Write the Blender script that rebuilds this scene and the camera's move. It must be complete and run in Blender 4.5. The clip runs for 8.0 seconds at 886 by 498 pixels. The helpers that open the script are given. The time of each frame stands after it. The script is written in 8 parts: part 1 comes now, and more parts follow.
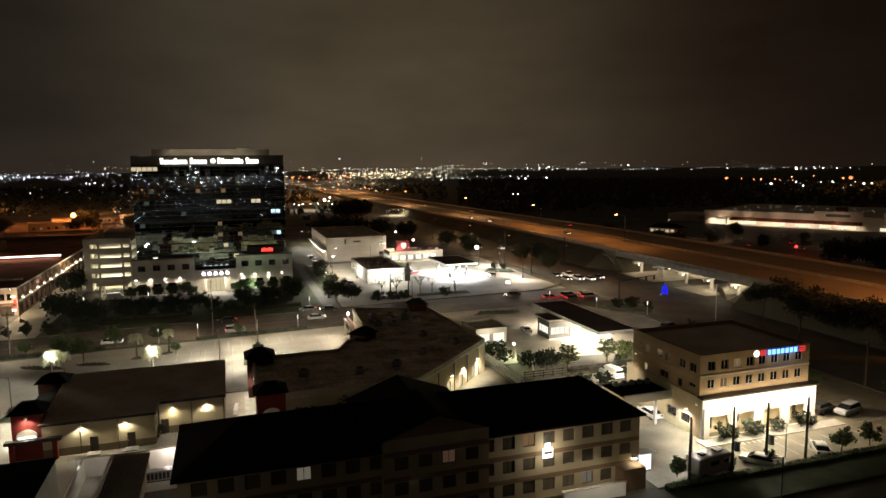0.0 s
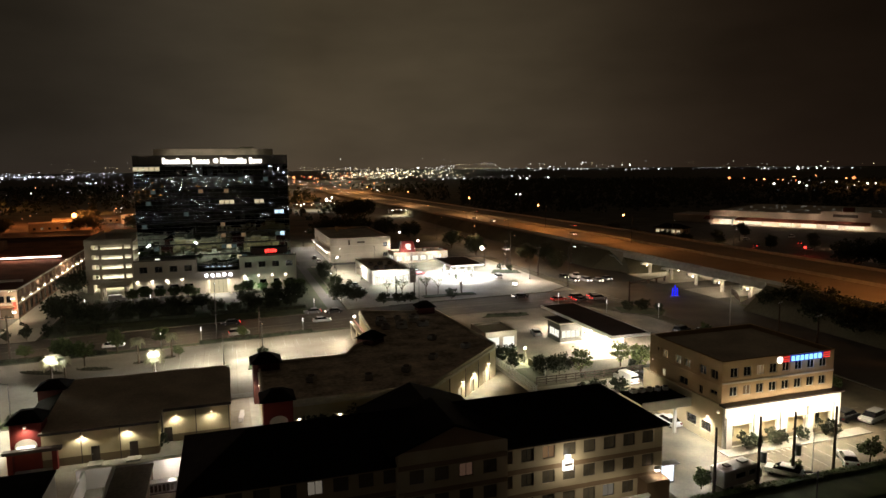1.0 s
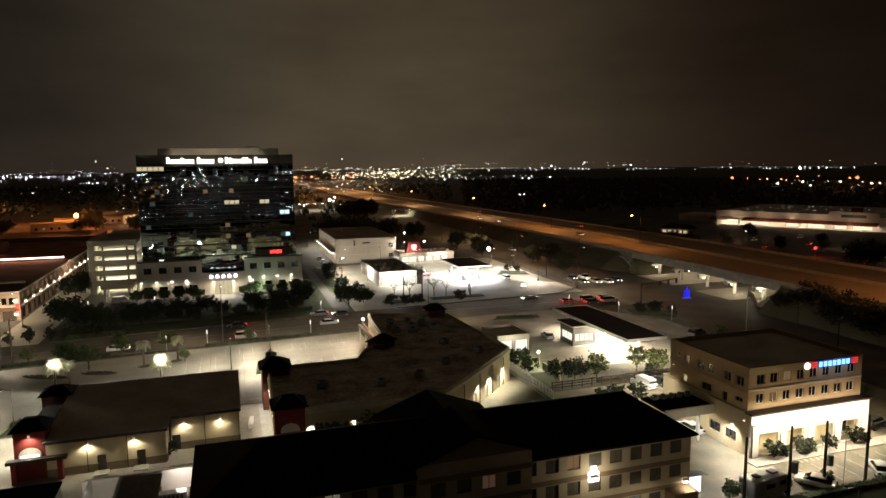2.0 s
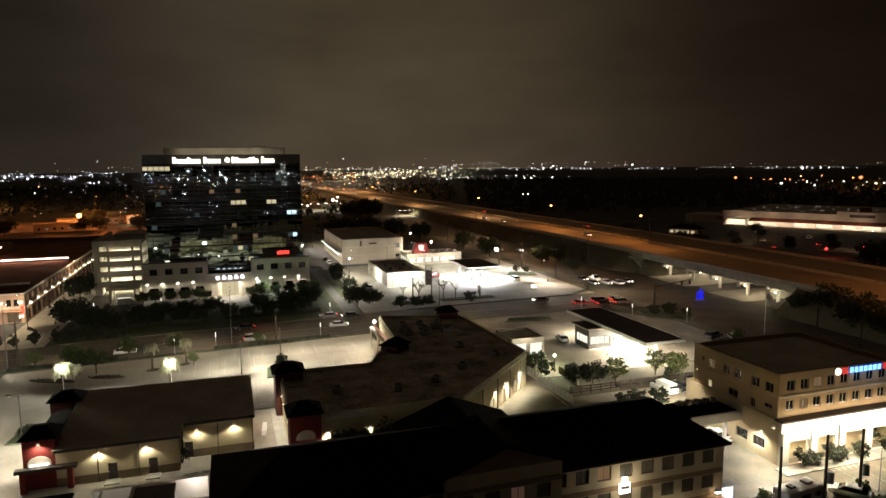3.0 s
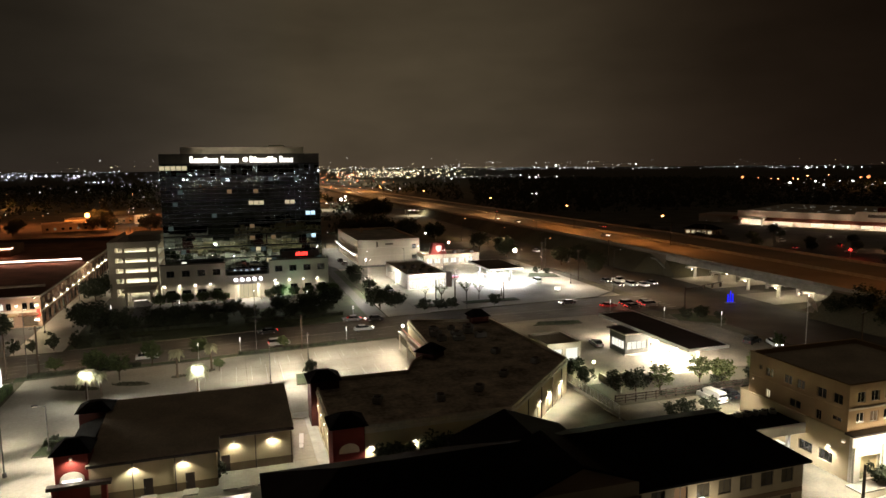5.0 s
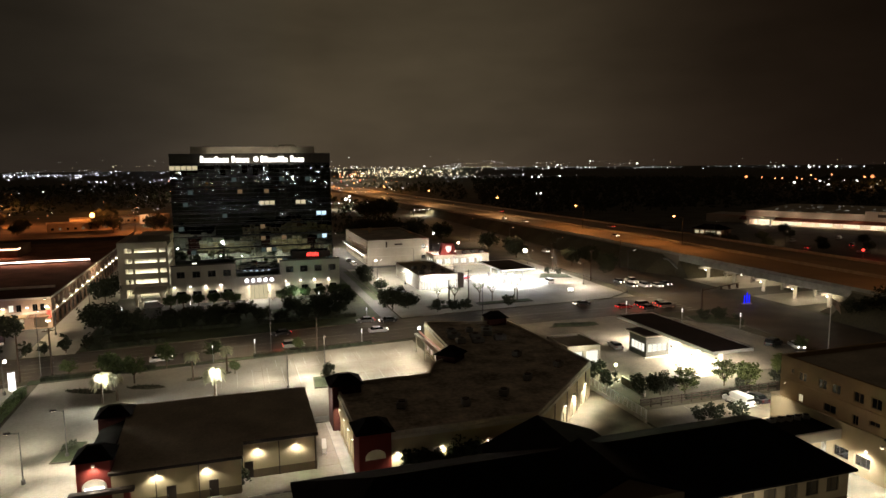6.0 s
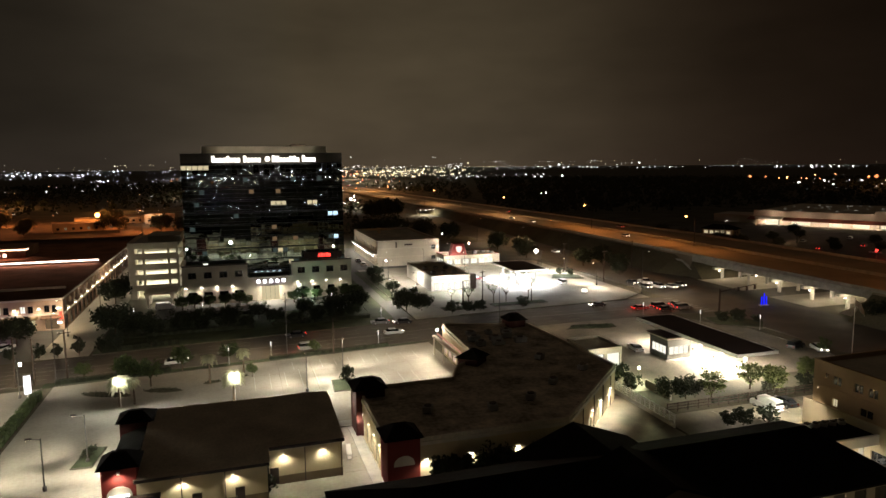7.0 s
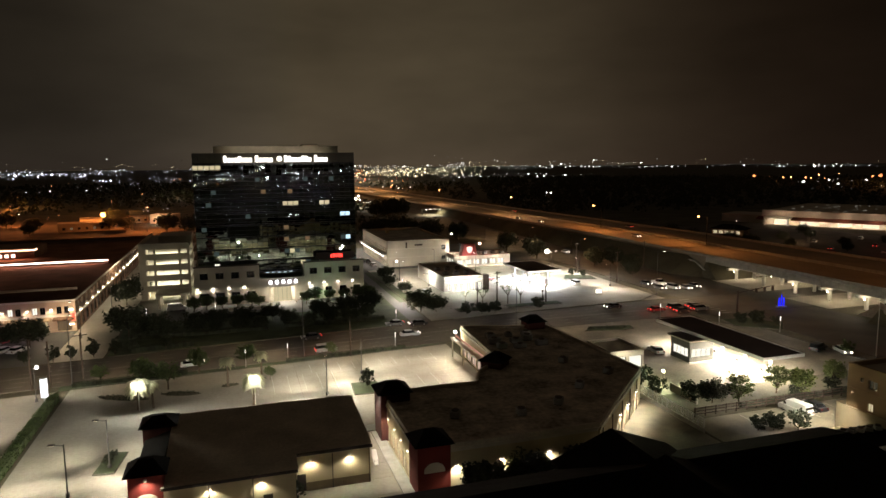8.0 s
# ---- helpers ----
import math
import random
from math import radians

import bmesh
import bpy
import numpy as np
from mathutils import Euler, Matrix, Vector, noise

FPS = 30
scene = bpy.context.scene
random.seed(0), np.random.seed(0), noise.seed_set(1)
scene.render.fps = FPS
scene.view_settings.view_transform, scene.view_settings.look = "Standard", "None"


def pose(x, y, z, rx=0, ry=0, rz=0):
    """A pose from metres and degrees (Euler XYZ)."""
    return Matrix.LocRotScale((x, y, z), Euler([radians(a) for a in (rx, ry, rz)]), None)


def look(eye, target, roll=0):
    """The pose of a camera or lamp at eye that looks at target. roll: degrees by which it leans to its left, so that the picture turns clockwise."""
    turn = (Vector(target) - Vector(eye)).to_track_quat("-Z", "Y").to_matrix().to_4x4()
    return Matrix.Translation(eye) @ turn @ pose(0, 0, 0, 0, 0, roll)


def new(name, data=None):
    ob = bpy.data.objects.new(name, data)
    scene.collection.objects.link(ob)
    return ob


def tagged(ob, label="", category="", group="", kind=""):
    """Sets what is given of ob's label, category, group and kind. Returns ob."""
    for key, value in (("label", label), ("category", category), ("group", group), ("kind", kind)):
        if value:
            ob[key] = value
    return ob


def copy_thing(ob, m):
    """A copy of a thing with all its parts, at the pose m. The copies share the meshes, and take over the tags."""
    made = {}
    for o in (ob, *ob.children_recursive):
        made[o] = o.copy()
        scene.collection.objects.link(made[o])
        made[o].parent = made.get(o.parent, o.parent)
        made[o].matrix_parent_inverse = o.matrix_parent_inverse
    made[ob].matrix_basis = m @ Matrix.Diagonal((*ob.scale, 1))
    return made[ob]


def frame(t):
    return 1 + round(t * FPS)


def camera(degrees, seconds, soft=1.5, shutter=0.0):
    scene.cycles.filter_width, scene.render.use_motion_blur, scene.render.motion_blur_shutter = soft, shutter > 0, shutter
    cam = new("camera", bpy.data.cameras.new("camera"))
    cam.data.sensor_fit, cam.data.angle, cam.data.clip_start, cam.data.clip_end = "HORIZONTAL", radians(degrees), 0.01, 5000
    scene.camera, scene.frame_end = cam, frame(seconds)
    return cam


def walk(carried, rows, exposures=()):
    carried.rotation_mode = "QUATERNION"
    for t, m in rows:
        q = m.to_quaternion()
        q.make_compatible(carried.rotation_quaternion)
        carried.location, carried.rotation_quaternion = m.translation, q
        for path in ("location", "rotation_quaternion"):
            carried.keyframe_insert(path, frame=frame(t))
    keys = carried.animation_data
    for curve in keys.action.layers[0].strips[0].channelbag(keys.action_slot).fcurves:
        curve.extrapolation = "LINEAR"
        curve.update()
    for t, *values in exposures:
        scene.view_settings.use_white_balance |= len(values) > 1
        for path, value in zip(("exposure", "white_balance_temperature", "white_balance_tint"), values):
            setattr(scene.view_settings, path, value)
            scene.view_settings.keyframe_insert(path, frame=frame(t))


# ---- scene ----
cam = camera(67.0, 8.0, soft=1.5)
PATH = [
    (0, (2.306, -2.221, 38.270), (2.133, 17.614, 35.751), -0.58),
    (0.5, (1.529, -0.628, 38.275), (1.345, 19.209, 35.754), -0.58),
    (1, (0.634, 0.881, 38.279), (0.438, 20.718, 35.756), -0.58),
    (1.5, (-0.374, 2.308, 38.283), (-0.583, 22.146, 35.758), -0.58),
    (2, (-1.490, 3.658, 38.288), (-1.712, 23.497, 35.760), -0.58),
    (2.5, (-2.707, 4.935, 38.294), (-2.941, 24.774, 35.763), -0.58),
    (3, (-4.018, 6.143, 38.304), (-4.265, 25.982, 35.769), -0.58),
    (3.5, (-5.416, 7.287, 38.317), (-5.676, 27.125, 35.778), -0.58),
    (4, (-6.892, 8.369, 38.334), (-7.166, 28.207, 35.791), -0.58),
    (4.5, (-8.438, 9.395, 38.358), (-8.726, 29.233, 35.809), -0.58),
    (5, (-10.045, 10.370, 38.387), (-10.347, 30.207, 35.834), -0.58),
    (5.5, (-11.704, 11.298, 38.424), (-12.020, 31.134, 35.865), -0.58),
    (6, (-13.404, 12.183, 38.470), (-13.734, 32.018, 35.904), -0.58),
    (6.5, (-15.135, 13.032, 38.524), (-15.480, 32.865, 35.952), -0.58),
    (7, (-16.885, 13.848, 38.589), (-17.245, 33.680, 36.010), -0.58),
    (7.5, (-18.644, 14.637, 38.665), (-19.019, 34.467, 36.078), -0.58),
    (8, (-20.398, 15.404, 38.753), (-20.789, 35.232, 36.158), -0.58),
]
walk(cam, [(t, look(e, g, r)) for t, e, g, r in PATH])

# ---- the grid of streets: a runs along the boulevard, b away from it ----
G = Matrix.Rotation(radians(18.5), 4, "Z")


def at(a, b, z=0.0, r=0.0):
    return G @ pose(a, b, z, 0, 0, r)


# ---- world: overcast night sky lit by the city ----
world = bpy.data.worlds.new("night_sky")
scene.world = world
world.use_nodes = True
wn, wl = world.node_tree.nodes, world.node_tree.links
wn.clear()
w_out = wn.new("ShaderNodeOutputWorld")
w_bg = wn.new("ShaderNodeBackground")
w_tc = wn.new("ShaderNodeTexCoord")
w_sep = wn.new("ShaderNodeSeparateXYZ")
wl.new(w_tc.outputs["Generated"], w_sep.inputs[0])
w_up = wn.new("ShaderNodeValToRGB")
w_up.color_ramp.elements[0].position, w_up.color_ramp.elements[0].color = 0.0, (0.074, 0.0545, 0.0345, 1)
w_up.color_ramp.elements[1].position, w_up.color_ramp.elements[1].color = 0.62, (0.034, 0.0258, 0.0166, 1)
for pos, col in ((0.03, (0.07, 0.0525, 0.0325, 1)), (0.08, (0.063, 0.0475, 0.0285, 1)), (0.15, (0.0585, 0.0442, 0.026, 1)), (0.23, (0.052, 0.0392, 0.0228, 1)), (0.36, (0.034, 0.0258, 0.0166, 1))):
    w_el = w_up.color_ramp.elements.new(pos)
    w_el.color = col
wl.new(w_sep.outputs[2], w_up.inputs[0])
# the glow stands over the bright district ahead and fades to both sides
w_az = wn.new("ShaderNodeMath")
w_az.operation = "ARCTAN2"
wl.new(w_sep.outputs[0], w_az.inputs[0])
wl.new(w_sep.outputs[1], w_az.inputs[1])
w_turn = wn.new("ShaderNodeMath")
w_turn.operation = "MULTIPLY_ADD"
w_turn.inputs[1].default_value, w_turn.inputs[2].default_value = 0.5 / math.pi, 0.5
wl.new(w_az.outputs[0], w_turn.inputs[0])
w_side = wn.new("ShaderNodeValToRGB")
w_side.color_ramp.interpolation = "B_SPLINE"
w_side.color_ramp.elements[0].position, w_side.color_ramp.elements[0].color = 0.0, (0.12, 0.12, 0.12, 1)
w_side.color_ramp.elements[1].position, w_side.color_ramp.elements[1].color = 1.0, (0.12, 0.12, 0.12, 1)
for deg, k, red, blue in ((-60, 0.18, 0.97, 1.15), (-41, 0.26, 0.97, 1.15), (-31, 0.32, 0.97, 1.15), (-25, 0.52, 0.96, 1.15), (-19, 0.85, 0.96, 1.1), (-12, 1.06, 0.98, 1.02), (-4, 1.12, 1, 1), (3, 1.0, 1, 1),
                          (9, 0.69, 1.03, 1), (15, 0.42, 1.09, 1), (21, 0.255, 1.17, 1.0), (27, 0.16, 1.24, 1.0), (34, 0.11, 1.24, 1.02), (50, 0.12, 1.05, 1.0)):
    w_el = w_side.color_ramp.elements.new(0.5 + deg / 360)
    w_el.color = (k * red, k, k * blue, 1)
wl.new(w_turn.outputs[0], w_side.inputs[0])
w_tint = wn.new("ShaderNodeVectorMath")
w_tint.operation = "MULTIPLY"
wl.new(w_up.outputs[0], w_tint.inputs[0])
wl.new(w_side.outputs[0], w_tint.inputs[1])
w_map = wn.new("ShaderNodeMapping")
w_map.inputs["Scale"].default_value = (2.2, 1.2, 6.0)
wl.new(w_tc.outputs["Generated"], w_map.inputs[0])
w_noise = wn.new("ShaderNodeTexNoise")
w_noise.inputs["Scale"].default_value = 1.7
w_noise.inputs["Detail"].default_value = 4
wl.new(w_map.outputs[0], w_noise.inputs["Vector"])
w_cl = wn.new("ShaderNodeMapRange")
for sock, val in ((1, 0.25), (2, 0.75), (3, 0.74), (4, 1.26)):
    w_cl.inputs[sock].default_value = val
wl.new(w_noise.outputs[0], w_cl.inputs[0])
wl.new(w_tint.outputs[0], w_bg.inputs["Color"])
wl.new(w_cl.outputs[0], w_bg.inputs["Strength"])
# the cloud deck overhead, lit evenly by the lamps below
w_top = wn.new("ShaderNodeMapRange")
w_top.interpolation_type = "SMOOTHSTEP"
for sock, val in ((1, 0.24), (2, 0.7), (3, 0.0), (4, 1.0)):
    w_top.inputs[sock].default_value = val
wl.new(w_sep.outputs[2], w_top.inputs[0])
w_bg2 = wn.new("ShaderNodeBackground")
w_bg2.inputs["Color"].default_value = (0.014, 0.0103, 0.007, 1)
wl.new(w_top.outputs[0], w_bg2.inputs["Strength"])
w_add = wn.new("ShaderNodeAddShader")
wl.new(w_bg.outputs[0], w_add.inputs[0])
wl.new(w_bg2.outputs[0], w_add.inputs[1])
wl.new(w_add.outputs[0], w_out.inputs[0])

LAMPS = 3.0
WARM, WHITE, COOL, SODIUM = (1.0, 0.8, 0.53), (1.0, 0.9, 0.735), (0.92, 0.95, 1.0), (1.0, 0.41, 0.11)


def lamp(kind, a, b, z, watts, colour=WHITE, size=0.3, aim=None, cone=140, blend=0.6, size_y=0.0):
    """A lamp at a place of the grid; aim is the place it points to."""
    data = bpy.data.lights.new("lamp_light", kind)
    data.energy, data.color = watts * LAMPS, colour
    if kind == "AREA":
        data.size = size
        if size_y:
            data.shape, data.size_y = "RECTANGLE", size_y
    else:
        data.shadow_soft_size = size
    if kind == "SPOT":
        data.spot_size, data.spot_blend = radians(cone), blend
    ob = new("lamp_light", data)
    ob.matrix_world = G @ (look((a, b, z), aim) if aim else pose(a, b, z))
    return ob


# ---- materials ----
def mat(name, colour, rough=0.8, metal=0.0, var=0.3, scale=0.35, fine=9.0, bump=0.25, piece=0.0, island=0.0, tint=None, spec=0.4, thin=0.0):
    """A surface with broad stains and fine grain, in metres."""
    m = bpy.data.materials.new(name)
    m.use_nodes = True
    n, l = m.node_tree.nodes, m.node_tree.links
    bsdf = n["Principled BSDF"]
    bsdf.inputs["Roughness"].default_value = rough
    bsdf.inputs["Metallic"].default_value = metal
    bsdf.inputs["Specular IOR Level"].default_value = spec
    tc = n.new("ShaderNodeTexCoord")
    big, small = n.new("ShaderNodeTexNoise"), n.new("ShaderNodeTexNoise")
    for node, s, d in ((big, scale, 4), (small, fine, 3)):
        node.inputs["Scale"].default_value, node.inputs["Detail"].default_value = s, d
        l.new(tc.outputs["Object"], node.inputs["Vector"])
    total = n.new("ShaderNodeMath")
    total.operation = "MULTIPLY_ADD"
    total.inputs[1].default_value, total.inputs[2].default_value = 0.65, 0.0
    l.new(big.outputs[0], total.inputs[0])
    add = n.new("ShaderNodeMath")
    add.operation = "MULTIPLY_ADD"
    add.inputs[1].default_value = 0.35
    l.new(small.outputs[0], add.inputs[0])
    l.new(total.outputs[0], add.inputs[2])
    last = add.outputs[0]
    for amount, kind, out in ((piece, "ShaderNodeObjectInfo", "Random"), (island, "ShaderNodeNewGeometry", "Random Per Island")):
        if amount:
            rnd = n.new(kind)
            mix = n.new("ShaderNodeMath")
            mix.operation = "MULTIPLY_ADD"
            mix.inputs[1].default_value = amount
            l.new(rnd.outputs[out], mix.inputs[0])
            l.new(last, mix.inputs[2])
            last = mix.outputs[0]
    ramp = n.new("ShaderNodeValToRGB")
    dark = [c * (1 - var) for c in colour]
    light = [min(1.0, c * (1 + var)) for c in (tint or colour)]
    ramp.color_ramp.elements[0].position, ramp.color_ramp.elements[0].color = 0.32, (*dark, 1)
    ramp.color_ramp.elements[1].position, ramp.color_ramp.elements[1].color = 0.68 + piece + island, (*light, 1)
    l.new(last, ramp.inputs[0])
    l.new(ramp.outputs[0], bsdf.inputs["Base Color"])
    if thin:
        tr, mx = n.new("ShaderNodeBsdfTranslucent"), n.new("ShaderNodeMixShader")
        mx.inputs[0].default_value = thin
        l.new(ramp.outputs[0], tr.inputs["Color"])
        l.new(bsdf.outputs[0], mx.inputs[1])
        l.new(tr.outputs[0], mx.inputs[2])
        l.new(mx.outputs[0], n["Material Output"].inputs[0])
    if bump:
        bp = n.new("ShaderNodeBump")
        bp.inputs["Strength"].default_value, bp.inputs["Distance"].default_value = bump, 0.02
        l.new(small.outputs[0], bp.inputs["Height"])
        l.new(bp.outputs[0], bsdf.inputs["Normal"])
    return m


def glow(name, colour, strength, spread=0.0, lights=False):
    """A lit face. spread: how much islands differ in strength."""
    m = bpy.data.materials.new(name)
    m.use_nodes = True
    n, l = m.node_tree.nodes, m.node_tree.links
    n.remove(n["Principled BSDF"])
    em = n.new("ShaderNodeEmission")
    em.inputs["Color"].default_value = (*colour, 1)
    em.inputs["Strength"].default_value = strength
    if spread:
        geo, pw = n.new("ShaderNodeNewGeometry"), n.new("ShaderNodeMath")
        pw.operation, pw.inputs[1].default_value = "POWER", spread
        mul = n.new("ShaderNodeMath")
        mul.operation, mul.inputs[1].default_value = "MULTIPLY", strength
        l.new(geo.outputs["Random Per Island"], pw.inputs[0])
        l.new(pw.outputs[0], mul.inputs[0])
        l.new(mul.outputs[0], em.inputs["Strength"])
    l.new(em.outputs[0], n["Material Output"].inputs[0])
    m.cycles.emission_sampling = "AUTO" if lights else "NONE"
    return m


EARTH = mat("dry_grass_ground", (0.1, 0.088, 0.054), 0.95, var=0.5, scale=0.06, fine=2.5, bump=0.6)
GRASS = mat("mown_grass", (0.055, 0.07, 0.032), 0.95, var=0.45, scale=0.25, fine=14, bump=0.8)
CONCRETE = mat("worn_concrete_paving", (0.36, 0.328, 0.265), 0.85, var=0.38, scale=0.16, fine=2.2, bump=0.2, piece=0.35)
FORECOURT = mat("stained_forecourt_concrete", (0.21, 0.18, 0.135), 0.75, var=0.5, scale=0.14, fine=2.5, bump=0.2)
ASPHALT = mat("asphalt", (0.1, 0.086, 0.068), 0.8, var=0.3, scale=0.15, fine=18, bump=0.4)
FADED = mat("faded_asphalt", (0.11, 0.105, 0.095), 0.85, var=0.3, scale=0.12, fine=14, bump=0.4)
WORN = mat("stained_yard_concrete", (0.2, 0.175, 0.122), 0.6, var=0.4, scale=0.3, fine=5, bump=0.25)
DECK = mat("freeway_concrete", (0.26, 0.215, 0.16), 0.8, var=0.25, scale=0.08, fine=6, bump=0.2)
PAINT = mat("road_paint", (0.21, 0.2, 0.17), 0.7, var=0.25, scale=1.2, fine=12, bump=0.1)
PAINT_L = mat("parking_bay_paint", (0.47, 0.44, 0.38), 0.7, var=0.35, scale=1.2, fine=6, bump=0.1)
KERB = mat("kerb_concrete", (0.42, 0.4, 0.35), 0.85, var=0.25, scale=0.6, fine=8, bump=0.3)
# KERB darkened until the kerb lines hardly show
ROADKERB = mat("darkened_road_kerb", (0.13, 0.115, 0.09), 0.9, var=0.35, scale=0.5, fine=7, bump=0.3)
STUCCO = mat("cream_stucco", (0.56, 0.47, 0.3), 0.9, var=0.16, scale=0.3, fine=22, bump=0.3)
STUCCO_D = mat("brown_stucco_base", (0.2, 0.15, 0.09), 0.9, var=0.2, scale=0.3, fine=22, bump=0.3)
STUCCO_W = mat("white_stucco", (0.74, 0.71, 0.63), 0.9, var=0.12, scale=0.3, fine=22, bump=0.3)
STUCCO_T = mat("tan_stucco", (0.42, 0.3, 0.17), 0.9, var=0.15, scale=0.3, fine=22, bump=0.3)
HOTEL_W = mat("tan_hotel_stucco", (0.42, 0.34, 0.21), 0.9, var=0.2, scale=0.25, fine=20, bump=0.3)
HOTEL_B = mat("brown_hotel_band", (0.2, 0.13, 0.07), 0.9, var=0.2, scale=0.25, fine=20, bump=0.3)
# the same stucco as RED, darkened so the far turrets look unlit
RED_D = mat("dimmed_red_stucco", (0.06, 0.014, 0.011), 0.85, var=0.2, scale=0.4, fine=20, bump=0.3)
RED = mat("red_stucco", (0.17, 0.022, 0.016), 0.85, var=0.2, scale=0.4, fine=20, bump=0.3)
PALE = mat("pale_precast", (0.5, 0.45, 0.36), 0.85, var=0.15, scale=0.2, fine=12, bump=0.2)
# PALE taken darker so the podium fronts come out dimmer
PODIUM = mat("darkened_precast", (0.38, 0.345, 0.275), 0.85, var=0.2, scale=0.2, fine=10, bump=0.2)
ROOF = mat("brown_roof_membrane", (0.58, 0.52, 0.41), 0.95, var=0.3, scale=0.2, fine=3, bump=0.3, spec=0.1)
ROOF_M = mat("patched_roof_membrane", (0.5, 0.44, 0.345), 0.95, var=0.7, scale=0.3, fine=1.6, bump=0.3, spec=0.1)
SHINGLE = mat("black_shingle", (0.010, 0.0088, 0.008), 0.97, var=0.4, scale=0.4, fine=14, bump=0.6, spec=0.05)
FASCIA = mat("dark_metal_fascia", (0.05, 0.035, 0.028), 0.6, var=0.25, scale=0.5, fine=8, bump=0.1)
CANOPY = mat("dark_canopy_roof", (0.05, 0.028, 0.026), 0.85, var=0.35, scale=0.2, fine=5, bump=0.2)
TRIM = mat("light_trim", (0.6, 0.55, 0.45), 0.8, var=0.15, scale=0.6, fine=12, bump=0.15)
DARKFRAME = mat("dark_window_frame", (0.06, 0.05, 0.04), 0.5, var=0.2, scale=1, fine=9, bump=0.05)
GLASS = mat("dark_window_glass", (0.012, 0.013, 0.014), 0.06, var=0.3, scale=0.4, fine=2, bump=0.0, spec=0.9)
CURTAIN = mat("curtained_window", (0.09, 0.075, 0.05), 0.25, var=0.5, scale=0.8, fine=3, bump=0.0, piece=0.6, spec=0.6)
MIRROR = mat("coated_mirror_glass", (0.2, 0.245, 0.232), 0.02, metal=1.0, var=0.25, scale=0.5, fine=1.5, bump=0.0, piece=0.4)
MULLION = mat("dark_mullion", (0.03, 0.032, 0.033), 0.4, metal=0.6, var=0.2, scale=0.8, fine=6, bump=0.05)
STEEL = mat("galvanised_steel", (0.42, 0.42, 0.41), 0.45, metal=0.8, var=0.2, scale=1, fine=10, bump=0.1)
WHITEMETAL = mat("white_painted_metal", (0.72, 0.71, 0.68), 0.5, var=0.12, scale=0.6, fine=9, bump=0.05)
TIMBER = mat("weathered_timber", (0.085, 0.065, 0.05), 0.9, var=0.4, scale=1.5, fine=18, bump=0.5)
BARK = mat("tree_bark", (0.1, 0.075, 0.05), 0.95, var=0.4, scale=2, fine=16, bump=0.7)
LEAF = mat("tree_leaves", (0.075, 0.1, 0.04), 0.7, var=0.5, scale=0.7, fine=6, bump=0.0, island=0.5, thin=0.4)
# LEAF lightened for the fence trees that the fuel canopy lights
LEAF_LIT = mat("lamp_lit_leaves", (0.14, 0.165, 0.06), 0.7, var=0.5, scale=0.7, fine=6, bump=0.0, island=0.5, thin=0.4)
LEAF_P = mat("palm_leaves", (0.38, 0.38, 0.25), 0.65, var=0.4, scale=1.2, fine=6, bump=0.0, island=0.4, thin=0.35)
LEAF_D = mat("dark_oak_leaves", (0.04, 0.046, 0.026), 0.75, var=0.5, scale=0.7, fine=6, bump=0.0, island=0.5, thin=0.3)
RUBBER = mat("tyre_rubber", (0.02, 0.02, 0.02), 0.85, var=0.2, bump=0.1)
CARGLASS = mat("car_glass", (0.015, 0.016, 0.018), 0.05, var=0.2, bump=0.0, spec=0.9)
CARS = {c: mat(c + "_car_paint", v, 0.28, var=0.08, scale=0.8, fine=5, bump=0.0, spec=0.7) for c, v in
        dict(white=(0.75, 0.75, 0.73), silver=(0.4, 0.41, 0.42), black=(0.02, 0.02, 0.022), grey=(0.12, 0.12, 0.125), red=(0.3, 0.02, 0.02), blue=(0.04, 0.07, 0.18)).items()}
E_WHITE = glow("lit_white", (1.0, 0.95, 0.85), 14)
E_SIGN = glow("lit_sign_white", (1.0, 0.95, 0.86), 3)
E_WARM = glow("lit_warm_lens", (1.0, 0.86, 0.6), 14)
E_DIM = glow("dim_lens", (1.0, 0.86, 0.6), 3)
E_SODIUM = glow("lit_sodium_lens", (1.0, 0.4, 0.11), 11)
E_ROOM = glow("lit_room", (1.0, 0.85, 0.52), 0.6)
E_ROOM_D = glow("dim_lit_room", (1.0, 0.66, 0.36), 0.15)
E_ROOM_W = glow("lit_white_room", (1.0, 0.97, 0.82), 1.1)
E_TUBE = glow("lit_tube", (1.0, 0.62, 0.5), 4)
E_RED = glow("red_lamp", (1.0, 0.04, 0.03), 4)
E_STRIPE = glow("red_stripe", (1.0, 0.06, 0.05), 1.0)
E_BLUE = glow("blue_lamp", (0.012, 0.018, 1.0), 1.5)
E_LBLUE = glow("pale_blue_letter", (0.3, 0.68, 1.0), 1.6)
E_HEAD = glow("headlight", (1.0, 0.93, 0.8), 8)
DARKSTEEL = mat("weathered_dark_steel", (0.11, 0.105, 0.095), 0.6, metal=0.3, var=0.3, scale=1, fine=8, bump=0.1)


# ---- building blocks ----
def bx(bm, x0, x1, y0, y1, z0, z1):
    v = [bm.verts.new((x, y, z)) for z in (z0, z1) for y in (y0, y1) for x in (x0, x1)]
    for f in ((0, 2, 3, 1), (4, 5, 7, 6), (0, 1, 5, 4), (2, 6, 7, 3), (0, 4, 6, 2), (1, 3, 7, 5)):
        bm.faces.new([v[i] for i in f])


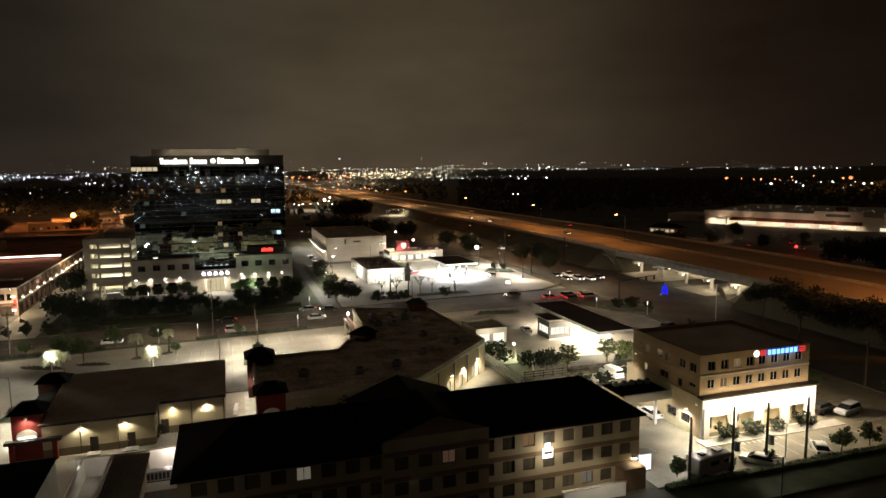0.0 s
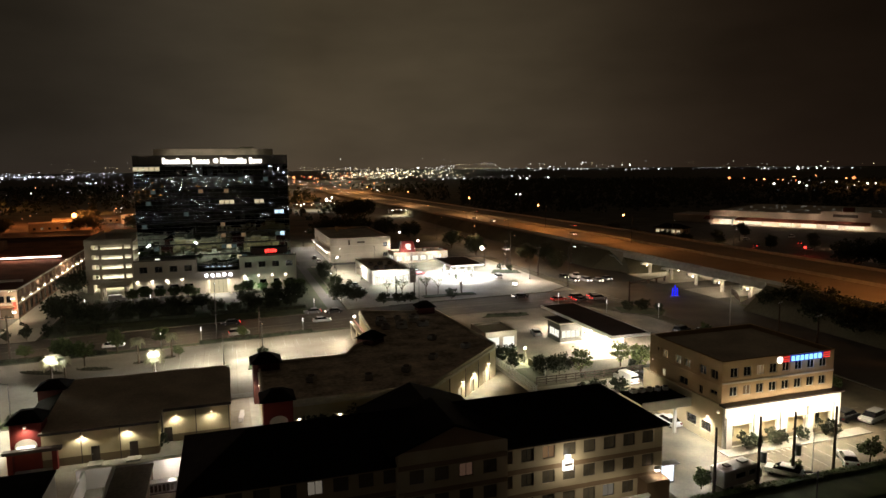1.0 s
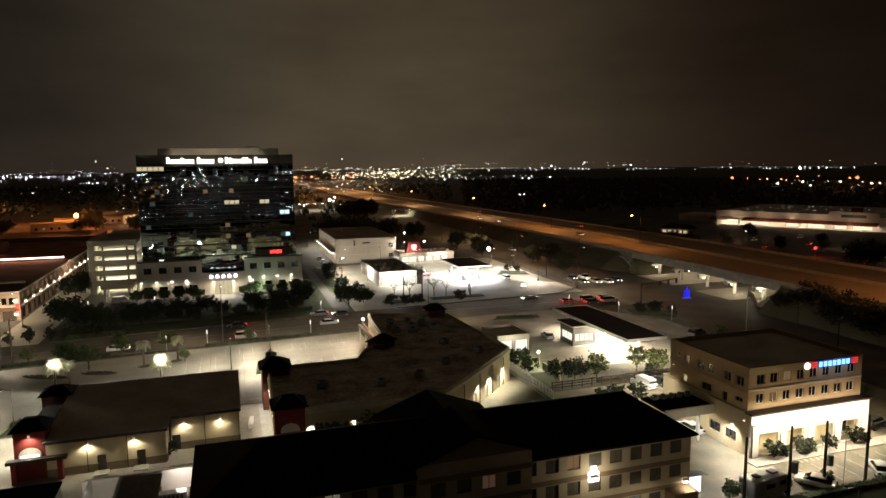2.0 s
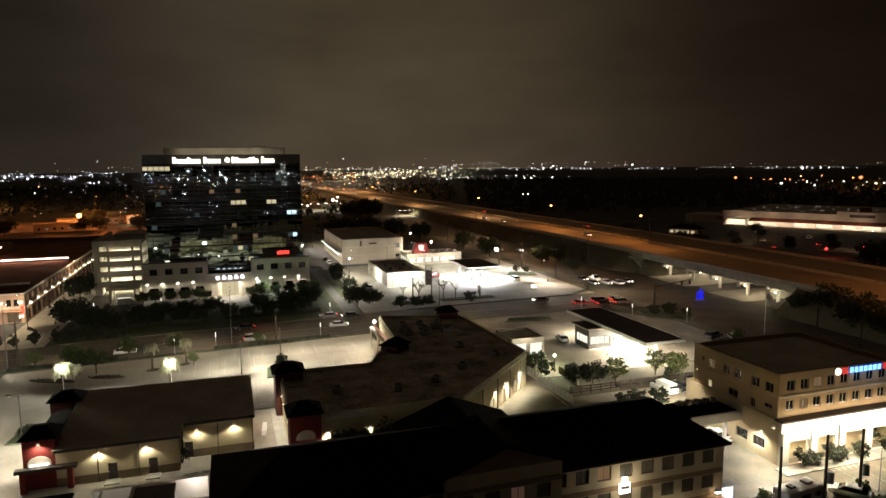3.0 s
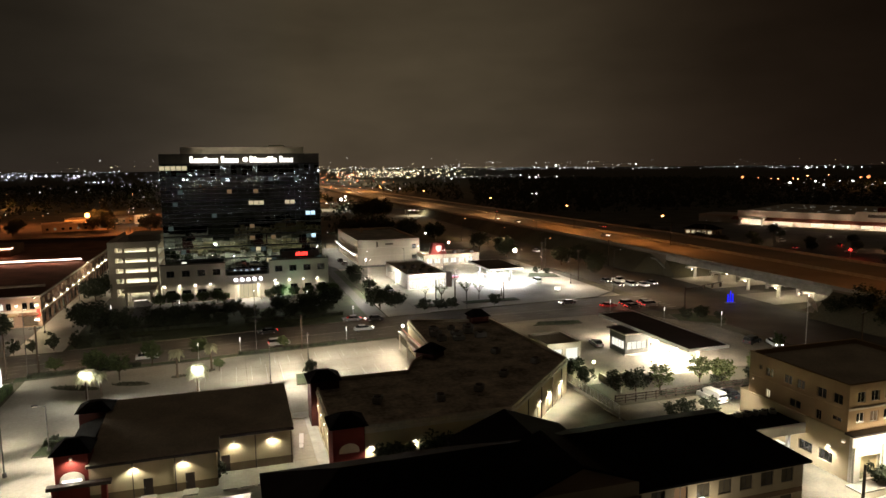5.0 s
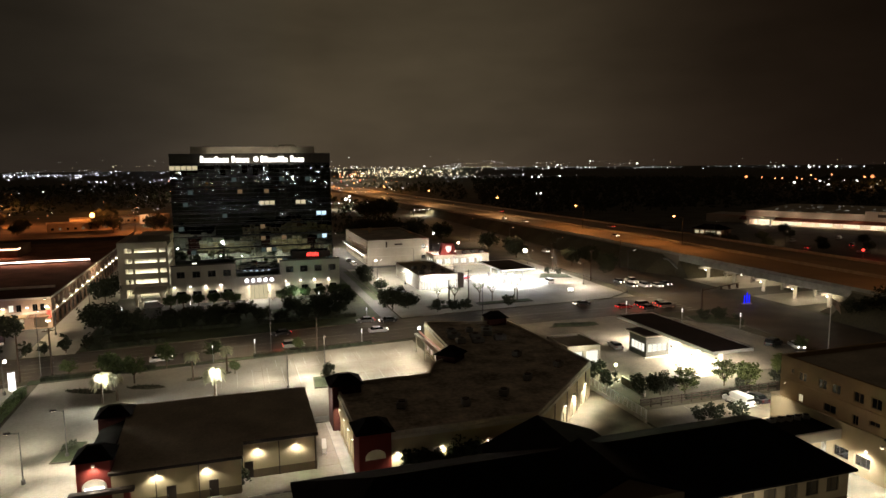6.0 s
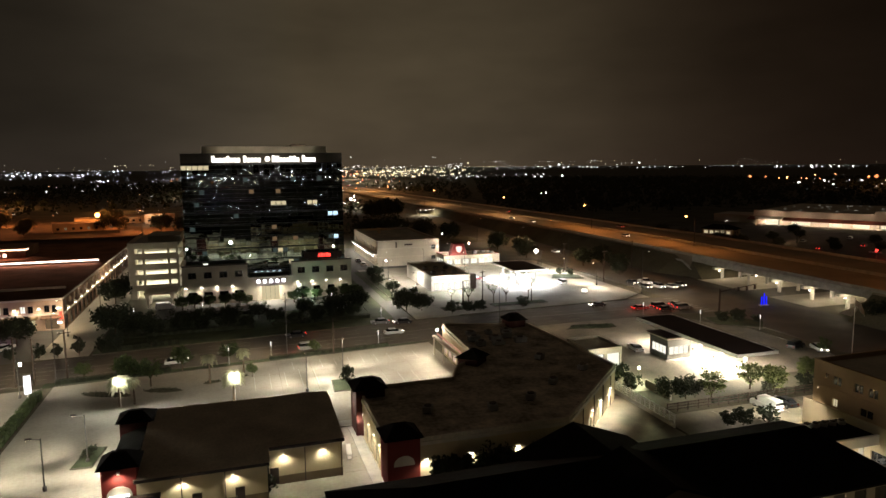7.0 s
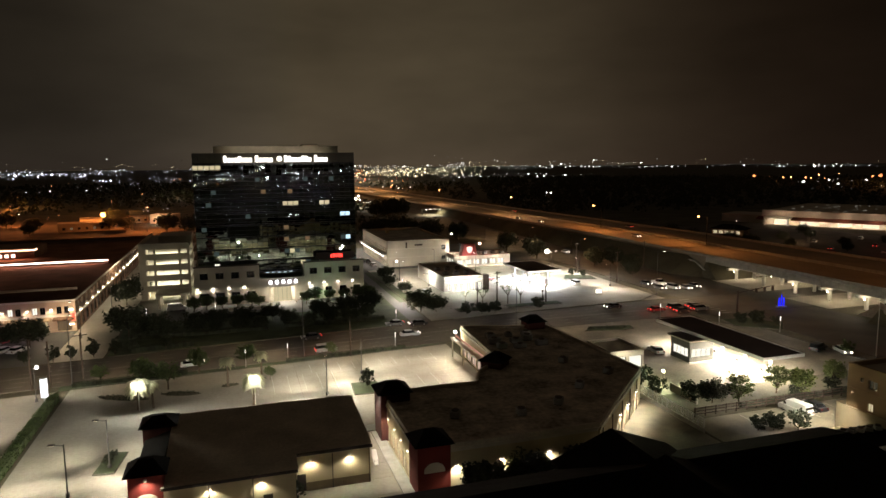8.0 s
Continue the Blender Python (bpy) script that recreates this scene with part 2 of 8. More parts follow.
def tube(bm, p0, p1, r0, r1=None, n=8, cap=True):
    p0, p1 = Vector(p0), Vector(p1)
    r1 = r0 if r1 is None else r1
    q = (p1 - p0).to_track_quat("Z", "Y")
    rings = [[bm.verts.new(p + q @ Vector((r * math.cos(6.28318 * i / n), r * math.sin(6.28318 * i / n), 0))) for i in range(n)]
             for p, r in ((p0, r0), (p1, r1))]
    for i in range(n):
        bm.faces.new((rings[0][i], rings[0][(i + 1) % n], rings[1][(i + 1) % n], rings[1][i]))
    if cap:
        bm.faces.new(rings[0][::-1])
        bm.faces.new(rings[1])


def ball(bm, c, r, n=8, m=5, sz=1.0):
    rows = [[bm.verts.new((c[0] + r * math.sin(math.pi * j / m) * math.cos(6.28318 * i / n), c[1] + r * math.sin(math.pi * j / m) * math.sin(6.28318 * i / n),
                           c[2] + r * sz * math.cos(math.pi * j / m))) for i in range(n)] for j in range(1, m)]
    top, low = bm.verts.new((c[0], c[1], c[2] + r * sz)), bm.verts.new((c[0], c[1], c[2] - r * sz))
    for i in range(n):
        k = (i + 1) % n
        bm.faces.new((top, rows[0][i], rows[0][k]))
        bm.faces.new((low, rows[-1][k], rows[-1][i]))
        for a, b in zip(rows, rows[1:]):
            bm.faces.new((a[i], b[i], b[k], a[k]))


def prism(bm, pts, z0, z1):
    """An upright slab over a ground plan given anticlockwise."""
    lo, hi = [bm.verts.new((x, y, z0)) for x, y in pts], [bm.verts.new((x, y, z1)) for x, y in pts]
    bm.faces.new(lo[::-1])
    bm.faces.new(hi)
    for i in range(len(pts)):
        k = (i + 1) % len(pts)
        bm.faces.new((lo[i], lo[k], hi[k], hi[i]))


def mesh_of(bm, name, material, smooth=False, bevel=0.0):
    if bevel:
        bmesh.ops.bevel(bm, geom=list(bm.edges), offset=bevel, segments=1, affect="EDGES")
    me = bpy.data.meshes.new(name)
    bm.to_mesh(me)
    bm.free()
    me.materials.append(material)
    if smooth:
        for p in me.polygons:
            p.use_smooth = True
    return me


def part(name, bm, material, parent, label="", m=None, smooth=False, bevel=0.0):
    ob = new(name, mesh_of(bm, name, material, smooth, bevel) if isinstance(bm, bmesh.types.BMesh) else bm)
    ob.parent = parent
    if m is not None:
        ob.matrix_local = m
    return tagged(ob, label)


def thing(name, label, category, m, group="", kind=""):
    ob = new(name)
    ob.matrix_world = m
    return tagged(ob, label, category, group, kind)


def solid(name, bm, material, label, category, m, group="", kind="", smooth=False, bevel=0.0):
    ob = new(name, mesh_of(bm, name, material, smooth, bevel))
    ob.matrix_world = m
    return tagged(ob, label, category, group, kind)


def box_part(name, material, parent, dims, label="", m=None, bevel=0.0):
    bm = bmesh.new()
    bx(bm, *dims)
    return part(name, bm, material, parent, label, m, bevel=bevel)


def holed(bm, length, z0, z1, thick, holes):
    """A wall along x, its face at y = 0, with openings (x0, x1, z0, z1) right through."""
    zs = sorted({z0, z1, *[h[2] for h in holes], *[h[3] for h in holes]})
    for lo, hi in zip(zs, zs[1:]):
        cuts, x = [h for h in holes if h[2] < hi - 1e-6 and h[3] > lo + 1e-6], 0.0
        for h in sorted(cuts):
            if h[0] > x + 1e-6:
                bx(bm, x, h[0], 0, thick, lo, hi)
            x = max(x, h[1])
        if x < length - 1e-6:
            bx(bm, x, length, 0, thick, lo, hi)


WINDOW_MESHES = {}


def window(parent, h, m, pane=None, border=DARKFRAME, bars=1, deep=0.12, name="window"):
    """A framed window in the opening h of a wall whose pose in its parent is m."""
    w, t = round(h[1] - h[0], 3), round(h[3] - h[2], 3)
    key = (w, t, border.name, bars)
    if key not in WINDOW_MESHES:
        bm = bmesh.new()
        e = 0.07
        rings = [[bm.verts.new((x, y, z)) for x, z in ((o, o), (w - o, o), (w - o, t - o), (o, t - o))] for y, o in ((0, 0), (0, e), (0.08, e), (0.08, 0))]
        for i in range(4):
            r0, r1 = rings[i], rings[(i + 1) % 4]
            for j in range(4):
                bm.faces.new((r0[j], r0[(j + 1) % 4], r1[(j + 1) % 4], r1[j]))
        WINDOW_MESHES[key] = mesh_of(bm, "window", border)
        bm = bmesh.new()
        bx(bm, -0.03, 0.03, 0.01, 0.07, e, t - e)
        WINDOW_MESHES[key + ("bar",)] = mesh_of(bm, "bar", border)
        bm = bmesh.new()
        bx(bm, e, w - e, 0.04, 0.06, e, t - e)
        WINDOW_MESHES[key + ("pane",)] = bm
    ob = part(name, WINDOW_MESHES[key], None, parent, m=m @ pose(h[0], deep, h[2]))
    pk = key + ((pane or GLASS).name,)
    if pk not in WINDOW_MESHES:
        WINDOW_MESHES[pk] = mesh_of(WINDOW_MESHES[key + ("pane",)].copy(), "pane", pane or GLASS)
    part("pane", WINDOW_MESHES[pk], None, ob)
    for i in range(bars):
        part("bar", WINDOW_MESHES[key + ("bar",)], None, ob, m=pose(w * (i + 1) / (bars + 1), 0, 0))
    return ob


def wall_poses(a0, a1, b0, b1, t):
    """The four walls of a box: pose and length; the side walls butt against the long ones."""
    return {"s": (pose(a0, b0, 0), a1 - a0), "e": (pose(a1, b0 + t, 0, 0, 0, 90), b1 - b0 - 2 * t),
            "n": (pose(a1, b1, 0, 0, 0, 180), a1 - a0), "w": (pose(a0, b1 - t, 0, 0, 0, 270), b1 - b0 - 2 * t)}


def flat_roof(parent, a0, a1, b0, b1, z, t, material, coping=TRIM, lip=0.5):
    box_part("roof", material, parent, (a0 + t, a1 - t, b0 + t, b1 - t, z - lip - 0.25, z - lip))
    bm = bmesh.new()
    o = 0.06
    bx(bm, a0 - o, a1 + o, b0 - o, b0 + t + o, z, z + 0.12)
    bx(bm, a0 - o, a1 + o, b1 - t - o, b1 + o, z, z + 0.12)
    bx(bm, a0 - o, a0 + t + o, b0 + t + o, b1 - t - o, z, z + 0.12)
    bx(bm, a1 - t - o, a1 + o, b0 + t + o, b1 - t - o, z, z + 0.12)
    part("coping", bm, coping, parent)


UNIT = mat("weathered_unit_steel", (0.32, 0.32, 0.3), 0.7, metal=0.0, var=0.35, scale=0.8, fine=7, bump=0.1)


def roof_unit(a, b, z, sx=1.8, sy=1.4, h=1.1, r=0):
    """An air-conditioning unit: casing, grille, fan ring."""
    u = thing("rooftop_unit", "weathered grey steel air conditioning unit on a flat roof", "air conditioner", at(a, b, z, r), "rooftop air conditioners")
    box_part("casing", UNIT, u, (-sx / 2, sx / 2, -sy / 2, sy / 2, 0.1, h), bevel=0.04)
    box_part("curb", FASCIA, u, (-sx / 2 + 0.1, sx / 2 - 0.1, -sy / 2 + 0.1, sy / 2 - 0.1, 0, 0.1))
    bm = bmesh.new()
    tube(bm, (0, 0, h), (0, 0, h + 0.14), 0.42 * min(sx, sy), n=12)
    part("fan_ring", bm, FASCIA, u)
    return u


# ---- ground, roads and lots ----
def sheet(name, pts, z, material, label, category, thick=0.3):
    bm = bmesh.new()
    prism(bm, pts, z - thick, z)
    return solid(name, bm, material, label, category, G, kind="structure")


def rect(a0, a1, b0, b1):
    return [(a0, b0), (a1, b0), (a1, b1), (a0, b1)]


bm = bmesh.new()
ring = [bm.verts.new((4900 * math.cos(i * math.pi / 32), 4900 * math.sin(i * math.pi / 32), 0)) for i in range(64)]
bm.faces.new(ring)
solid("ground", bm, EARTH, "dark flat grassy plain reaching the horizon", "ground", Matrix.Identity(4), kind="structure")

# the boulevard runs a little askew to the grid: its south and north edges
SOUTH = [(-900, 140), (-120, 143.5), (-43, 150.3), (0, 153.2), (21, 154.6), (57, 159.3), (80, 159.3), (104, 157.2), (133, 157)]
NORTH = [(-900, 155), (-120, 158.5), (-45, 166.2), (45, 175.2), (80, 177.0), (104, 177.4), (133, 177.4)]


def edge_b(line, a):
    for (a0, b0), (a1, b1) in zip(line, line[1:]):
        if a <= a1:
            return b0 + (b1 - b0) * (a - a0) / (a1 - a0)
    return line[-1][1]


def lane_b(a, f):
    return edge_b(SOUTH, a) * (1 - f) + edge_b(NORTH, a) * f


sheet("road_boulevard", SOUTH + NORTH[::-1], 0.03, ASPHALT, "wide asphalt boulevard at night", "road")
sheet("road_boulevard_east", rect(133, 900, 157, 177.4), 0.03, ASPHALT, "asphalt boulevard beyond the overpass", "road")
sheet("road_frontage", rect(104, 130, 177.5, 1500), 0.028, ASPHALT, "asphalt frontage road beside the freeway", "road")
sheet("road_frontage_south", rect(104, 130, -300, 156.9), 0.028, ASPHALT, "asphalt frontage road beside the freeway", "road")
sheet("road_frontage_far", rect(181, 195, -300, 1500), 0.02, ASPHALT, "asphalt frontage road beyond the freeway", "road")
sheet("pavement_plaza", [(-43, 92), (27.5, 92), (27.5, 153.8), (9, 151.9), (-26, 148.8), (-43, 147.4)], 0.05, CONCRETE, "pale worn concrete parking lot of a shopping plaza", "parking lot")
sheet("pavement_west_lot", [(-110, 60), (-45.2, 60), (-45.2, 147.0), (-110, 141.5)], 0.045, CONCRETE, "pale concrete parking lot behind a hedge", "parking lot")
sheet("pavement_fuel_lot", [(47.5, 112), (100, 112), (100, 140), (90, 157.4), (80, 159.1), (57, 159.1), (47, 157.6), (46.2, 141)], 0.045, FORECOURT, "stained concrete forecourt of a fuel station", "forecourt")
sheet("pavement_corner_lot", [(30.5, 174.6), (45, 176.0), (80, 178.0), (100, 178.6), (100, 256), (30.5, 256)], 0.045, CONCRETE, "pale concrete forecourt and parking lot", "parking lot")
sheet("pavement_white_block_lot", rect(27, 104, 256, 320), 0.04, FADED, "faded asphalt parking lot beside a long white building", "parking lot")
sheet("pavement_office_lot", rect(48.5, 103, 60.5, 101.5), 0.04, WORN, "stained concrete parking lot round an office building", "parking lot")
sheet("pavement_service_yard", [(29, 80), (48, 80), (48, 111.5), (46.5, 111.5), (28.6, 93.2)], 0.04, WORN, "stained concrete service yard", "yard")
sheet("pavement_service_lane", rect(-23, 29, 79.5, 92), 0.045, CONCRETE, "concrete service lane behind shops", "lane")
sheet("pavement_tower_drive", rect(25.6, 30, 174.2, 262), 0.04, FADED, "faded asphalt drive beside lawns", "drive")
sheet("pavement_tower_court", rect(-32, 20.7, 196, 212), 0.035, FADED, "paved forecourt of an office tower", "forecourt")
sheet("pavement_garage_drive", rect(-50.8, -41, 167.0, 340), 0.035, CONCRETE, "concrete drive between shops and a parking garage", "drive")
sheet("pavement_west_mall_lot", [(-140, 158), (-50.9, 166.4), (-50.9, 194), (-140, 194)], 0.035, FADED, "faded asphalt lot before a strip of shops", "parking lot")
sheet("pavement_big_store_lot", rect(195.5, 290, 150, 350), 0.03, ASPHALT, "dark asphalt parking lot of a large store", "parking lot")
sheet("pavement_office_walk", rect(61.4, 86, 67.9, 70.0), 0.17, KERB, "pale concrete walk before an office block", "pavement", 0.17)
# two pale sheets put the lit ground under the bridge into the paving colour
sheet("pavement_underpass", rect(131, 176, 177.5, 197.5), 0.034, CONCRETE, "pale lane under a bridge, lightened like its lamp-lit ground", "lane")
sheet("pavement_underpass_south", rect(131, 176, 152.8, 167.5), 0.034, CONCRETE, "pale lane under a bridge, lightened like its lamp-lit ground", "lane")
sheet("road_south_lane", rect(49, 170, 38, 53.6), 0.03, ASPHALT, "dark asphalt lane below a grassy bank", "road")
sheet("lawn_bank", rect(49, 118, 54, 58.9), 0.3, GRASS, "dark grassy bank above a road", "lawn", 0.4)
sheet("pavement_hotel_lot", rect(-30, 60, 30, 60.3), 0.03, FADED, "faded asphalt lane below the hotel", "lane")
sheet("lawn_tower", [(-40.5, 167.4), (20.7, 173.4), (20.7, 195.8), (-40.5, 195.8)], 0.06, GRASS, "dark mown lawn before an office tower", "lawn")
sheet("lawn_tower_side", rect(20.8, 25.5, 178, 262), 0.06, GRASS, "green mown lawn beside a drive", "lawn")
sheet("lawn_drive", rect(28.4, 32.8, 199, 252), 0.06, GRASS, "mown grass strip beside a drive", "lawn")
sheet("lawn_verge", [(-45, 147.3), (-26, 149.0), (9, 152.1), (26, 153.9), (26, 154.9), (0, 153.0), (-45, 150.0)], 0.06, GRASS, "dark grass verge between parking and boulevard", "lawn")


def kerb(pts, w=0.18, h=0.17, label="concrete kerb at the edge of paving"):
    bm = bmesh.new()
    for (x0, y0), (x1, y1) in zip(pts, pts[1:]):
        d = Vector((x1 - x0, y1 - y0, 0)).normalized()
        s = Vector((-d.y, d.x, 0)) * w / 2
        c = [Vector((x0, y0, 0)) - s, Vector((x1, y1, 0)) - s, Vector((x1, y1, 0)) + s, Vector((x0, y0, 0)) + s]
        prism(bm, [(p.x, p.y) for p in c], 0, h)
    solid("kerb", bm, ROADKERB, label, "kerb", G, kind="structure")


kerb([(-43, 147.5), (-26, 148.9), (9, 152.0), (27.5, 153.9)])
kerb([(-120, 143.4), (-43, 150.2), (0, 153.1), (21, 154.5), (46, 157.7)])
kerb([(-40.5, 167.2), (22.3, 173.4)])
kerb([(30.3, 174.3), (36, 174.9)])
kerb([(42, 175.6), (80, 177.6), (92, 178.2), (100.2, 184), (103.8, 192), (103.8, 256)])
kerb([(30.3, 175), (30.3, 256)])
kerb([(-44.9, 60), (-44.9, 147.2)])
kerb([(90, 157.6), (100.2, 140), (100.2, 112)])
kerb([(103.2, 60.5), (103.2, 112)])
kerb([(48.5, 60.4), (103, 60.4)])

sheet("pavement_passage_walk", rect(3.0, 4.45, 93, 112.4), 0.16, KERB, "pale concrete walk along a shop wall", "pavement", 0.16)
sheet("pavement_shop_walk", rect(-23, 19, 112.9, 115.2), 0.16, KERB, "pale concrete walk before shops", "pavement", 0.16)
bm = bmesh.new()
for k in range(6):
    bx(bm, -4.8 + k * 6.1, -4.74 + k * 6.1, 115.4, 148.8, 0.05, 0.0535)
for k in range(4):
    bx(bm, -12.8, 20.2, 120.5 + k * 7.1, 120.56 + k * 7.1, 0.05, 0.0535)
for k in range(5):
    bx(bm, 0.3, 2.9, 94 + k * 4.2, 94.08 + k * 4.2, 0.05, 0.0535)
for k in range(9):
    bx(bm, 48.2 + k * 6.1, 48.28 + k * 6.1, 113, 139, 0.045, 0.0485)
    bx(bm, 32.0 + k * 7.4, 32.1 + k * 7.4, 179, 255, 0.045, 0.0485)
    bx(bm, 31, 99.5, 181 + k * 8, 181.1 + k * 8, 0.045, 0.0485)
for k in range(5):
    bx(bm, 48, 99.8, 114.5 + k * 5.2, 114.58 + k * 5.2, 0.045, 0.0485)
solid("paving_joints", bm, FORECOURT, "dark tar-filled joints in concrete paving", "paving joint", G, kind="stuff")
# lane and parking-bay paint, one object a road or lot
bm = bmesh.new()
def stroke(bm, a0, a1, f, w, z0, z1):
    prism(bm, [(a0, lane_b(a0, f)), (a1, lane_b(a1, f)), (a1, lane_b(a1, f) + w), (a0, lane_b(a0, f) + w)], z0, z1)


for f in (0.17, 0.33, 0.67, 0.83):
    for k in range(-60, 17):
        stroke(bm, k * 6.0, k * 6.0 + 2.6, f, 0.14, 0.03, 0.036)
for a0, a1 in ((-400, -120), (-120, -45), (-45, 0), (0, 21), (21, 34), (40, 57), (57, 100)):
    for f in (0.485, 0.515):
        stroke(bm, a0, a1, f, 0.14, 0.03, 0.036)
for k in range(9):
    bx(bm, 102.2, 105.2, 158 + k * 2.1, 158.6 + k * 2.1, 0.03, 0.036)
solid("lane_markings", bm, PAINT, "worn white lane paint on the boulevard", "road marking", G, kind="stuff")
bm = bmesh.new()
for row, (a0, a1, b0, b1) in enumerate(((-2, 24, 143.6, 148.6), (8, 24, 126, 131), (8, 24, 131.1, 136), (-12, 4, 133.5, 138.4), (-12, 4, 138.5, 143.4))):
    for k in range(int((a1 - a0) / 2.7) + 1):
        bx(bm, a0 + k * 2.7, a0 + k * 2.7 + 0.1, b0, b1, 0.05, 0.056)
for k in range(9):
    bx(bm, 20.2, 25.4, 123.5 + k * 2.7, 123.6 + k * 2.7, 0.05, 0.056)
solid("bay_markings", bm, PAINT_L, "faded white parking bay lines on concrete", "road marking", G, kind="stuff")
bm = bmesh.new()
for k in range(13):
    bx(bm, 66 + k * 2.7, 66.1 + k * 2.7, 62, 66.6, 0.04, 0.046)
for k in range(8):
    bx(bm, 67 + k * 0.9, 67.3 + k * 0.9, 67.2, 69.4, 0.04, 0.046)
for k in range(6):
    bx(bm, 88.2, 93, 68 + k * 2.7, 68.1 + k * 2.7, 0.04, 0.046)
for k in range(7):
    bx(bm, 57.5 + k * 2.7, 57.6 + k * 2.7, 96.4, 101, 0.04, 0.046)
solid("bay_markings_office", bm, PAINT_L, "faded white parking bay lines on concrete", "road marking", G, kind="stuff")

# ---- freeway on its embankment, with the bridge over the boulevard ----
def deck_z(b):
    return 6.6 if b < 260 else max(0.6, 6.6 - (b - 260) * 0.0085)


bm = bmesh.new()
cuts = [-300, 0, 100, 138, 204, 260, 330, 420, 520, 700, 900, 1300, 2000, 3200]
for b0, b1 in zip(cuts, cuts[1:]):
    bridge = b0 == 138
    lo = (lambda b: deck_z(b) - 1.5) if bridge else (lambda b: -0.2)
    a0, a1 = 134.0, 177.0
    foot = 0 if bridge else 1
    ring = []
    for b in (b0, b1):
        z = deck_z(b)
        ring.append([bm.verts.new(p) for p in ((a0 - foot * 0.3, b, lo(b)), (a0, b, z), (a1, b, z), (a1 + foot * 0.3, b, lo(b)))])
    for k in range(3):
        bm.faces.new((ring[0][k], ring[1][k], ring[1][k + 1], ring[0][k + 1]))
    bm.faces.new((ring[0][0], ring[0][3], ring[1][3], ring[1][0]))
    bm.faces.new(ring[0])
    bm.faces.new(ring[1][::-1])
bmesh.ops.remove_doubles(bm, verts=list(bm.verts), dist=0.002)
freeway = solid("road_freeway", bm, DECK, "raised concrete freeway lit orange by sodium lamps", "freeway", G, kind="structure")
for a, w in ((134.15, 0.3), (155.4, 0.35), (176.85, 0.3)):
    bm = bmesh.new()
    for b0, b1 in zip(cuts, cuts[1:]):
        v = [bm.verts.new((a + s * w, b, deck_z(b) + h)) for b in (b0, b1) for s, h in ((-0.5, 0), (0.5, 0), (0.3, 0.9), (-0.3, 0.9))]
        for k in range(4):
            bm.faces.new((v[k], v[(k + 1) % 4], v[4 + (k + 1) % 4], v[4 + k]))
    bmesh.ops.remove_doubles(bm, verts=list(bm.verts), dist=0.002)
    part("barrier", bm, KERB, freeway, "pale concrete barrier")
bm = bmesh.new()
for lane in (138.5, 142.2, 145.9, 149.6, 159.5, 163.2, 166.9, 170.6):
    for k in range(-10, 70):
        b = k * 12.0
        bx(bm, lane, lane + 0.15, b, b + 3.5, deck_z(b) + 0.012, deck_z(b) + 0.02)
part("lane_paint", bm, PAINT, freeway, "worn lane paint")
bm = bmesh.new()
for a in range(138, 177, 6):
    bx(bm, a - 0.25, a + 0.25, 138, 204, 3.9, 5.1)
part("girder", bm, KERB, freeway, "concrete bridge girders")
for b in (149.0, 160.2, 171.8, 184.0, 195.6):
    for a in range(139, 176, 7):
        bm = bmesh.new()
        tube(bm, (a, b, 0), (a, b, 3.3), 0.5, n=12)
        part("pier", bm, KERB, freeway, "round concrete bridge pier")
    box_part("pier_cap", KERB, freeway, (135.5, 175.5, b - 0.6, b + 0.6, 3.3, 3.9))
for b0, b1, flip in ((196.5, 204.2, 1), (138, 145.5, -1)):
    bm = bmesh.new()
    hi, lo = (b1, b0) if flip > 0 else (b0, b1)
    v = [bm.verts.new(p) for p in ((132, lo, 0.02), (179, lo, 0.02), (179, hi, 0.02), (132, hi, 0.02), (134, hi, 5.0), (177, hi, 5.0))]
    for f in ((0, 1, 2, 3), (0, 4, 5, 1), (3, 2, 5, 4), (0, 3, 4), (1, 5, 2)):
        bm.faces.new([v[i] for i in f])
    # the far slope takes dark earth to look unlit, the near one a paler tone
    part("slope_paving", bm, FORECOURT if flip < 0 else EARTH, freeway, "sloped abutment paving")
    for a in (132.9, 177.5):
        lo2, hi2 = lo + 2.5 * flip, hi + 4.4 * flip
        bm = bmesh.new()
        w = [bm.verts.new((x, b, z)) for b, z0, z1 in ((lo2, 0.0, 0.4), (hi2, 4.4, 4.95)) for x, z in ((a, z0), (a + 0.6, z0), (a + 0.6, z1), (a, z1))]
        for f in ((3, 2, 1, 0), (4, 5, 6, 7), (0, 1, 5, 4), (1, 2, 6, 5), (2, 3, 7, 6), (3, 0, 4, 7)):
            bm.faces.new([w[i] for i in f])
        bx(bm, a, a + 0.6, min(hi2, hi2 + 8.5 * flip), max(hi2, hi2 + 8.5 * flip), 4.4, 4.95)
        part("wing_edge", bm, KERB, freeway, "pale concrete wing edge")
for a in (133.55, 177.05):
    bm = bmesh.new()
    bx(bm, a, a + 0.4, 138.2, 203.8, 5.0, 6.75)
    part("edge_beam", bm, KERB, freeway, "pale concrete edge beam")
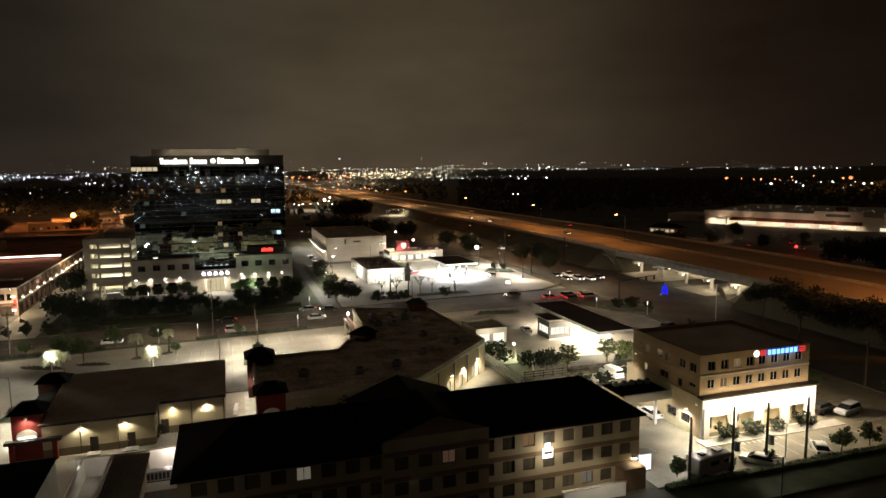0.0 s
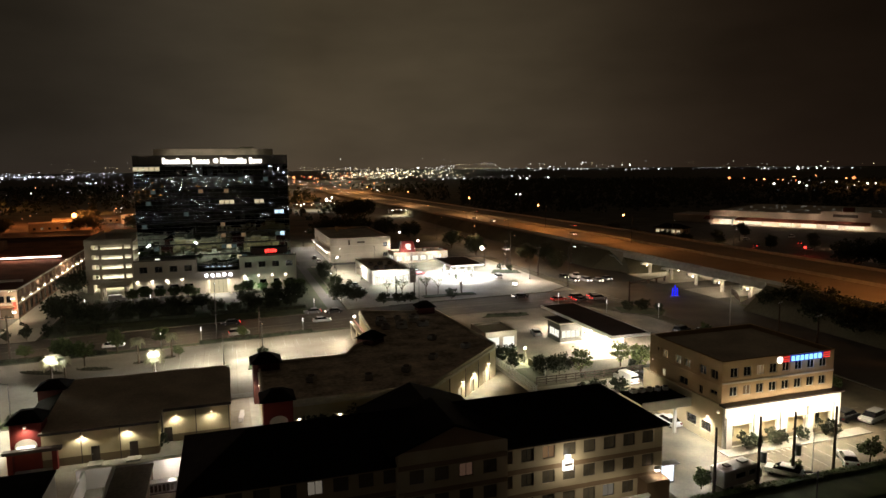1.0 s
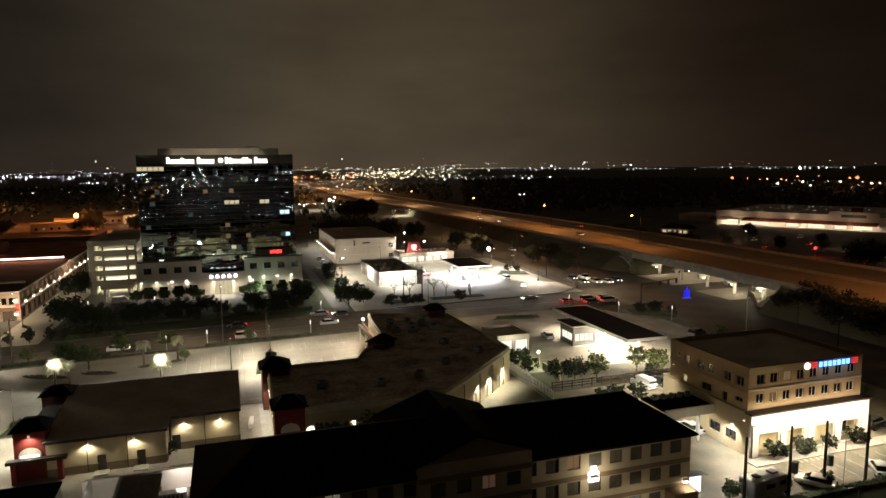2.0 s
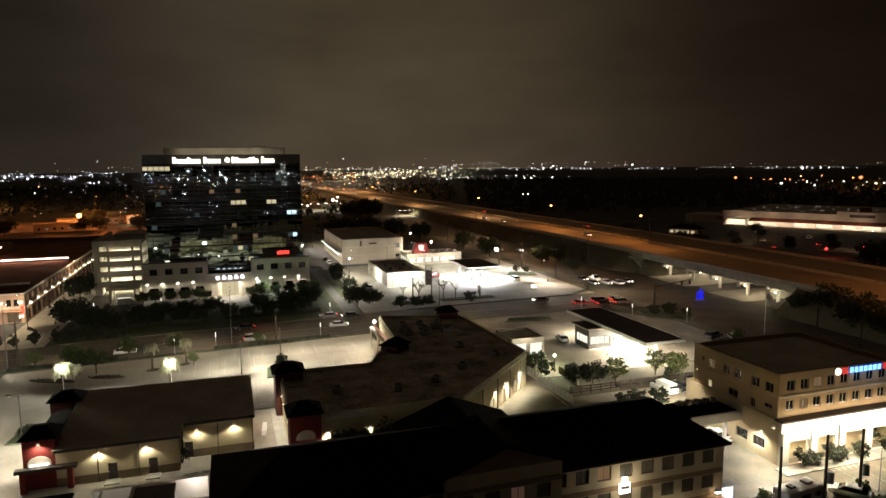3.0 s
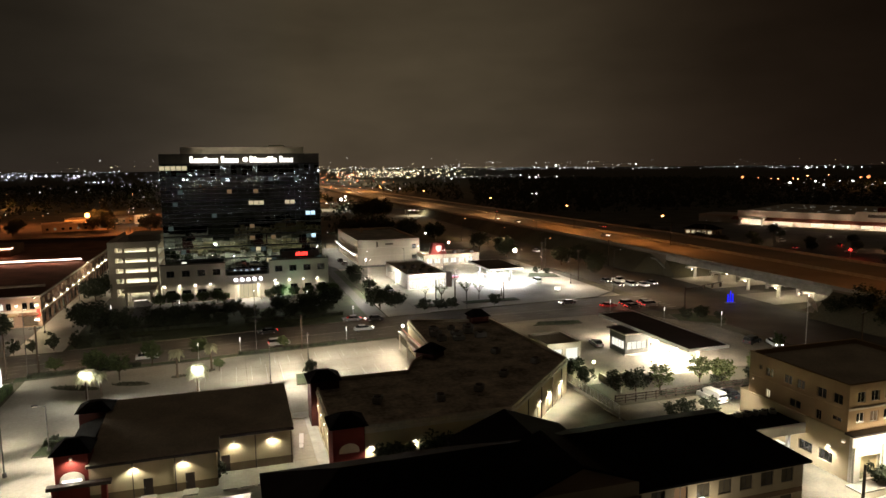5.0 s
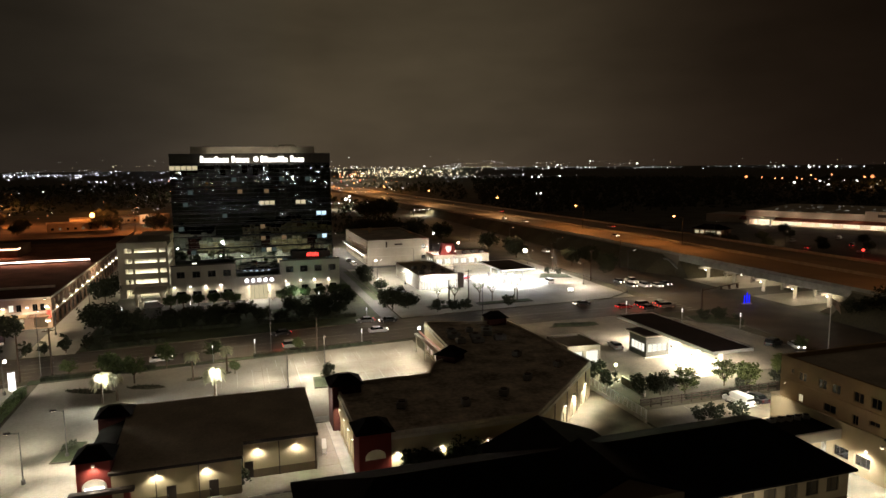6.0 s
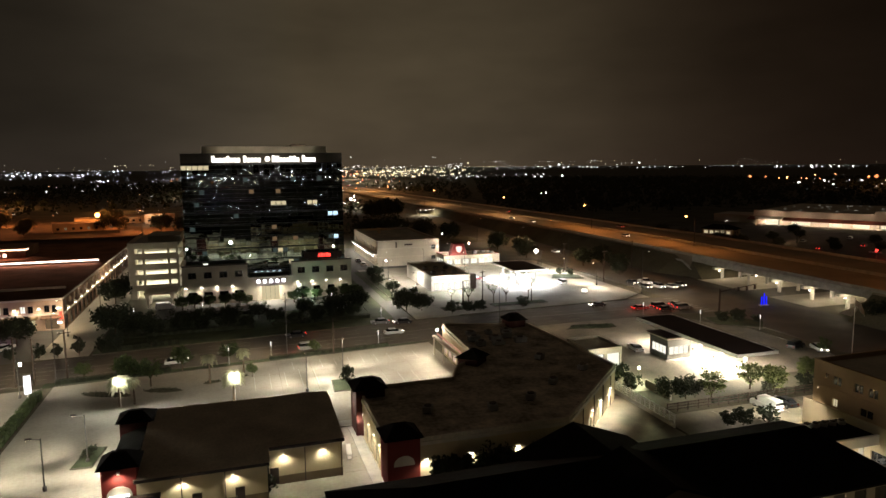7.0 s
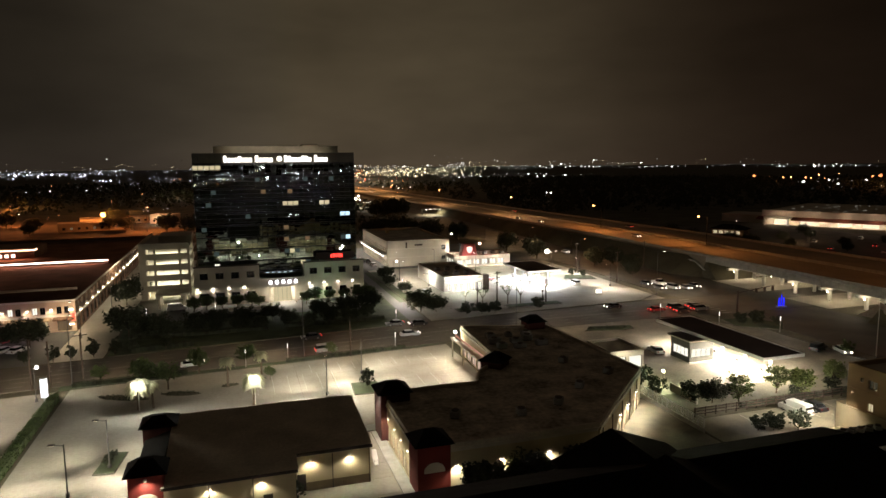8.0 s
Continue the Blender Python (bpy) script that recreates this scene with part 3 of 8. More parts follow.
for a0, a1, k in ((126.5, 133.7, 1), (177.3, 184.5, -1)):
    for c0, c1 in ((-300, 138), (213, 900)):
        bm = bmesh.new()
        ends = [c0, *[b for b in cuts if c0 < b < c1], c1]
        for b0, b1 in zip(ends, ends[1:]):
            z0, z1 = deck_z(b0) - 0.5, deck_z(b1) - 0.5
            near, far = (a0, a1) if k > 0 else (a1, a0)
            w0, w1 = far + (near - far) * z0 / 6.1, far + (near - far) * z1 / 6.1
            v = [bm.verts.new(p) for p in ((w0, b0, 0), (far, b0, 0), (far, b0, z0), (w1, b1, 0), (far, b1, 0), (far, b1, z1))]
            for f in ((0, 1, 2), (5, 4, 3), (0, 3, 4, 1), (1, 4, 5, 2), (2, 5, 3, 0)):
                bm.faces.new([v[i] for i in f])
        for b in (c1, c0):
            if b in (138, 213):
                zt = deck_z(b) - 0.5
                v = [bm.verts.new(p) for p in ((near, b, 0), (far, b, 0), (far, b, zt), (far, b + (2.4 if b == 138 else -14.0), 0))]
                for f in ((0, 1, 2), (1, 3, 2), (3, 0, 2), (0, 3, 1)):
                    bm.faces.new([v[i] for i in f])
        solid("embankment", bm, EARTH, "dark grassy freeway embankment", "embankment", G, kind="structure")


# ---- lamps fixed to walls and poles ----
WALLPACK = {}


def wall_light(a, b, z, r, watts, colour=WARM, lens=E_WARM, big=1.0, cone=150, reach=0.9, soft=0.75):
    """A wall pack: housing and lit lens, throwing light down the wall. r: 0 faces -b."""
    t = thing("wall_light", "small dark wall light with a lit warm lens", "wall light", at(a, b, z, r), "wall lights")
    key = (lens.name, big)
    if key not in WALLPACK:
        bm, bl = bmesh.new(), bmesh.new()
        s = 0.2 * big
        v = [bm.verts.new(p) for p in ((-s, 0, s), (s, 0, s), (s, 0, -s * 0.4), (-s, 0, -s * 0.4), (-s, -s, s * 0.7), (s, -s, s * 0.7), (s, -s, -s * 0.2), (-s, -s, -s * 0.2))]
        for f in ((0, 1, 2, 3), (4, 7, 6, 5), (0, 4, 5, 1), (2, 6, 7, 3), (0, 3, 7, 4), (1, 5, 6, 2)):
            bm.faces.new([v[i] for i in f])
        bx(bl, -s * 0.85, s * 0.85, -s * 0.95, -s * 0.1, -s * 0.75, -s * 0.42)
        WALLPACK[key] = mesh_of(bm, "housing", TRIM), mesh_of(bl, "lens", lens)
    part("housing", WALLPACK[key][0], None, t)
    part("lens", WALLPACK[key][1], None, t, "lit lens")
    if watts:
        d = Matrix.Rotation(radians(r), 3, "Z") @ Vector((0, -1, 0))
        lamp("SPOT", a + d.x * reach, b + d.y * reach, z - 0.12, watts, colour, 0.12, (a + d.x * reach * 0.55, b + d.y * reach * 0.55, z - 3.0), cone, soft)
    return t


POLES = {}


def light_pole(a, b, h, watts, colour=WHITE, arms=1, r=0, lens=E_WHITE, name="parking_light_pole", label="slim dark steel parking lot light pole", group="parking lot light poles", reach=1.0, lobes=2):
    t = thing(name, label, "light pole", at(a, b, 0, r), group)
    key = (h, arms, lens.name, reach)
    if key not in POLES:
        bm, bh, bl = bmesh.new(), bmesh.new(), bmesh.new()
        tube(bm, (0, 0, 0), (0, 0, 0.6), 0.24, 0.24, 10)
        tube(bm, (0, 0, 0.6), (0, 0, h), 0.09, 0.06, 8)
        for k in range(arms):
            s = 1 if k == 0 else -1
            tube(bm, (0, 0, h - 0.15), (s * reach, 0, h), 0.04, 0.04, 6)
            bx(bh, *sorted((s * (reach - 0.1), s * (reach + 0.6))), -0.16, 0.16, h - 0.02, h + 0.14)
            bx(bl, *sorted((s * (reach - 0.02), s * (reach + 0.52))), -0.12, 0.12, h - 0.06, h - 0.02)
        POLES[key] = mesh_of(bm, "mast", DARKSTEEL), mesh_of(bh, "lamp_head", FASCIA), mesh_of(bl, "lens", lens)
    part("mast", POLES[key][0], None, t)
    head = part("lamp_head", POLES[key][1], None, t)
    part("lens", POLES[key][2], None, head, "lit lens")
    if watts:
        d = Matrix.Rotation(radians(r), 3, "Z") @ Vector((1, 0, 0))
        n = Vector((-d.y, d.x, 0))
        for k in range(arms):
            s = (reach + 0.25) * (1 if k == 0 else -1)
            c = Vector((a + d.x * s, b + d.y * s, h - 0.12))
            if lobes == 2:
                aims, cone = [c + n * w * h * 1.15 + d * s * 1.2 for w in (-1, 1)], 100
            else:
                aims, cone = [c + (n * w + d * u) * h * 1.15 for w in (-1, 1) for u in (-1, 1)], 78
            for g in aims:
                lamp("SPOT", *c, watts / arms / lobes, colour, 0.25, (g.x, g.y, 0), cone, 1.0)
    return t


# ---- the shop block with cream back walls and a corner turret ----
shop = thing("shop_building", "low cream stucco shop building with a flat brown roof", "building", G)
T = 0.3
bump = [(-23, 94.2), (-9.2, 94.2), (-9.2, 97.8), (0, 97.8), (0, 112.4), (-23, 112.4)]
for m, length, n, doors in ((pose(-23, 94.2, 0), 13.8, 3, (5.6, 10.2)), (pose(-9.2, 94.2 + T, 0, 0, 0, 90), 3.6, 1, ()), (pose(-9.2 + T, 97.8, 0), 9.2 - T, 2, (0.1,)),
                            (pose(0, 97.8 + T, 0, 0, 0, 90), 14.6 - 2 * T, 3, ()), (pose(0, 112.4, 0, 0, 0, 180), 23, 5, ()), (pose(-23, 112.4 - T, 0, 0, 0, 270), 18.2 - 2 * T, 4, ())):
    for k in range(n):
        w = length / n
        hole = [(x - k * w, x - k * w + 1.05, 0.05, 2.2) for x in doors if k * w <= x < (k + 1) * w]
        bm = bmesh.new()
        holed(bm, w - 0.025, 1.1, 4.5, T, [(h[0], h[1], 1.1, h[3]) for h in hole])
        part("wall_panel", bm, STUCCO, shop, m=m @ pose(k * w, 0, 0))
        bm = bmesh.new()
        holed(bm, w - 0.025, 0, 1.095, T + 0.04, [(h[0], h[1], 0, 1.095) for h in hole])
        part("base_panel", bm, STUCCO_D, shop, "brown stucco base", m=m @ pose(k * w, -0.04, 0))
        for h in hole:
            d = box_part("door", FASCIA, shop, (h[0], h[1], 0.1, 0.16, 0.05, h[3]), "dark steel service door", m @ pose(k * w, 0, 0))
            box_part("door_handle", STEEL, d, (h[0] + 0.1, h[0] + 0.16, 0.04, 0.1, 1.0, 1.15))
bm = bmesh.new()
outer = [(-23.25, 93.9), (-8.9, 93.9), (-8.9, 97.5), (0.25, 97.5), (0.25, 112.7), (-23.25, 112.7)]
lo, hi = [bm.verts.new((x, y, 4.5)) for x, y in outer], [bm.verts.new((x, y, 4.72 + (y - 93.9) * 0.068)) for x, y in outer]
bm.faces.new(lo[::-1])
bm.faces.new(hi)
for k in range(6):
    bm.faces.new((lo[k], lo[(k + 1) % 6], hi[(k + 1) % 6], hi[k]))
part("roof", bm, ROOF, shop, "brown low-pitched roof")
bm = bmesh.new()
bx(bm, -23.2, -8.95, 93.78, 93.89, 4.42, 4.74)
bx(bm, -8.8, 0.2, 97.38, 97.49, 4.6, 4.98)
part("gutter", bm, FASCIA, shop, "dark gutter")
bm = bmesh.new()
v = [bm.verts.new(p) for p in ((-26.4, 97.9, 3.2), (-26.4, 97.9, 4.5), (-23.27, 97.9, 5.5), (-23.27, 97.9, 3.2), (-26.4, 108.6, 3.2), (-26.4, 108.6, 4.5), (-23.27, 108.6, 5.5), (-23.27, 108.6, 3.2))]
for f in ((0, 1, 2, 3), (7, 6, 5, 4), (0, 4, 5, 1), (1, 5, 6, 2), (2, 6, 7, 3), (3, 7, 4, 0)):
    bm.faces.new([v[i] for i in f])
part("awning", bm, SHINGLE, shop, "black sloped awning between turrets")


def turret(parent, a, b, s, h, wall_material, r=0, sign=True, roof_rise=1.2):
    """A square corner turret with a hipped cap; the face with the arched sign looks to -b."""
    m = pose(a, b, 0, 0, 0, r)
    box_part("turret", wall_material, parent, (-s / 2, s / 2, -s / 2, s / 2, 0, h), m=m, bevel=0.05)
    bm = bmesh.new()
    o = s / 2 + 0.45
    v = [bm.verts.new(p) for p in ((-o, -o, h), (o, -o, h), (o, o, h), (-o, o, h), (-0.8, -0.4, h + roof_rise), (0.8, -0.4, h + roof_rise), (0.8, 0.4, h + roof_rise), (-0.8, 0.4, h + roof_rise))]
    for f in ((3, 2, 1, 0), (4, 5, 6, 7), (0, 1, 5, 4), (1, 2, 6, 5), (2, 3, 7, 6), (3, 0, 4, 7)):
        bm.faces.new([v[i] for i in f])
    part("turret_roof", bm, SHINGLE, parent, "black hipped turret roof", m)
    if sign:
        bm = bmesh.new()
        pts = [(-1.25, 0)] + [(1.25 * math.cos(math.pi - math.pi * k / 12), 0.95 * math.sin(math.pi * k / 12) + 0.25) for k in range(13)] + [(1.25, 0)]
        lo = [bm.verts.new((x, -s / 2 - 0.10, z)) for x, z in pts]
        hi = [bm.verts.new((x, -s / 2 - 0.003, z)) for x, z in pts]
        bm.faces.new(lo)
        bm.faces.new(hi[::-1])
        for k in range(len(pts)):
            j = (k + 1) % len(pts)
            bm.faces.new((lo[k], hi[k], hi[j], lo[j]))
        part("arched_panel", bm, TRIM, parent, "pale arched panel", m @ pose(0, 0, h - 3.3))


for a in (-17.4, -12.8):
    box_part("door_pad", KERB, shop, (a - 0.3, a + 1.4, 92.6, 94.1, 0.05, 0.22), "pale concrete door step")
for a, b in ((-18.45, 94.08), (-13.85, 94.08), (-9.0, 97.3), (-4.6, 97.68), (-0.15, 97.68)):
    bm = bmesh.new()
    tube(bm, (a, b, 0.05), (a, b, 4.45), 0.055, n=7)
    part("downpipe", bm, FASCIA, shop, "slim dark downpipe")
turret(shop, -24.7, 96.0, 3.5, 6.3, RED)
turret(shop, -24.8, 110.6, 3.7, 6.0, RED_D, sign=False, roof_rise=1.0)
box_part("canopy_beam", FASCIA, shop, (-27.2, -20.6, 93.2, 94.1, 2.6, 3.0), "dark canopy beam")
for a in (-26.4, -21.4):
    box_part("canopy_post", RED, shop, (a - 0.3, a + 0.3, 93.3, 94.0, 0, 2.6), "red post")
PACK = (1.0, 0.93, 0.72)
for a in (-18.4, -13.0):
    wall_light(a, 94.2, 3.85, 0, 110, PACK, E_DIM, big=0.7, cone=136, reach=0.36, soft=0.35)
for a in (-7.2, -2.5):
    wall_light(a, 97.8, 3.85, 0, 110, PACK, E_DIM, big=0.7, cone=136, reach=0.36, soft=0.35)
wall_light(-24.7, 94.25, 5.7, 0, 170, WHITE, E_DIM, big=0.8, reach=0.5)
box_part("sign_strip", E_SIGN, shop, (-25.7, -23.7, 94.0, 94.13, 3.06, 3.28), "white lit strip under an arched panel")
lamp("POINT", -24.7, 93.6, 3.2, 9, WHITE, 0.2)
for b in (99.0, 103.2, 107.4):
    lamp("SPOT", -26.7, b, 3.1, 650, WHITE, 0.12, (-31.0, b, 0), 84, 1.0)
lamp("SPOT", -27.6, 93.0, 3.0, 240, WHITE, 0.2, (-31, 91.0, 0), 140, 0.7)
# unseen wall lights and spots added to brighten the lot north of the shop
for a in (-19, -12, -5):
    wall_light(a, 112.4, 4.2, 180, 0, WHITE)
for a in (-19, -12, -5):
    lamp("SPOT", a, 113.2, 4.1, 5200, WHITE, 0.15, (a, 118.6, 0), 80, 1.0)

# ---- the angled shop block with the long lit storefront ----
E_SHOP = glow("lit_pinkish_shop", (1.0, 0.72, 0.55), 0.6)
mall = thing("shop_block", "angled cream shop block with a wide flat brown roof", "building", G)
plan = [(4.6, 92.2), (28.3, 92.2), (46.2, 110.2), (44.6, 140.2), (28.0, 145.6), (26.6, 122.0), (21.4, 117.6), (19.2, 112.6), (4.6, 112.6)]
for k in range(len(plan)):
    p, q = Vector((*plan[k], 0)), Vector((*plan[(k + 1) % len(plan)], 0))
    d = q - p
    ang = math.degrees(math.atan2(d.y, d.x))
    L = d.length
    holes = []
    if k == 1:
        holes = [(x, x + 1.1, 0.05, 2.25) for x in (3.2, 9.8, 14.6, 19.6)]
    if k == 4:
        holes = [(x, x + 2.6, 0.4, 3.0) for x in (1.2, 4.6, 8.0, 11.4, 14.8, 18.2)]
    if k == 8:
        holes = [(x, x + 1.5, 0.05, 2.6) for x in (3.4, 6.4, 9.4, 12.4, 15.2)]
    m = pose(p.x, p.y, 0, 0, 0, ang)
    bm = bmesh.new()
    holed(bm, L - 0.3, 0, 5.2, 0.3, holes)
    part("wall", bm, STUCCO, mall, m=m)
    bm = bmesh.new()
    bx(bm, 0, L - 0.35, -0.14, -0.004, 5.0, 5.45)
    part("cornice", bm, TRIM, mall, "pale cornice", m)
    for h in holes:
        if k == 1:
            lit = h[0] > 9
            door = box_part("door", FASCIA, mall, (h[0], h[1], 0.1, 0.16, h[2], h[3]), "dark service door", m)
            if lit:
                box_part("door_glass", E_ROOM, door, (h[0] + 0.1, h[1] - 0.1, 0.085, 0.098, h[2] + 0.15, h[3] - 0.12), "lit door glass")
        else:
            window(mall, h, m, E_SHOP if k == 4 else E_ROOM, bars=1)
    if k == 1:
        for x in (1.2, 6.4, 12.2, 17.4, 22.2):
            bm = bmesh.new()
            tube(bm, (x, -0.09, 0.1), (x, -0.09, 5.0), 0.07, n=6)
            part("downpipe", bm, FASCIA, mall, "dark downpipe", m)
bm = bmesh.new()
prism(bm, plan, 5.2, 5.5)
part("roof", bm, ROOF_M, mall, "wide brown flat roof with dark stains")
for k in range(len(plan)):
    bm = bmesh.new()
    p, q = Vector((*plan[k], 0)), Vector((*plan[(k + 1) % len(plan)], 0))
    d = (q - p).normalized()
    s = Vector((-d.y, d.x, 0)) * 0.35
    prism(bm, [(p.x, p.y), (q.x, q.y), ((q + s).x, (q + s).y), ((p + s).x, (p + s).y)], 5.504, 6.0)
    part("parapet", bm, ROOF, mall, "low brown parapet")
turret(mall, 6.4, 93.9, 4.0, 6.2, RED)
turret(mall, 5.8, 110.9, 4.2, 6.8, RED_D, sign=False)
turret(mall, 25.2, 120.0, 3.6, 6.6, RED_D, r=45, sign=False)
turret(mall, 41.9, 141.2, 3.6, 6.9, RED_D, sign=False)
box_part("storefront_canopy", TRIM, mall, (25.7, 26.4, 124, 145.0, 3.6, 3.9), "pale storefront canopy")
# faint glow of this band stands in for the pink-lit wall
box_part("sign_band", glow("dim_pink_wall_glow", (1.0, 0.5, 0.36), 0.45), mall, (26.35, 26.5, 126, 144, 4.3, 4.6), "dim pink band glowing like the lit storefront wall")
for b in (138, 144.4):
    bm = bmesh.new()
    tube(bm, (25.9, b, 0), (25.9, b, 3.6), 0.14, n=8)
    part("canopy_post", bm, TRIM, mall)
for b in (126.5, 132, 137.5, 143):
    lamp("SPOT", 25.4, b, 3.5, 1100, (1, 0.84, 0.66), 0.15, (19.5, b, 0), 128, 1.0)
lamp("POINT", 26.4, 145.6, 4.6, 300, WHITE, 0.25)
bm = bmesh.new()
ball(bm, (26.9, 145.6, 4.75), 0.3)
part("lamp_globe", bm, E_WHITE, mall, "bright lit corner lamp", smooth=True)
# lamps added out of sight on this wall to brighten the lot
for a in (10, 16):
    wall_light(a, 112.6, 4.2, 180, 0, WHITE)
for a in (10, 16):
    lamp("SPOT", a, 113.4, 4.1, 4200, WHITE, 0.15, (a, 118.8, 0), 80, 1.0)
for x in (108.0, 104.2, 100.6, 97.2):
    wall_light(4.6, x, 3.6, 270, 150, WHITE, E_WARM, 0.8, reach=0.9)
# spot without fixture, added to brighten the passage
lamp("SPOT", 2.2, 112.6, 5.0, 260, WHITE, 0.2, (2.0, 103.0, 0), 130, 0.7)
for a in (9.2, 14.9, 21.2):
    wall_light(a, 92.2, 3.3, 0, 150, PACK, E_WHITE, reach=0.6)
for s in (0.12, 0.44, 0.62, 0.86):
    p = Vector((28.3, 92.2, 0)).lerp(Vector((46.2, 110.2, 0)), s)
    wall_light(p.x, p.y, 3.2, 45, 520 if s != 0.44 else 150, WHITE, E_WARM, big=1.2, cone=142, reach=0.9)
R = random.Random(3)
for k in range(9):
    roof_unit(30.5 + (k % 3) * 3.4 + R.uniform(-0.6, 0.6), 129 + (k // 3) * 3.4 + R.uniform(-0.6, 0.6), 5.5, R.uniform(1.2, 2.4), R.uniform(1, 1.6), R.uniform(0.7, 1.2))
for a, b in ((36.5, 118), (40.5, 110.5), (33, 106), (27, 101), (20.5, 99), (12, 101)):
    roof_unit(a, b, 5.5, 1.5, 1.2, 0.9, R.uniform(0, 90))

# ---- the long dark-roofed hotel ----
hotel = thing("hotel", "three-storey tan stucco hotel with a black hipped shingle roof", "hotel", G)
E_HOTEL = glow("curtained_lit_room", (1.0, 0.58, 0.28), 0.16)
E_HOTEL_W = glow("white_lit_room_behind_blinds", (1.0, 0.86, 0.66), 0.12)
HOTEL_LIT = {(2, 14): E_HOTEL, (2, 4): E_HOTEL_W, (0, 17): E_HOTEL_W}


def storeys(parent, m, length, n, cols, lit, w=1.5, h=1.45, z0=0.85, step=2.8, wall=HOTEL_W, band=HOTEL_B, x0=1.2, top=8.5):
    gap = (length - 2 * x0 - w) / max(1, cols - 1)
    holes = {(f, c): (round(x0 + c * gap, 3), round(x0 + c * gap + w, 3), z0 + f * step, z0 + f * step + h) for f in range(n) for c in range(cols)}
    bm = bmesh.new()
    holed(bm, length, 0, top, 0.3, list(holes.values()))
    part("wall", bm, wall, parent, m=m)
    for key, hole in holes.items():
        window(parent, hole, m, lit.get(key, CURTAIN))
    for f in range(n):
        bm = bmesh.new()
        bx(bm, 0.05, length - 0.05, -0.06, -0.004, z0 + f * step + h + 0.12, z0 + f * step + h + 0.62)
        part("band", bm, band, parent, "brown stucco band", m)


P = wall_poses(-4.2, 47.4, 63.0, 77.0, 0.3)
storeys(hotel, P["s"][0], P["s"][1], 3, 20, HOTEL_LIT)
for side, cols in (("e", 3), ("n", 16), ("w", 3)):
    storeys(hotel, P[side][0], P[side][1], 3, cols, {})
storeys(hotel, pose(15.8, 62.0, 0), 11.8, 3, 4, {(2, 2): glow("dim_curtained_room", (1.0, 0.55, 0.35), 0.05)}, top=9.9)
box_part("bay_wall", HOTEL_W, hotel, (15.8, 16.1, 62.3, 62.99, 0, 9.9))
box_part("bay_wall", HOTEL_W, hotel, (27.3, 27.6, 62.3, 62.99, 0, 9.9))
bm = bmesh.new()
e, zt, ridge = 0.55, 8.55, 11.5
v = [bm.verts.new(p) for p in ((-4.2 - e, 63 - e, zt), (47.4 + e, 63 - e, zt), (47.4 + e, 77 + e, zt), (-4.2 - e, 77 + e, zt), (2, 70, ridge), (43.2, 70, ridge))]
u = [bm.verts.new((q.co.x, q.co.y, zt - 0.22)) for q in v[:4]]
for f in ((0, 1, 5, 4), (2, 3, 4, 5), (1, 2, 5), (3, 0, 4)):
    bm.faces.new([v[i] for i in f])
bm.faces.new(u[::-1])
for k in range(4):
    bm.faces.new((u[k], u[(k + 1) % 4], v[(k + 1) % 4], v[k]))
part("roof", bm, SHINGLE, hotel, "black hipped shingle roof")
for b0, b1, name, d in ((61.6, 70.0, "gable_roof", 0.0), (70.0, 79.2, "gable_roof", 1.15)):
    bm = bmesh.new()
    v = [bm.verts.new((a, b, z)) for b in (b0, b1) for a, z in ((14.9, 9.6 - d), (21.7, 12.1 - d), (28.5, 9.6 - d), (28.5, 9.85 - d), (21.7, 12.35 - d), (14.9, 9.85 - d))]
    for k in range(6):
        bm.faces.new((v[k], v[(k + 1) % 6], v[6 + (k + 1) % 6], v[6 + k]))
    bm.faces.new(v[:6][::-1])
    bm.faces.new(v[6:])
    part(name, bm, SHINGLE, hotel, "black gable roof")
for b, d in ((62.0, 0.0), (78.4, 1.2)):
    bm = bmesh.new()
    v = [bm.verts.new(p) for p in ((15.8, b, 9.9 - d), (27.6, b, 9.9 - d), (21.7, b, 12.05 - d), (15.8, b + 0.3, 9.9 - d), (27.6, b + 0.3, 9.9 - d), (21.7, b + 0.3, 12.05 - d))]
    for f in ((0, 1, 2), (5, 4, 3), (0, 3, 4, 1), (1, 4, 5, 2), (2, 5, 3, 0)):
        bm.faces.new([v[i] for i in f])
    part("gable", bm, HOTEL_B, hotel, "brown stucco gable")
box_part("rear_wing", HOTEL_W, hotel, (16, 27.4, 77.01, 78.39, 0, 8.69), "tan rear wing")
hsign = thing("hotel_sign", "white lit wall sign with a dark bar", "sign", at(35.1, 62.9, 4.9))
bm = bmesh.new()
prism(bm, [(-0.6, -0.25), (0.6, -0.25), (0.6, -0.01), (-0.6, -0.01)], 0, 1.1)
prism(bm, [(-0.3, -0.25), (0.3, -0.25), (0.3, -0.01), (-0.3, -0.01)], 1.1, 1.7)
part("lit_face", bm, E_SIGN, hsign, "white lit face")
box_part("bar", FASCIA, hsign, (-0.5, 0.5, -0.29, -0.255, 0.5, 0.8), "dark bar")
lamp("POINT", 35.1, 61.2, 5.8, 90, WHITE, 0.5)
# three fill spots out of view, added to brighten the hotel front
lamp("SPOT", 52.0, 47.0, 9.0, 320, (1.0, 0.88, 0.66), 0.3, (43.0, 63.0, 3.0), 62, 1.0)
lamp("SPOT", -12.0, 54.0, 7.0, 95, WHITE, 0.3, (2.0, 63.0, 3.0), 80, 0.9)
lamp("SPOT", 22.0, 44.0, 7.0, 11, WARM, 0.3, (22.0, 62.0, 8.5), 62, 1.0)
wall_light(46.4, 62.6, 3.4, 0, 60, WHITE, E_WHITE, big=1.5)
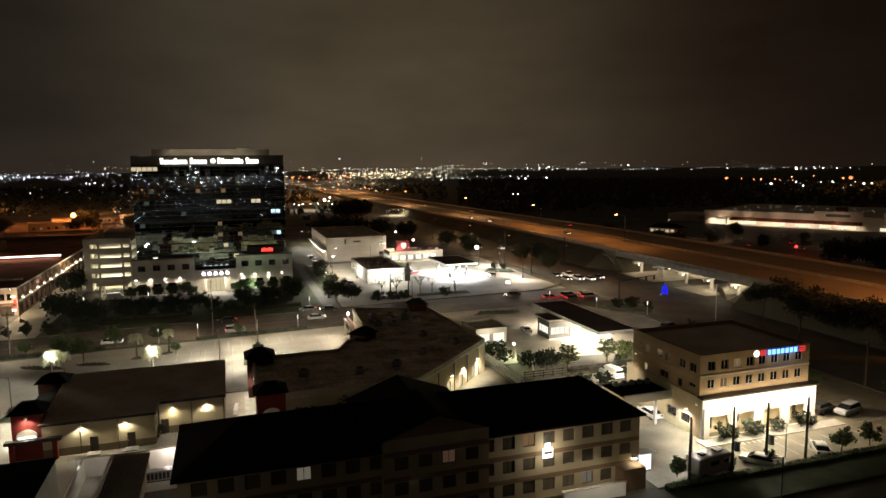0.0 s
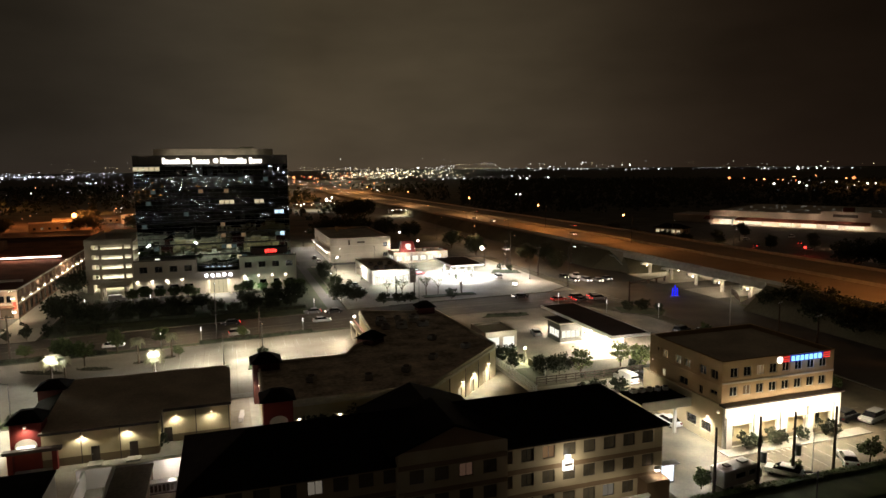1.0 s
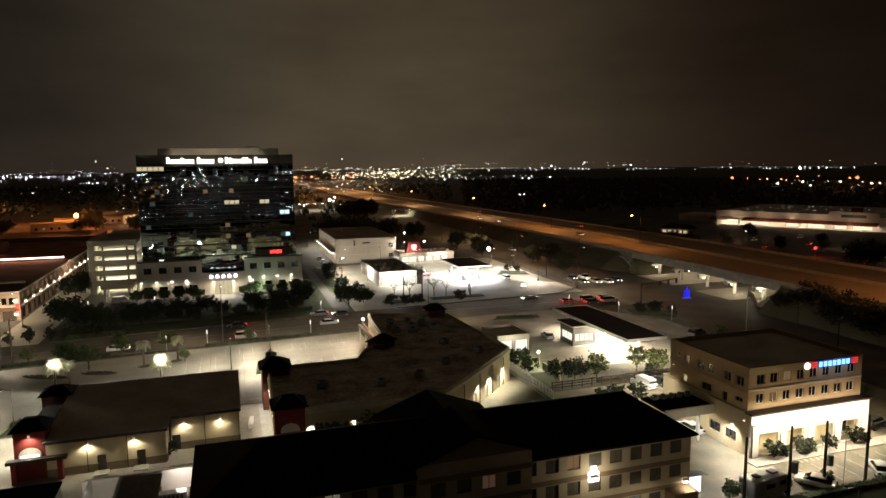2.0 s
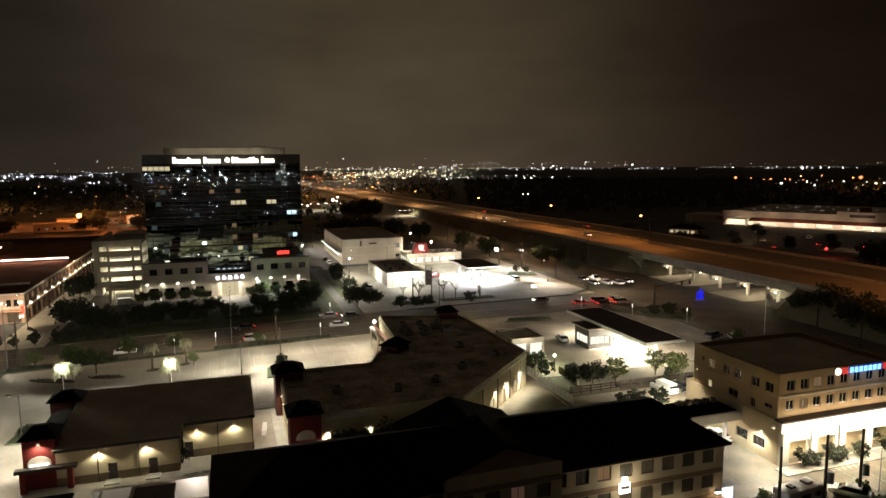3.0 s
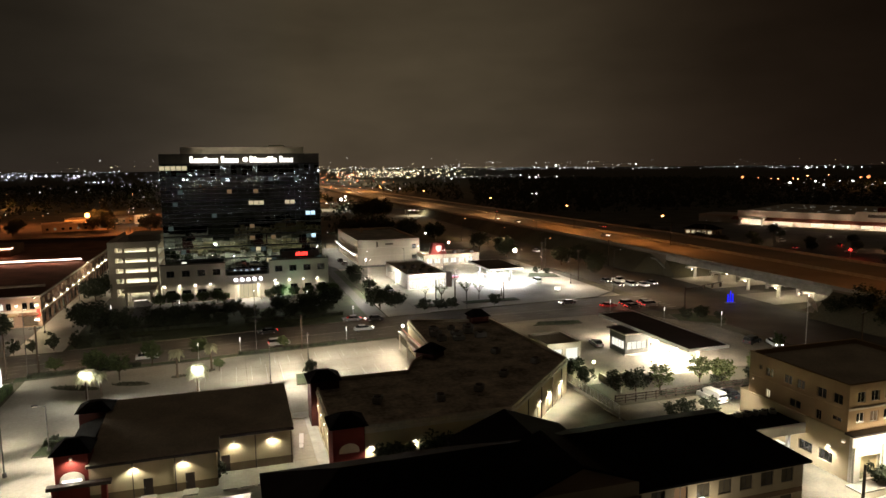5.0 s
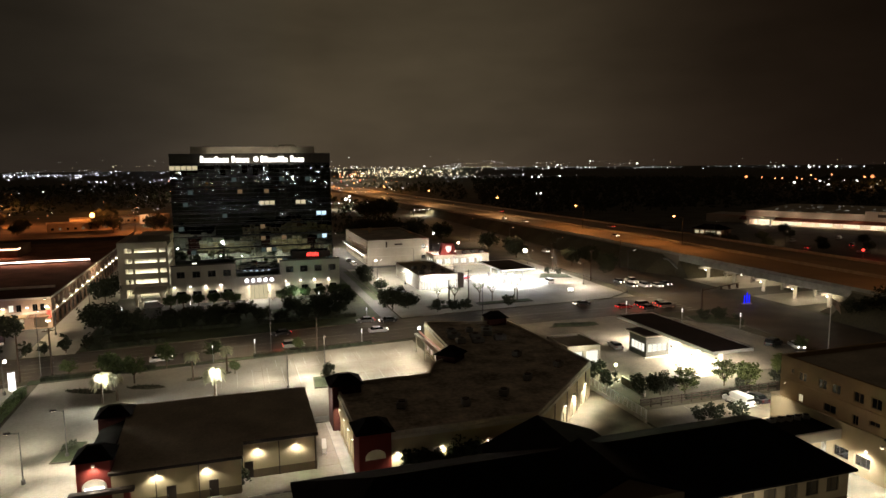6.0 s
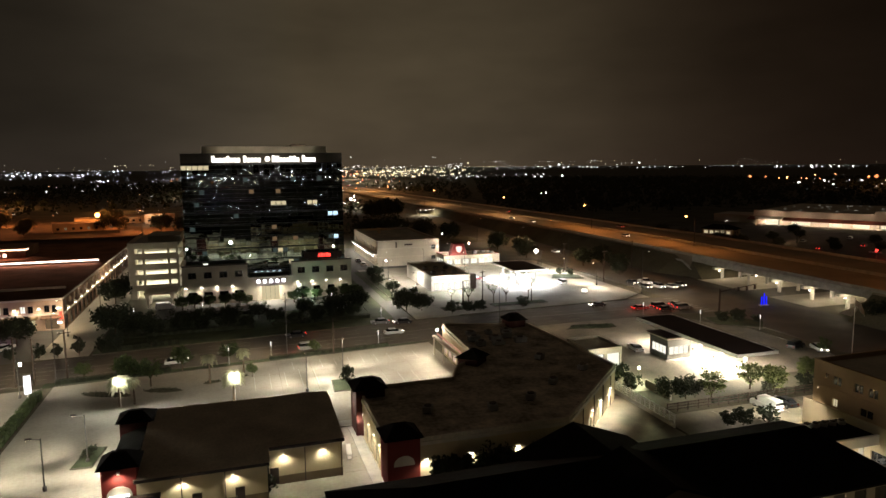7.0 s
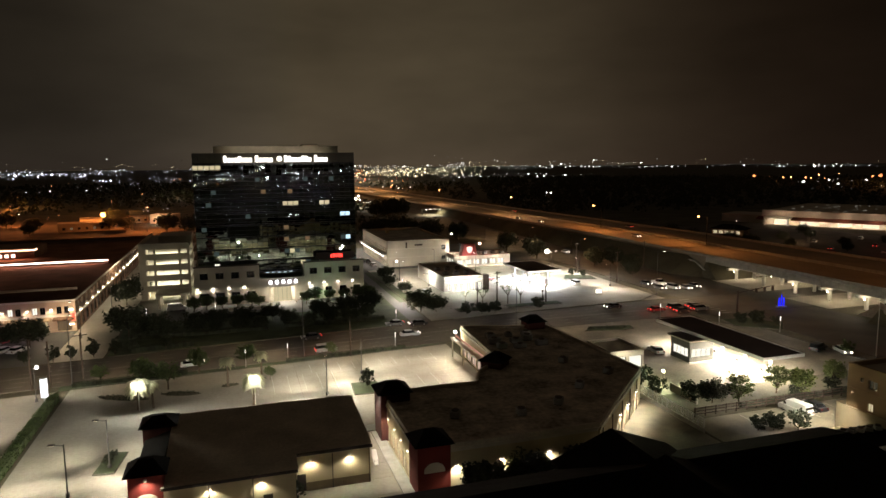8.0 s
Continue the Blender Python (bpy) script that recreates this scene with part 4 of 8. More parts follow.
box_part("porch", HOTEL_B, hotel, (44.2, 47.2, 61.2, 62.99, 0, 2.6), "brown stucco porch")

# ---- the four-faced office block with the lit sign ----
office = thing("office_building", "three-storey tan office block with white lower storey and lit sign", "office building", G)
A0, A1, B0, B1 = 62.8, 82.0, 71.4, 87.4
WEST_WINDOWS = ((85.7, 0.6, 9.5, 0.7), (84.05, 1.35, 8.95, 1.25), (80.9, 1.35, 8.95, 1.25), (78.85, 1.35, 8.95, 1.25), (75.6, 1.4, 8.9, 1.3), (73.25, 1.4, 8.9, 1.3),
                (84.2, 0.8, 6.05, 1.1), (79.6, 1.9, 6.2, 1.1), (75.9, 0.85, 6.0, 1.25), (73.3, 1.4, 6.75, 0.6))
P = wall_poses(A0, A1, B0, B1, 0.3)
for side in "senw":
    m, L = P[side]
    cols = {"s": 8, "e": 6, "n": 8, "w": 6}[side]
    w = 1.3 if side in "sn" else 1.7
    gap = (L - 2.6 - w) / (cols - 1)
    hs = [(1.3 + c * gap, 1.3 + c * gap + w, z, z + 1.35) for z in (6.75, 9.35) for c in range(cols)]
    if side == "w":
        hs = [(round(B1 - b - v / 2, 3), round(B1 - b + v / 2, 3), z, z + h) for b, v, z, h in WEST_WINDOWS]
    bm = bmesh.new()
    holed(bm, L, 5.8, 11.6, 0.3, hs)
    part("wall", bm, STUCCO_T, office, m=m)
    for i, h in enumerate(hs):
        window(office, h, m, {1: E_ROOM_D, 10: E_ROOM_D}.get(i) if side == "s" else (E_ROOM if side == "w" and i == 6 else GLASS if side == "w" else None), TRIM if side == "s" else STUCCO_T)
    bm = bmesh.new()
    low = 8.2 if side == "w" else 8.55
    bx(bm, 0, L, -0.1, -0.004, low, low + 0.25)
    part("band", bm, TRIM if side == "s" else STUCCO_T, office, "string course", m)
flat_roof(office, A0, A1, B0, B1, 11.6, 0.3, ROOF, STUCCO_T)
Q = wall_poses(62.6, 82.6, 70.4, 88.7, 0.4)
ARCADE = [(1.3, 4.5, 0.05, 3.1), (5.9, 8.9, 0.05, 3.1), (10.6, 13.8, 0.05, 3.1), (15.2, 18.3, 0.05, 3.1)]
for side in "senw":
    m, L = Q[side]
    holes = ARCADE if side == "s" else ([(2.2, 4.4, 1.2, 2.6), (5.2, 7.4, 1.2, 2.6)] if side == "w" else [])
    if side == "w":
        holes = [(L - h[1], L - h[0], h[2], h[3]) for h in holes]
    bm = bmesh.new()
    holed(bm, L, 0, 5.75, 0.4, holes)
    part("podium_wall", bm, STUCCO_W if side == "s" else STUCCO, office, "white stucco lower storey" if side == "s" else "cream stucco lower storey", m)
    for h in holes if side == "w" else ():
        window(office, h, m, GLASS, bars=2, deep=0.25)
# the recessed wall behind the four openings, with its dark windows
m = pose(63.0, 72.0, 0)
hs = [(1.1, 2.6, 0.7, 2.6), (6.0, 7.3, 1.0, 2.5), (10.4, 11.5, 0.05, 2.3), (15.1, 16.6, 0.7, 2.6), (16.9, 17.7, 0.7, 2.6)]
bm = bmesh.new()
holed(bm, 19.2, 0, 5.7, 0.3, hs)
part("arcade_wall", bm, STUCCO, office, "cream stucco wall behind an arcade", m)
for h in hs:
    window(office, h, m, GLASS, bars=1)
box_part("arcade_ceiling", STUCCO_W, office, (63.0, 82.2, 70.81, 71.99, 3.3, 3.5), "white arcade ceiling")
# unseen ceiling lights, added to brighten the recess
for a in (65.6, 70.2, 74.8, 79.4):
    box_part("arcade_light", E_WARM, office, (a - 0.15, a + 0.15, 71.2, 71.5, 3.22, 3.295), "small square ceiling light added to brighten the arcade")
    lamp("POINT", a, 71.35, 3.0, 16, WARM, 0.12)
bm = bmesh.new()
for x0, x1, y0, y1 in ((62.4, 82.8, 70.0, 71.39), (82.01, 82.8, 71.39, 87.8)):
    bx(bm, x0, x1, y0, y1, 5.76, 5.98)
part("ledge", bm, FASCIA, office, "dark ledge over the lower storey")
box_part("rear_ledge", STUCCO, office, (62.5, 82.7, 87.41, 88.75, 5.76, 5.9), "cream rear ledge")
box_part("side_ledge", STUCCO, office, (62.5, 62.79, 71.4, 87.4, 5.76, 5.88), "cream side ledge")
for x in (62.7, 67.3, 71.9, 76.55, 81.2):
    box_part("pilaster", STUCCO_W, office, (x, x + 1.0, 70.1, 70.39, 0, 4.4), "white pilaster", bevel=0.03)
sign = thing("rooftop_sign", "lit blue and red sign of plain shapes on a tan wall", "sign", at(0, 0))
for k in range(7):
    x = 74.3 + k * 0.79
    box_part("letter", E_LBLUE, sign, (x, x + 0.5, B0 - 0.16, B0 - 0.03, 10.72, 11.42), "pale blue lit block")
box_part("backing", glow("deep_blue_panel", (0.02, 0.05, 0.9), 0.35), sign, (74.1, 79.9, B0 - 0.03, B0 - 0.004, 10.58, 11.55), "deep blue lit panel")
for x0, x1 in ((72.9, 74.0), (80.0, 81.1)):
    for k in range(3):
        box_part("stripe", E_STRIPE, sign, (x0, x1, B0 - 0.12, B0 - 0.03, 10.68 + k * 0.32, 10.8 + k * 0.32), "red lit stripe")
bm = bmesh.new()
tube(bm, (72.3, B0 - 0.12, 11.05), (72.3, B0 - 0.004, 11.05), 0.46, n=20)
part("disc", bm, E_SIGN, sign, "white lit disc")
lamp("AREA", 76.9, B0 - 0.5, 11.0, 10, (0.2, 0.4, 1.0), 5.5, (76.9, B0 + 0.6, 10.0), size_y=0.4)
# unseen strip lamps added to light the south front evenly
lamp("AREA", 72.6, 67.6, 5.7, 900, (1.0, 0.88, 0.66), 19.5, (72.6, 69.6, 1.0), size_y=0.5)
lamp("AREA", 72.6, 70.0, 6.08, 80, WARM, 18.5, (72.6, 71.3, 9.0), size_y=0.2)
wall_light(62.6, 73.6, 3.5, 270, 300, WHITE, E_WHITE, big=0.8)
# wall lights added as fixtures for fill spots on the wall and lots
wall_light(65.4, 87.4, 8.6, 180, 0, WHITE, big=1.6)
lamp("SPOT", 65.4, 88.9, 8.6, 6500, WHITE, 0.2, (65.0, 99.0, 0), 105, 0.8)
wall_light(62.8, 86.6, 7.9, 270, 0, WHITE, E_DIM, big=0.5)
lamp("SPOT", 60.6, 86.6, 7.8, 420, WHITE, 0.2, (61.0, 87.6, 0), 120, 1.0)
lamp("SPOT", 60.8, 74.6, 3.6, 220, COOL, 0.2, (60.4, 75.2, 0), 150, 0.7)
wall_light(62.6, 71.6, 4.8, 270, 0, WHITE, E_DIM)
lamp("SPOT", 61.7, 71.4, 4.7, 1700, WHITE, 0.2, (57.0, 64.5, 0), 125, 0.8)
wall_light(82.6, 74.0, 5.0, 90, 0, WHITE, E_DIM)
lamp("SPOT", 83.4, 74.0, 4.9, 1100, WARM, 0.2, (88.0, 72.0, 0), 150, 0.7)
carport = thing("carport", "flat dark-roofed carport with a pale fascia", "carport", G)
box_part("roof", SHINGLE, carport, (54.8, 62.5, 77.41, 83.2, 4.5, 4.75))
box_part("fascia", STUCCO_W, carport, (54.6, 62.55, 77.1, 77.4, 3.7, 4.95), "pale fascia")
for a in (54.8, 59.8):
    box_part("post", STUCCO_W, carport, (a, a + 0.4, 77.12, 77.52, 0, 3.7), "pale square post")
lotwall = thing("low_wall", "low cream stucco wall between a carport and a car park", "wall", G)
box_part("wall", STUCCO, lotwall, (57.0, 62.55, 87.4, 87.7, 0, 2.6))
box_part("coping", STUCCO, lotwall, (56.95, 62.55, 87.34, 87.76, 2.604, 2.7))
lamp("AREA", 58.6, 80.5, 4.4, 150, WHITE, 5)
for k in range(5):
    roof_unit(56.2 + k * 1.3, 81.9 - 0.1 * k, 4.75, 0.9, 0.8, 0.6, 15 * k)


# ---- fuel stations ----
def fuel_canopy(a0, a1, b0, b1, z, label, cols, watts, colour=WHITE, trimmed=WHITEMETAL, pump=WHITEMETAL):
    t = thing("fuel_canopy", label, "canopy", G)
    box_part("roof", CANOPY, t, (a0 + 0.3, a1 - 0.3, b0 + 0.3, b1 - 0.3, z + 0.1, z + 0.5))
    bm = bmesh.new()
    bx(bm, a0, a1, b0, b0 + 0.29, z, z + 0.55)
    bx(bm, a0, a1, b1 - 0.29, b1, z, z + 0.55)
    bx(bm, a0, a0 + 0.29, b0 + 0.29, b1 - 0.29, z, z + 0.55)
    bx(bm, a1 - 0.29, a1, b0 + 0.29, b1 - 0.29, z, z + 0.55)
    part("fascia", bm, trimmed, t, "pale metal fascia")
    box_part("soffit", WHITEMETAL, t, (a0 + 0.3, a1 - 0.3, b0 + 0.3, b1 - 0.3, z + 0.02, z + 0.09), "white soffit")
    n = max(2, int((b1 - b0) / 6))
    for k in range(n):
        b = b0 + (k + 0.5) * (b1 - b0) / n
        for a in cols:
            box_part("column", pump, t, (a - 0.2, a + 0.2, b - 0.2, b + 0.2, 0, z), "square metal column")
            box_part("light_panel", E_WHITE, t, (a + 1.0, a + 1.7, b - 0.35, b + 0.35, z - 0.06, z + 0.015), "lit square canopy light")
            d = thing("fuel_pump", "boxy metal fuel pump on a concrete island", "fuel pump", at(a, b + 1.6, 0.05), "fuel pumps")
            box_part("island", KERB, d, (-0.7, 0.7, -1.2, 1.2, 0, 0.15))
            box_part("cabinet", pump, d, (-0.4, 0.4, -0.5, 0.5, 0.15, 1.9), bevel=0.05)
            box_part("display", FASCIA, d, (-0.42, 0.42, -0.3, 0.3, 1.2, 1.6), "dark display")
    lamp("AREA", (a0 + a1) / 2, (b0 + b1) / 2, z - 0.15, watts, colour, a1 - a0 - 2, size_y=b1 - b0 - 2)
    return t


fuel_canopy(70.0, 78.8, 109.8, 140.2, 4.6, "long fuel station canopy with brown top and white lit underside", (74.4,), 6800)
kiosk = thing("fuel_kiosk", "small flat-roofed fuel station kiosk with lit windows", "kiosk", G)
P = wall_poses(67.3, 72.6, 125.4, 131.2, 0.2)
for side in "senw":
    m, L = P[side]
    hs = [(0.4, L - 0.4, 1.0, 2.7)]
    bm = bmesh.new()
    holed(bm, L, 0, 4.2, 0.2, hs)
    part("wall", bm, DARKSTEEL, kiosk, m=m)
    window(kiosk, hs[0], m, E_ROOM_W, bars=3)
box_part("roof", CANOPY, kiosk, (66.8, 73.1, 124.9, 131.7, 4.404, 4.56), "dark overhanging roof")
box_part("fascia", PALE, kiosk, (66.75, 73.15, 124.85, 131.75, 4.2, 4.4), "pale fascia")
box_part("step", KERB, kiosk, (66.7, 73.2, 124.8, 125.39, 0, 0.2))
wash = thing("car_wash", "small flat-roofed car wash with a lit bay", "building", G)
P = wall_poses(50.4, 57.4, 125.8, 134.4, 0.25)
for side in "senw":
    m, L = P[side]
    hs = [(0.5, 3.2, 0.05, 2.6), (3.9, 6.6, 0.05, 2.6)] if side == "s" else []
    bm = bmesh.new()
    holed(bm, L, 0, 3.6, 0.25, hs)
    part("wall", bm, PALE, wash, m=m)
    for h in hs:
        window(wash, h, m, E_ROOM_W, bars=0, name="bay_door")
flat_roof(wash, 50.4, 57.4, 125.8, 134.4, 3.6, 0.25, ROOF, PALE, 0.35)
lamp("POINT", 53, 124.2, 3.2, 60, WHITE, 0.3)
lamp("POINT", 54.8, 115.6, 2.7, 800, (0.9, 1.0, 0.6), 0.25)
bm = bmesh.new()
ball(bm, (0, 0, 2.6), 0.28)
pl = thing("bollard_light", "short post with a round yellow-green lit globe", "lamp", at(54.8, 116.2), "lamps")
part("globe", bm, glow("lit_yellow_green", (0.9, 1.0, 0.55), 10), pl, smooth=True)
bm = bmesh.new()
tube(bm, (0, 0, 0), (0, 0, 2.3), 0.06, n=8)
part("post", bm, FASCIA, pl)

fuel_canopy(69.6, 81.2, 204.6, 224, 4.9, "square fuel station canopy with brilliant white lit underside", (72.6, 78.2), 7600, COOL, pump=DARKSTEEL)
strip = thing("canopy_light_strip", "slim white light strip along a canopy edge", "light", G)
box_part("lens", E_SIGN, strip, (69.8, 81.0, 204.54, 204.596, 5.0, 5.25))
box_part("end_cap", STEEL, strip, (69.6, 69.79, 204.54, 204.596, 4.98, 5.27))
for a, b in ((71.5, 206.5), (79.5, 207.5), (71.5, 222.6), (79.5, 222.6)):
    lamp("SPOT", a, b, 4.6, 2600, COOL, 0.4, (a, b + 0.01, 0), 150, 1.0)
store = thing("corner_store", "single-storey corner store with a flat dark roof and lit shopfront", "shop", G)
P = wall_poses(44.2, 56.6, 208.0, 237, 0.3)
for side in "senw":
    m, L = P[side]
    hs = [(1.0 + 1.9 * k, 2.5 + 1.9 * k, 0.3, 2.6) for k in range(6)] if side in "s" else []
    bm = bmesh.new()
    holed(bm, L, 0, 4.6, 0.3, hs)
    part("wall", bm, STUCCO_W, store, m=m)
    for h in hs:
        window(store, h, m, E_ROOM_W, bars=1)
flat_roof(store, 44.2, 56.6, 208.0, 237, 4.6, 0.3, ROOF, PALE, 0.5)
box_part("sign_band", glow("lit_yellow_sign", (1.0, 0.93, 0.78), 1.2), store, (44.6, 56.2, 207.83, 207.99, 3.0, 3.9), "lit pale yellow sign band")
box_part("entrance_tower", FASCIA, store, (56.61, 58.6, 208.2, 210.6, 0, 4.6), "dark entrance panel")
for k in range(6):
    roof_unit(47 + (k % 3) * 3.4, 215 + (k // 3) * 9, 4.1, 1.6, 1.3, 0.9, 10 * k)
# fill lamps added to brighten the store front and lot
lamp("POINT", 50, 204.4, 3.8, 1300, (1, 0.96, 0.87), 0.3)
lamp("POINT", 42, 220, 3.8, 600, (1, 0.96, 0.87), 0.3)
lamp("POINT", 60, 222, 4.0, 900, (1, 0.96, 0.87), 0.3)

diner = thing("diner", "low diner with a red roof tower and a pale lit emblem", "restaurant", G)
P = wall_poses(62, 84, 251.5, 263, 0.3)
for side in "senw":
    m, L = P[side]
    hs = [(1.0 + 3.2 * k, 3.4 + 3.2 * k, 0.8, 2.8) for k in range(int((L - 1) / 3.2))] if side in "sw" else []
    bm = bmesh.new()
    holed(bm, L, 0, 4.2, 0.3, hs)
    part("wall", bm, PALE, diner, m=m)
    for h in hs:
        window(diner, h, m, E_ROOM_W)
flat_roof(diner, 62, 84, 251.5, 263, 4.2, 0.3, ROOF, RED, 0.4)
bm = bmesh.new()
v = [bm.verts.new((x, y, z)) for y in (250.6, 253.4) for x, z in ((64.4, 4.33), (70.8, 4.33), (69.6, 8.6), (65.4, 8.6))]
for f in ((0, 1, 2, 3), (7, 6, 5, 4), (0, 4, 5, 1), (1, 5, 6, 2), (2, 6, 7, 3), (3, 7, 4, 0)):
    bm.faces.new([v[i] for i in f])
part("sign_tower", bm, RED, diner, "red tapered roof tower")
bm = bmesh.new()
shield = [(-1.1, 1.0), (-1.1, 0.0), (-0.75, -0.8), (0.0, -1.3), (0.75, -0.8), (1.1, 0.0), (1.1, 1.0), (0.0, 1.25)]
lo, hi = [bm.verts.new((67.5 + x, 250.42, 6.5 + z)) for x, z in shield], [bm.verts.new((67.5 + x, 250.59, 6.5 + z)) for x, z in shield]
bm.faces.new(lo)
bm.faces.new(hi[::-1])
for k in range(8):
    bm.faces.new((lo[k], hi[k], hi[(k + 1) % 8], lo[(k + 1) % 8]))
part("emblem", bm, glow("lit_pink_emblem", (1.0, 0.66, 0.58), 1.6), diner, "pale lit shield emblem")
for a, b in ((75.5, 256), (79.5, 258), (82.0, 255)):
    roof_unit(a, b, 3.8, 1.6, 1.3, 1.0, 20)
bm = bmesh.new()
ball(bm, (71.6, 250.9, 8.6), 0.45)
part("lamp_globe", bm, glow("lit_pink_lamp", (1.0, 0.6, 0.5), 12), diner, "lit pink lamp", smooth=True)
bm = bmesh.new()
tube(bm, (71.6, 250.9, 4.33), (71.6, 250.9, 8.2), 0.06, n=6)
part("lamp_post", bm, FASCIA, diner, "slim dark post")
lamp("POINT", 78, 248.5, 4.5, 500, WHITE, 0.4)
lamp("POINT", 66, 248.5, 4.5, 300, (1, 0.85, 0.75), 0.4)

# ---- the long white block ----
white = thing("white_office_block", "long two-storey white office block with a dark flat roof", "building", G)
P = wall_poses(39, 63.0, 261, 309, 0.3)
for side in "senw":
    m, L = P[side]
    hs = [(L - 2.2 - 3.6 * k - 1.4, L - 2.2 - 3.6 * k, z, z + 1.5) for k in range(12) for z in (1.2, 5.6)] if side == "w" else ([(21.0, 22.6, z, z + 1.6) for z in (2.0, 5.8)] if side == "s" else [])
    bm = bmesh.new()
    holed(bm, L, 0, 9.6, 0.3, hs)
    part("wall", bm, PALE, white, m=m)
    for h in hs:
        window(white, h, m)
    for z in (3.4, 6.6):
        bm = bmesh.new()
        bx(bm, 0, L, -0.05, -0.004, z, z + 0.16)
        part("joint_band", bm, TRIM, white, m=m)
flat_roof(white, 39, 63.0, 261, 309, 9.6, 0.3, ROOF, STUCCO_W, 0.7)
box_part("walkway", WHITEMETAL, white, (37.3, 38.99, 261.5, 308.5, 4.5, 4.75), "white walkway along the wall")
box_part("wall_vent", FASCIA, white, (46, 46.6, 260.9, 260.99, 6.9, 9.0), "dark vent panel")
box_part("wall_sign", FASCIA, white, (49.5, 52.5, 260.9, 260.99, 7.6, 8.2), "dark sign of bars")
for k in range(8):
    b = 264 + k * 6
    bm = bmesh.new()
    ball(bm, (37.9, b, 4.2), 0.35, 6, 4)
    part("walkway_light", bm, E_WHITE, white, "lit lamp")
for b in (266, 278, 290, 302):
    lamp("POINT", 36.4, b, 4.0, 220, WHITE, 0.3)
# fill lamps added to brighten the block's front wall
lamp("POINT", 64.2, 258.6, 6.5, 420, WHITE, 0.3)
lamp("POINT", 42.5, 256.5, 5.5, 110, WHITE, 0.3)
lamp("POINT", 55, 255.0, 6.5, 50, WHITE, 0.3)
box_part("stair_tower", ROOF, white, (46.6, 47.8, 296, 297.4, 9.0, 11.2), "small dark roof house")

# ---- the glass office tower ----
BRONZE = mat("bronze_panel", (0.06, 0.052, 0.04), 0.4, var=0.25, scale=0.3, fine=6, bump=0.05)
tower = thing("office_tower", "dark mirror-glass office tower on a pale two-storey podium", "office tower", G)
TA0, TA1, TB, FL, N = -24.6, 19.8, 217.0, 3.72, 30
box_part("core", MULLION, tower, (TA0 + 0.2, TA1 - 0.2, TB + 0.25, TB + 27.8, 0, 40.9), "dark building core")
for side in "enw":
    m, L = wall_poses(TA0, TA1, TB, TB + 28, 0.2)[side]
    for f in range(8):
        bm = bmesh.new()
        bx(bm, 0.1, L - 0.1, 0.0, 0.15, 11.2 + f * FL, 11.2 + f * FL + FL - 0.25)
        part("glass_band", bm, MIRROR, tower, m=m)
box_part("parapet", BRONZE, tower, (TA0, TA1, TB + 0.02, TB + 0.24, 38.75, 41.6), "dark parapet panel")
box_part("crown", ROOF, tower, (TA0 + 5.5, TA1 - 4.0, TB + 4, TB + 22, 40.91, 43.6), "brown rooftop screen")
box_part("roof_house", ROOF, tower, (6, 10.5, TB + 8, TB + 14, 43.61, 44.2))
box_part("roof_edge", MULLION, tower, (TA0, TA1, TB + 0.25, TB + 28, 40.91, 41.3), "roof slab")
bm = bmesh.new()
for c in range(N + 1):
    x = TA0 + c * (TA1 - TA0) / N
    bx(bm, x - 0.02, x + 0.02, TB - 0.01, TB + 0.2, 4.5, 41.6)
part("mullion", bm, MULLION, tower, "dark vertical mullions")
RAIL = mat("satin_aluminium_rail", (0.085, 0.088, 0.086), 0.45, metal=0.85, var=0.3, scale=0.4, fine=4, bump=0.05)
for k in range(30):
    z = 5.2 + k * 1.14
    box_part("transom", RAIL, tower, (TA0 + 0.05, TA1 - 0.05, TB - 0.12, TB - 0.055, z, z + 0.07))
for f in range(11):
    z = 4.5 + f * 3.42
    box_part("spandrel", MULLION, tower, (TA0 + 0.05, TA1 - 0.05, TB - 0.03, TB + 0.18, z - 0.16, z + 0.16))
part_w, part_h = (TA1 - TA0) / N - 0.015, 3.42 - 0.34
bm = bmesh.new()
bx(bm, -part_w / 2, part_w / 2, 0, 0.03, -part_h / 2, part_h / 2)
pane_mesh = mesh_of(bm, "pane", MIRROR)
lit_mesh = {}
for key, material in (("a", E_ROOM), ("w", E_ROOM_W), ("d", E_ROOM_D), ("b", glow("blue_white_room", (0.6, 0.85, 1.0), 1.3)), ("e", glow("faint_teal_room", (0.62, 0.85, 0.78), 0.065))):
    bm = bmesh.new()
    bx(bm, -part_w / 2, part_w / 2 - 0.15, -0.03, -0.012, 0.0, part_h / 2 - 0.35)
    lit_mesh[key] = mesh_of(bm, "lit_pane", material)
LIT = {(9, 0): "a", (9, 1): "a", (9, 2): "a", (9, 3): "a", (9, 4): "a", (6, 16): "a", (6, 17): "a", (6, 18): "a", (6, 23): "a", (6, 24): "a", (5, 28): "b", (5, 27): "b", (2, 17): "a", (3, 20): "d"}
LIT.update({(7, 17): "d", (4, 16): "d", (3, 16): "d", (2, 16): "e", (7, 3): "e", (6, 2): "e", (8, 11): "e", (7, 12): "d", (1, 3): "w", (2, 3): "e", (3, 28): "b", (3, 27): "e", (2, 18): "e", (1, 19): "a", (1, 20): "e", (4, 1): "e", (1, 29): "e", (8, 20): "e", (8, 25): "e", (5, 9): "e", (0, 20): "e"})
R = random.Random(11)
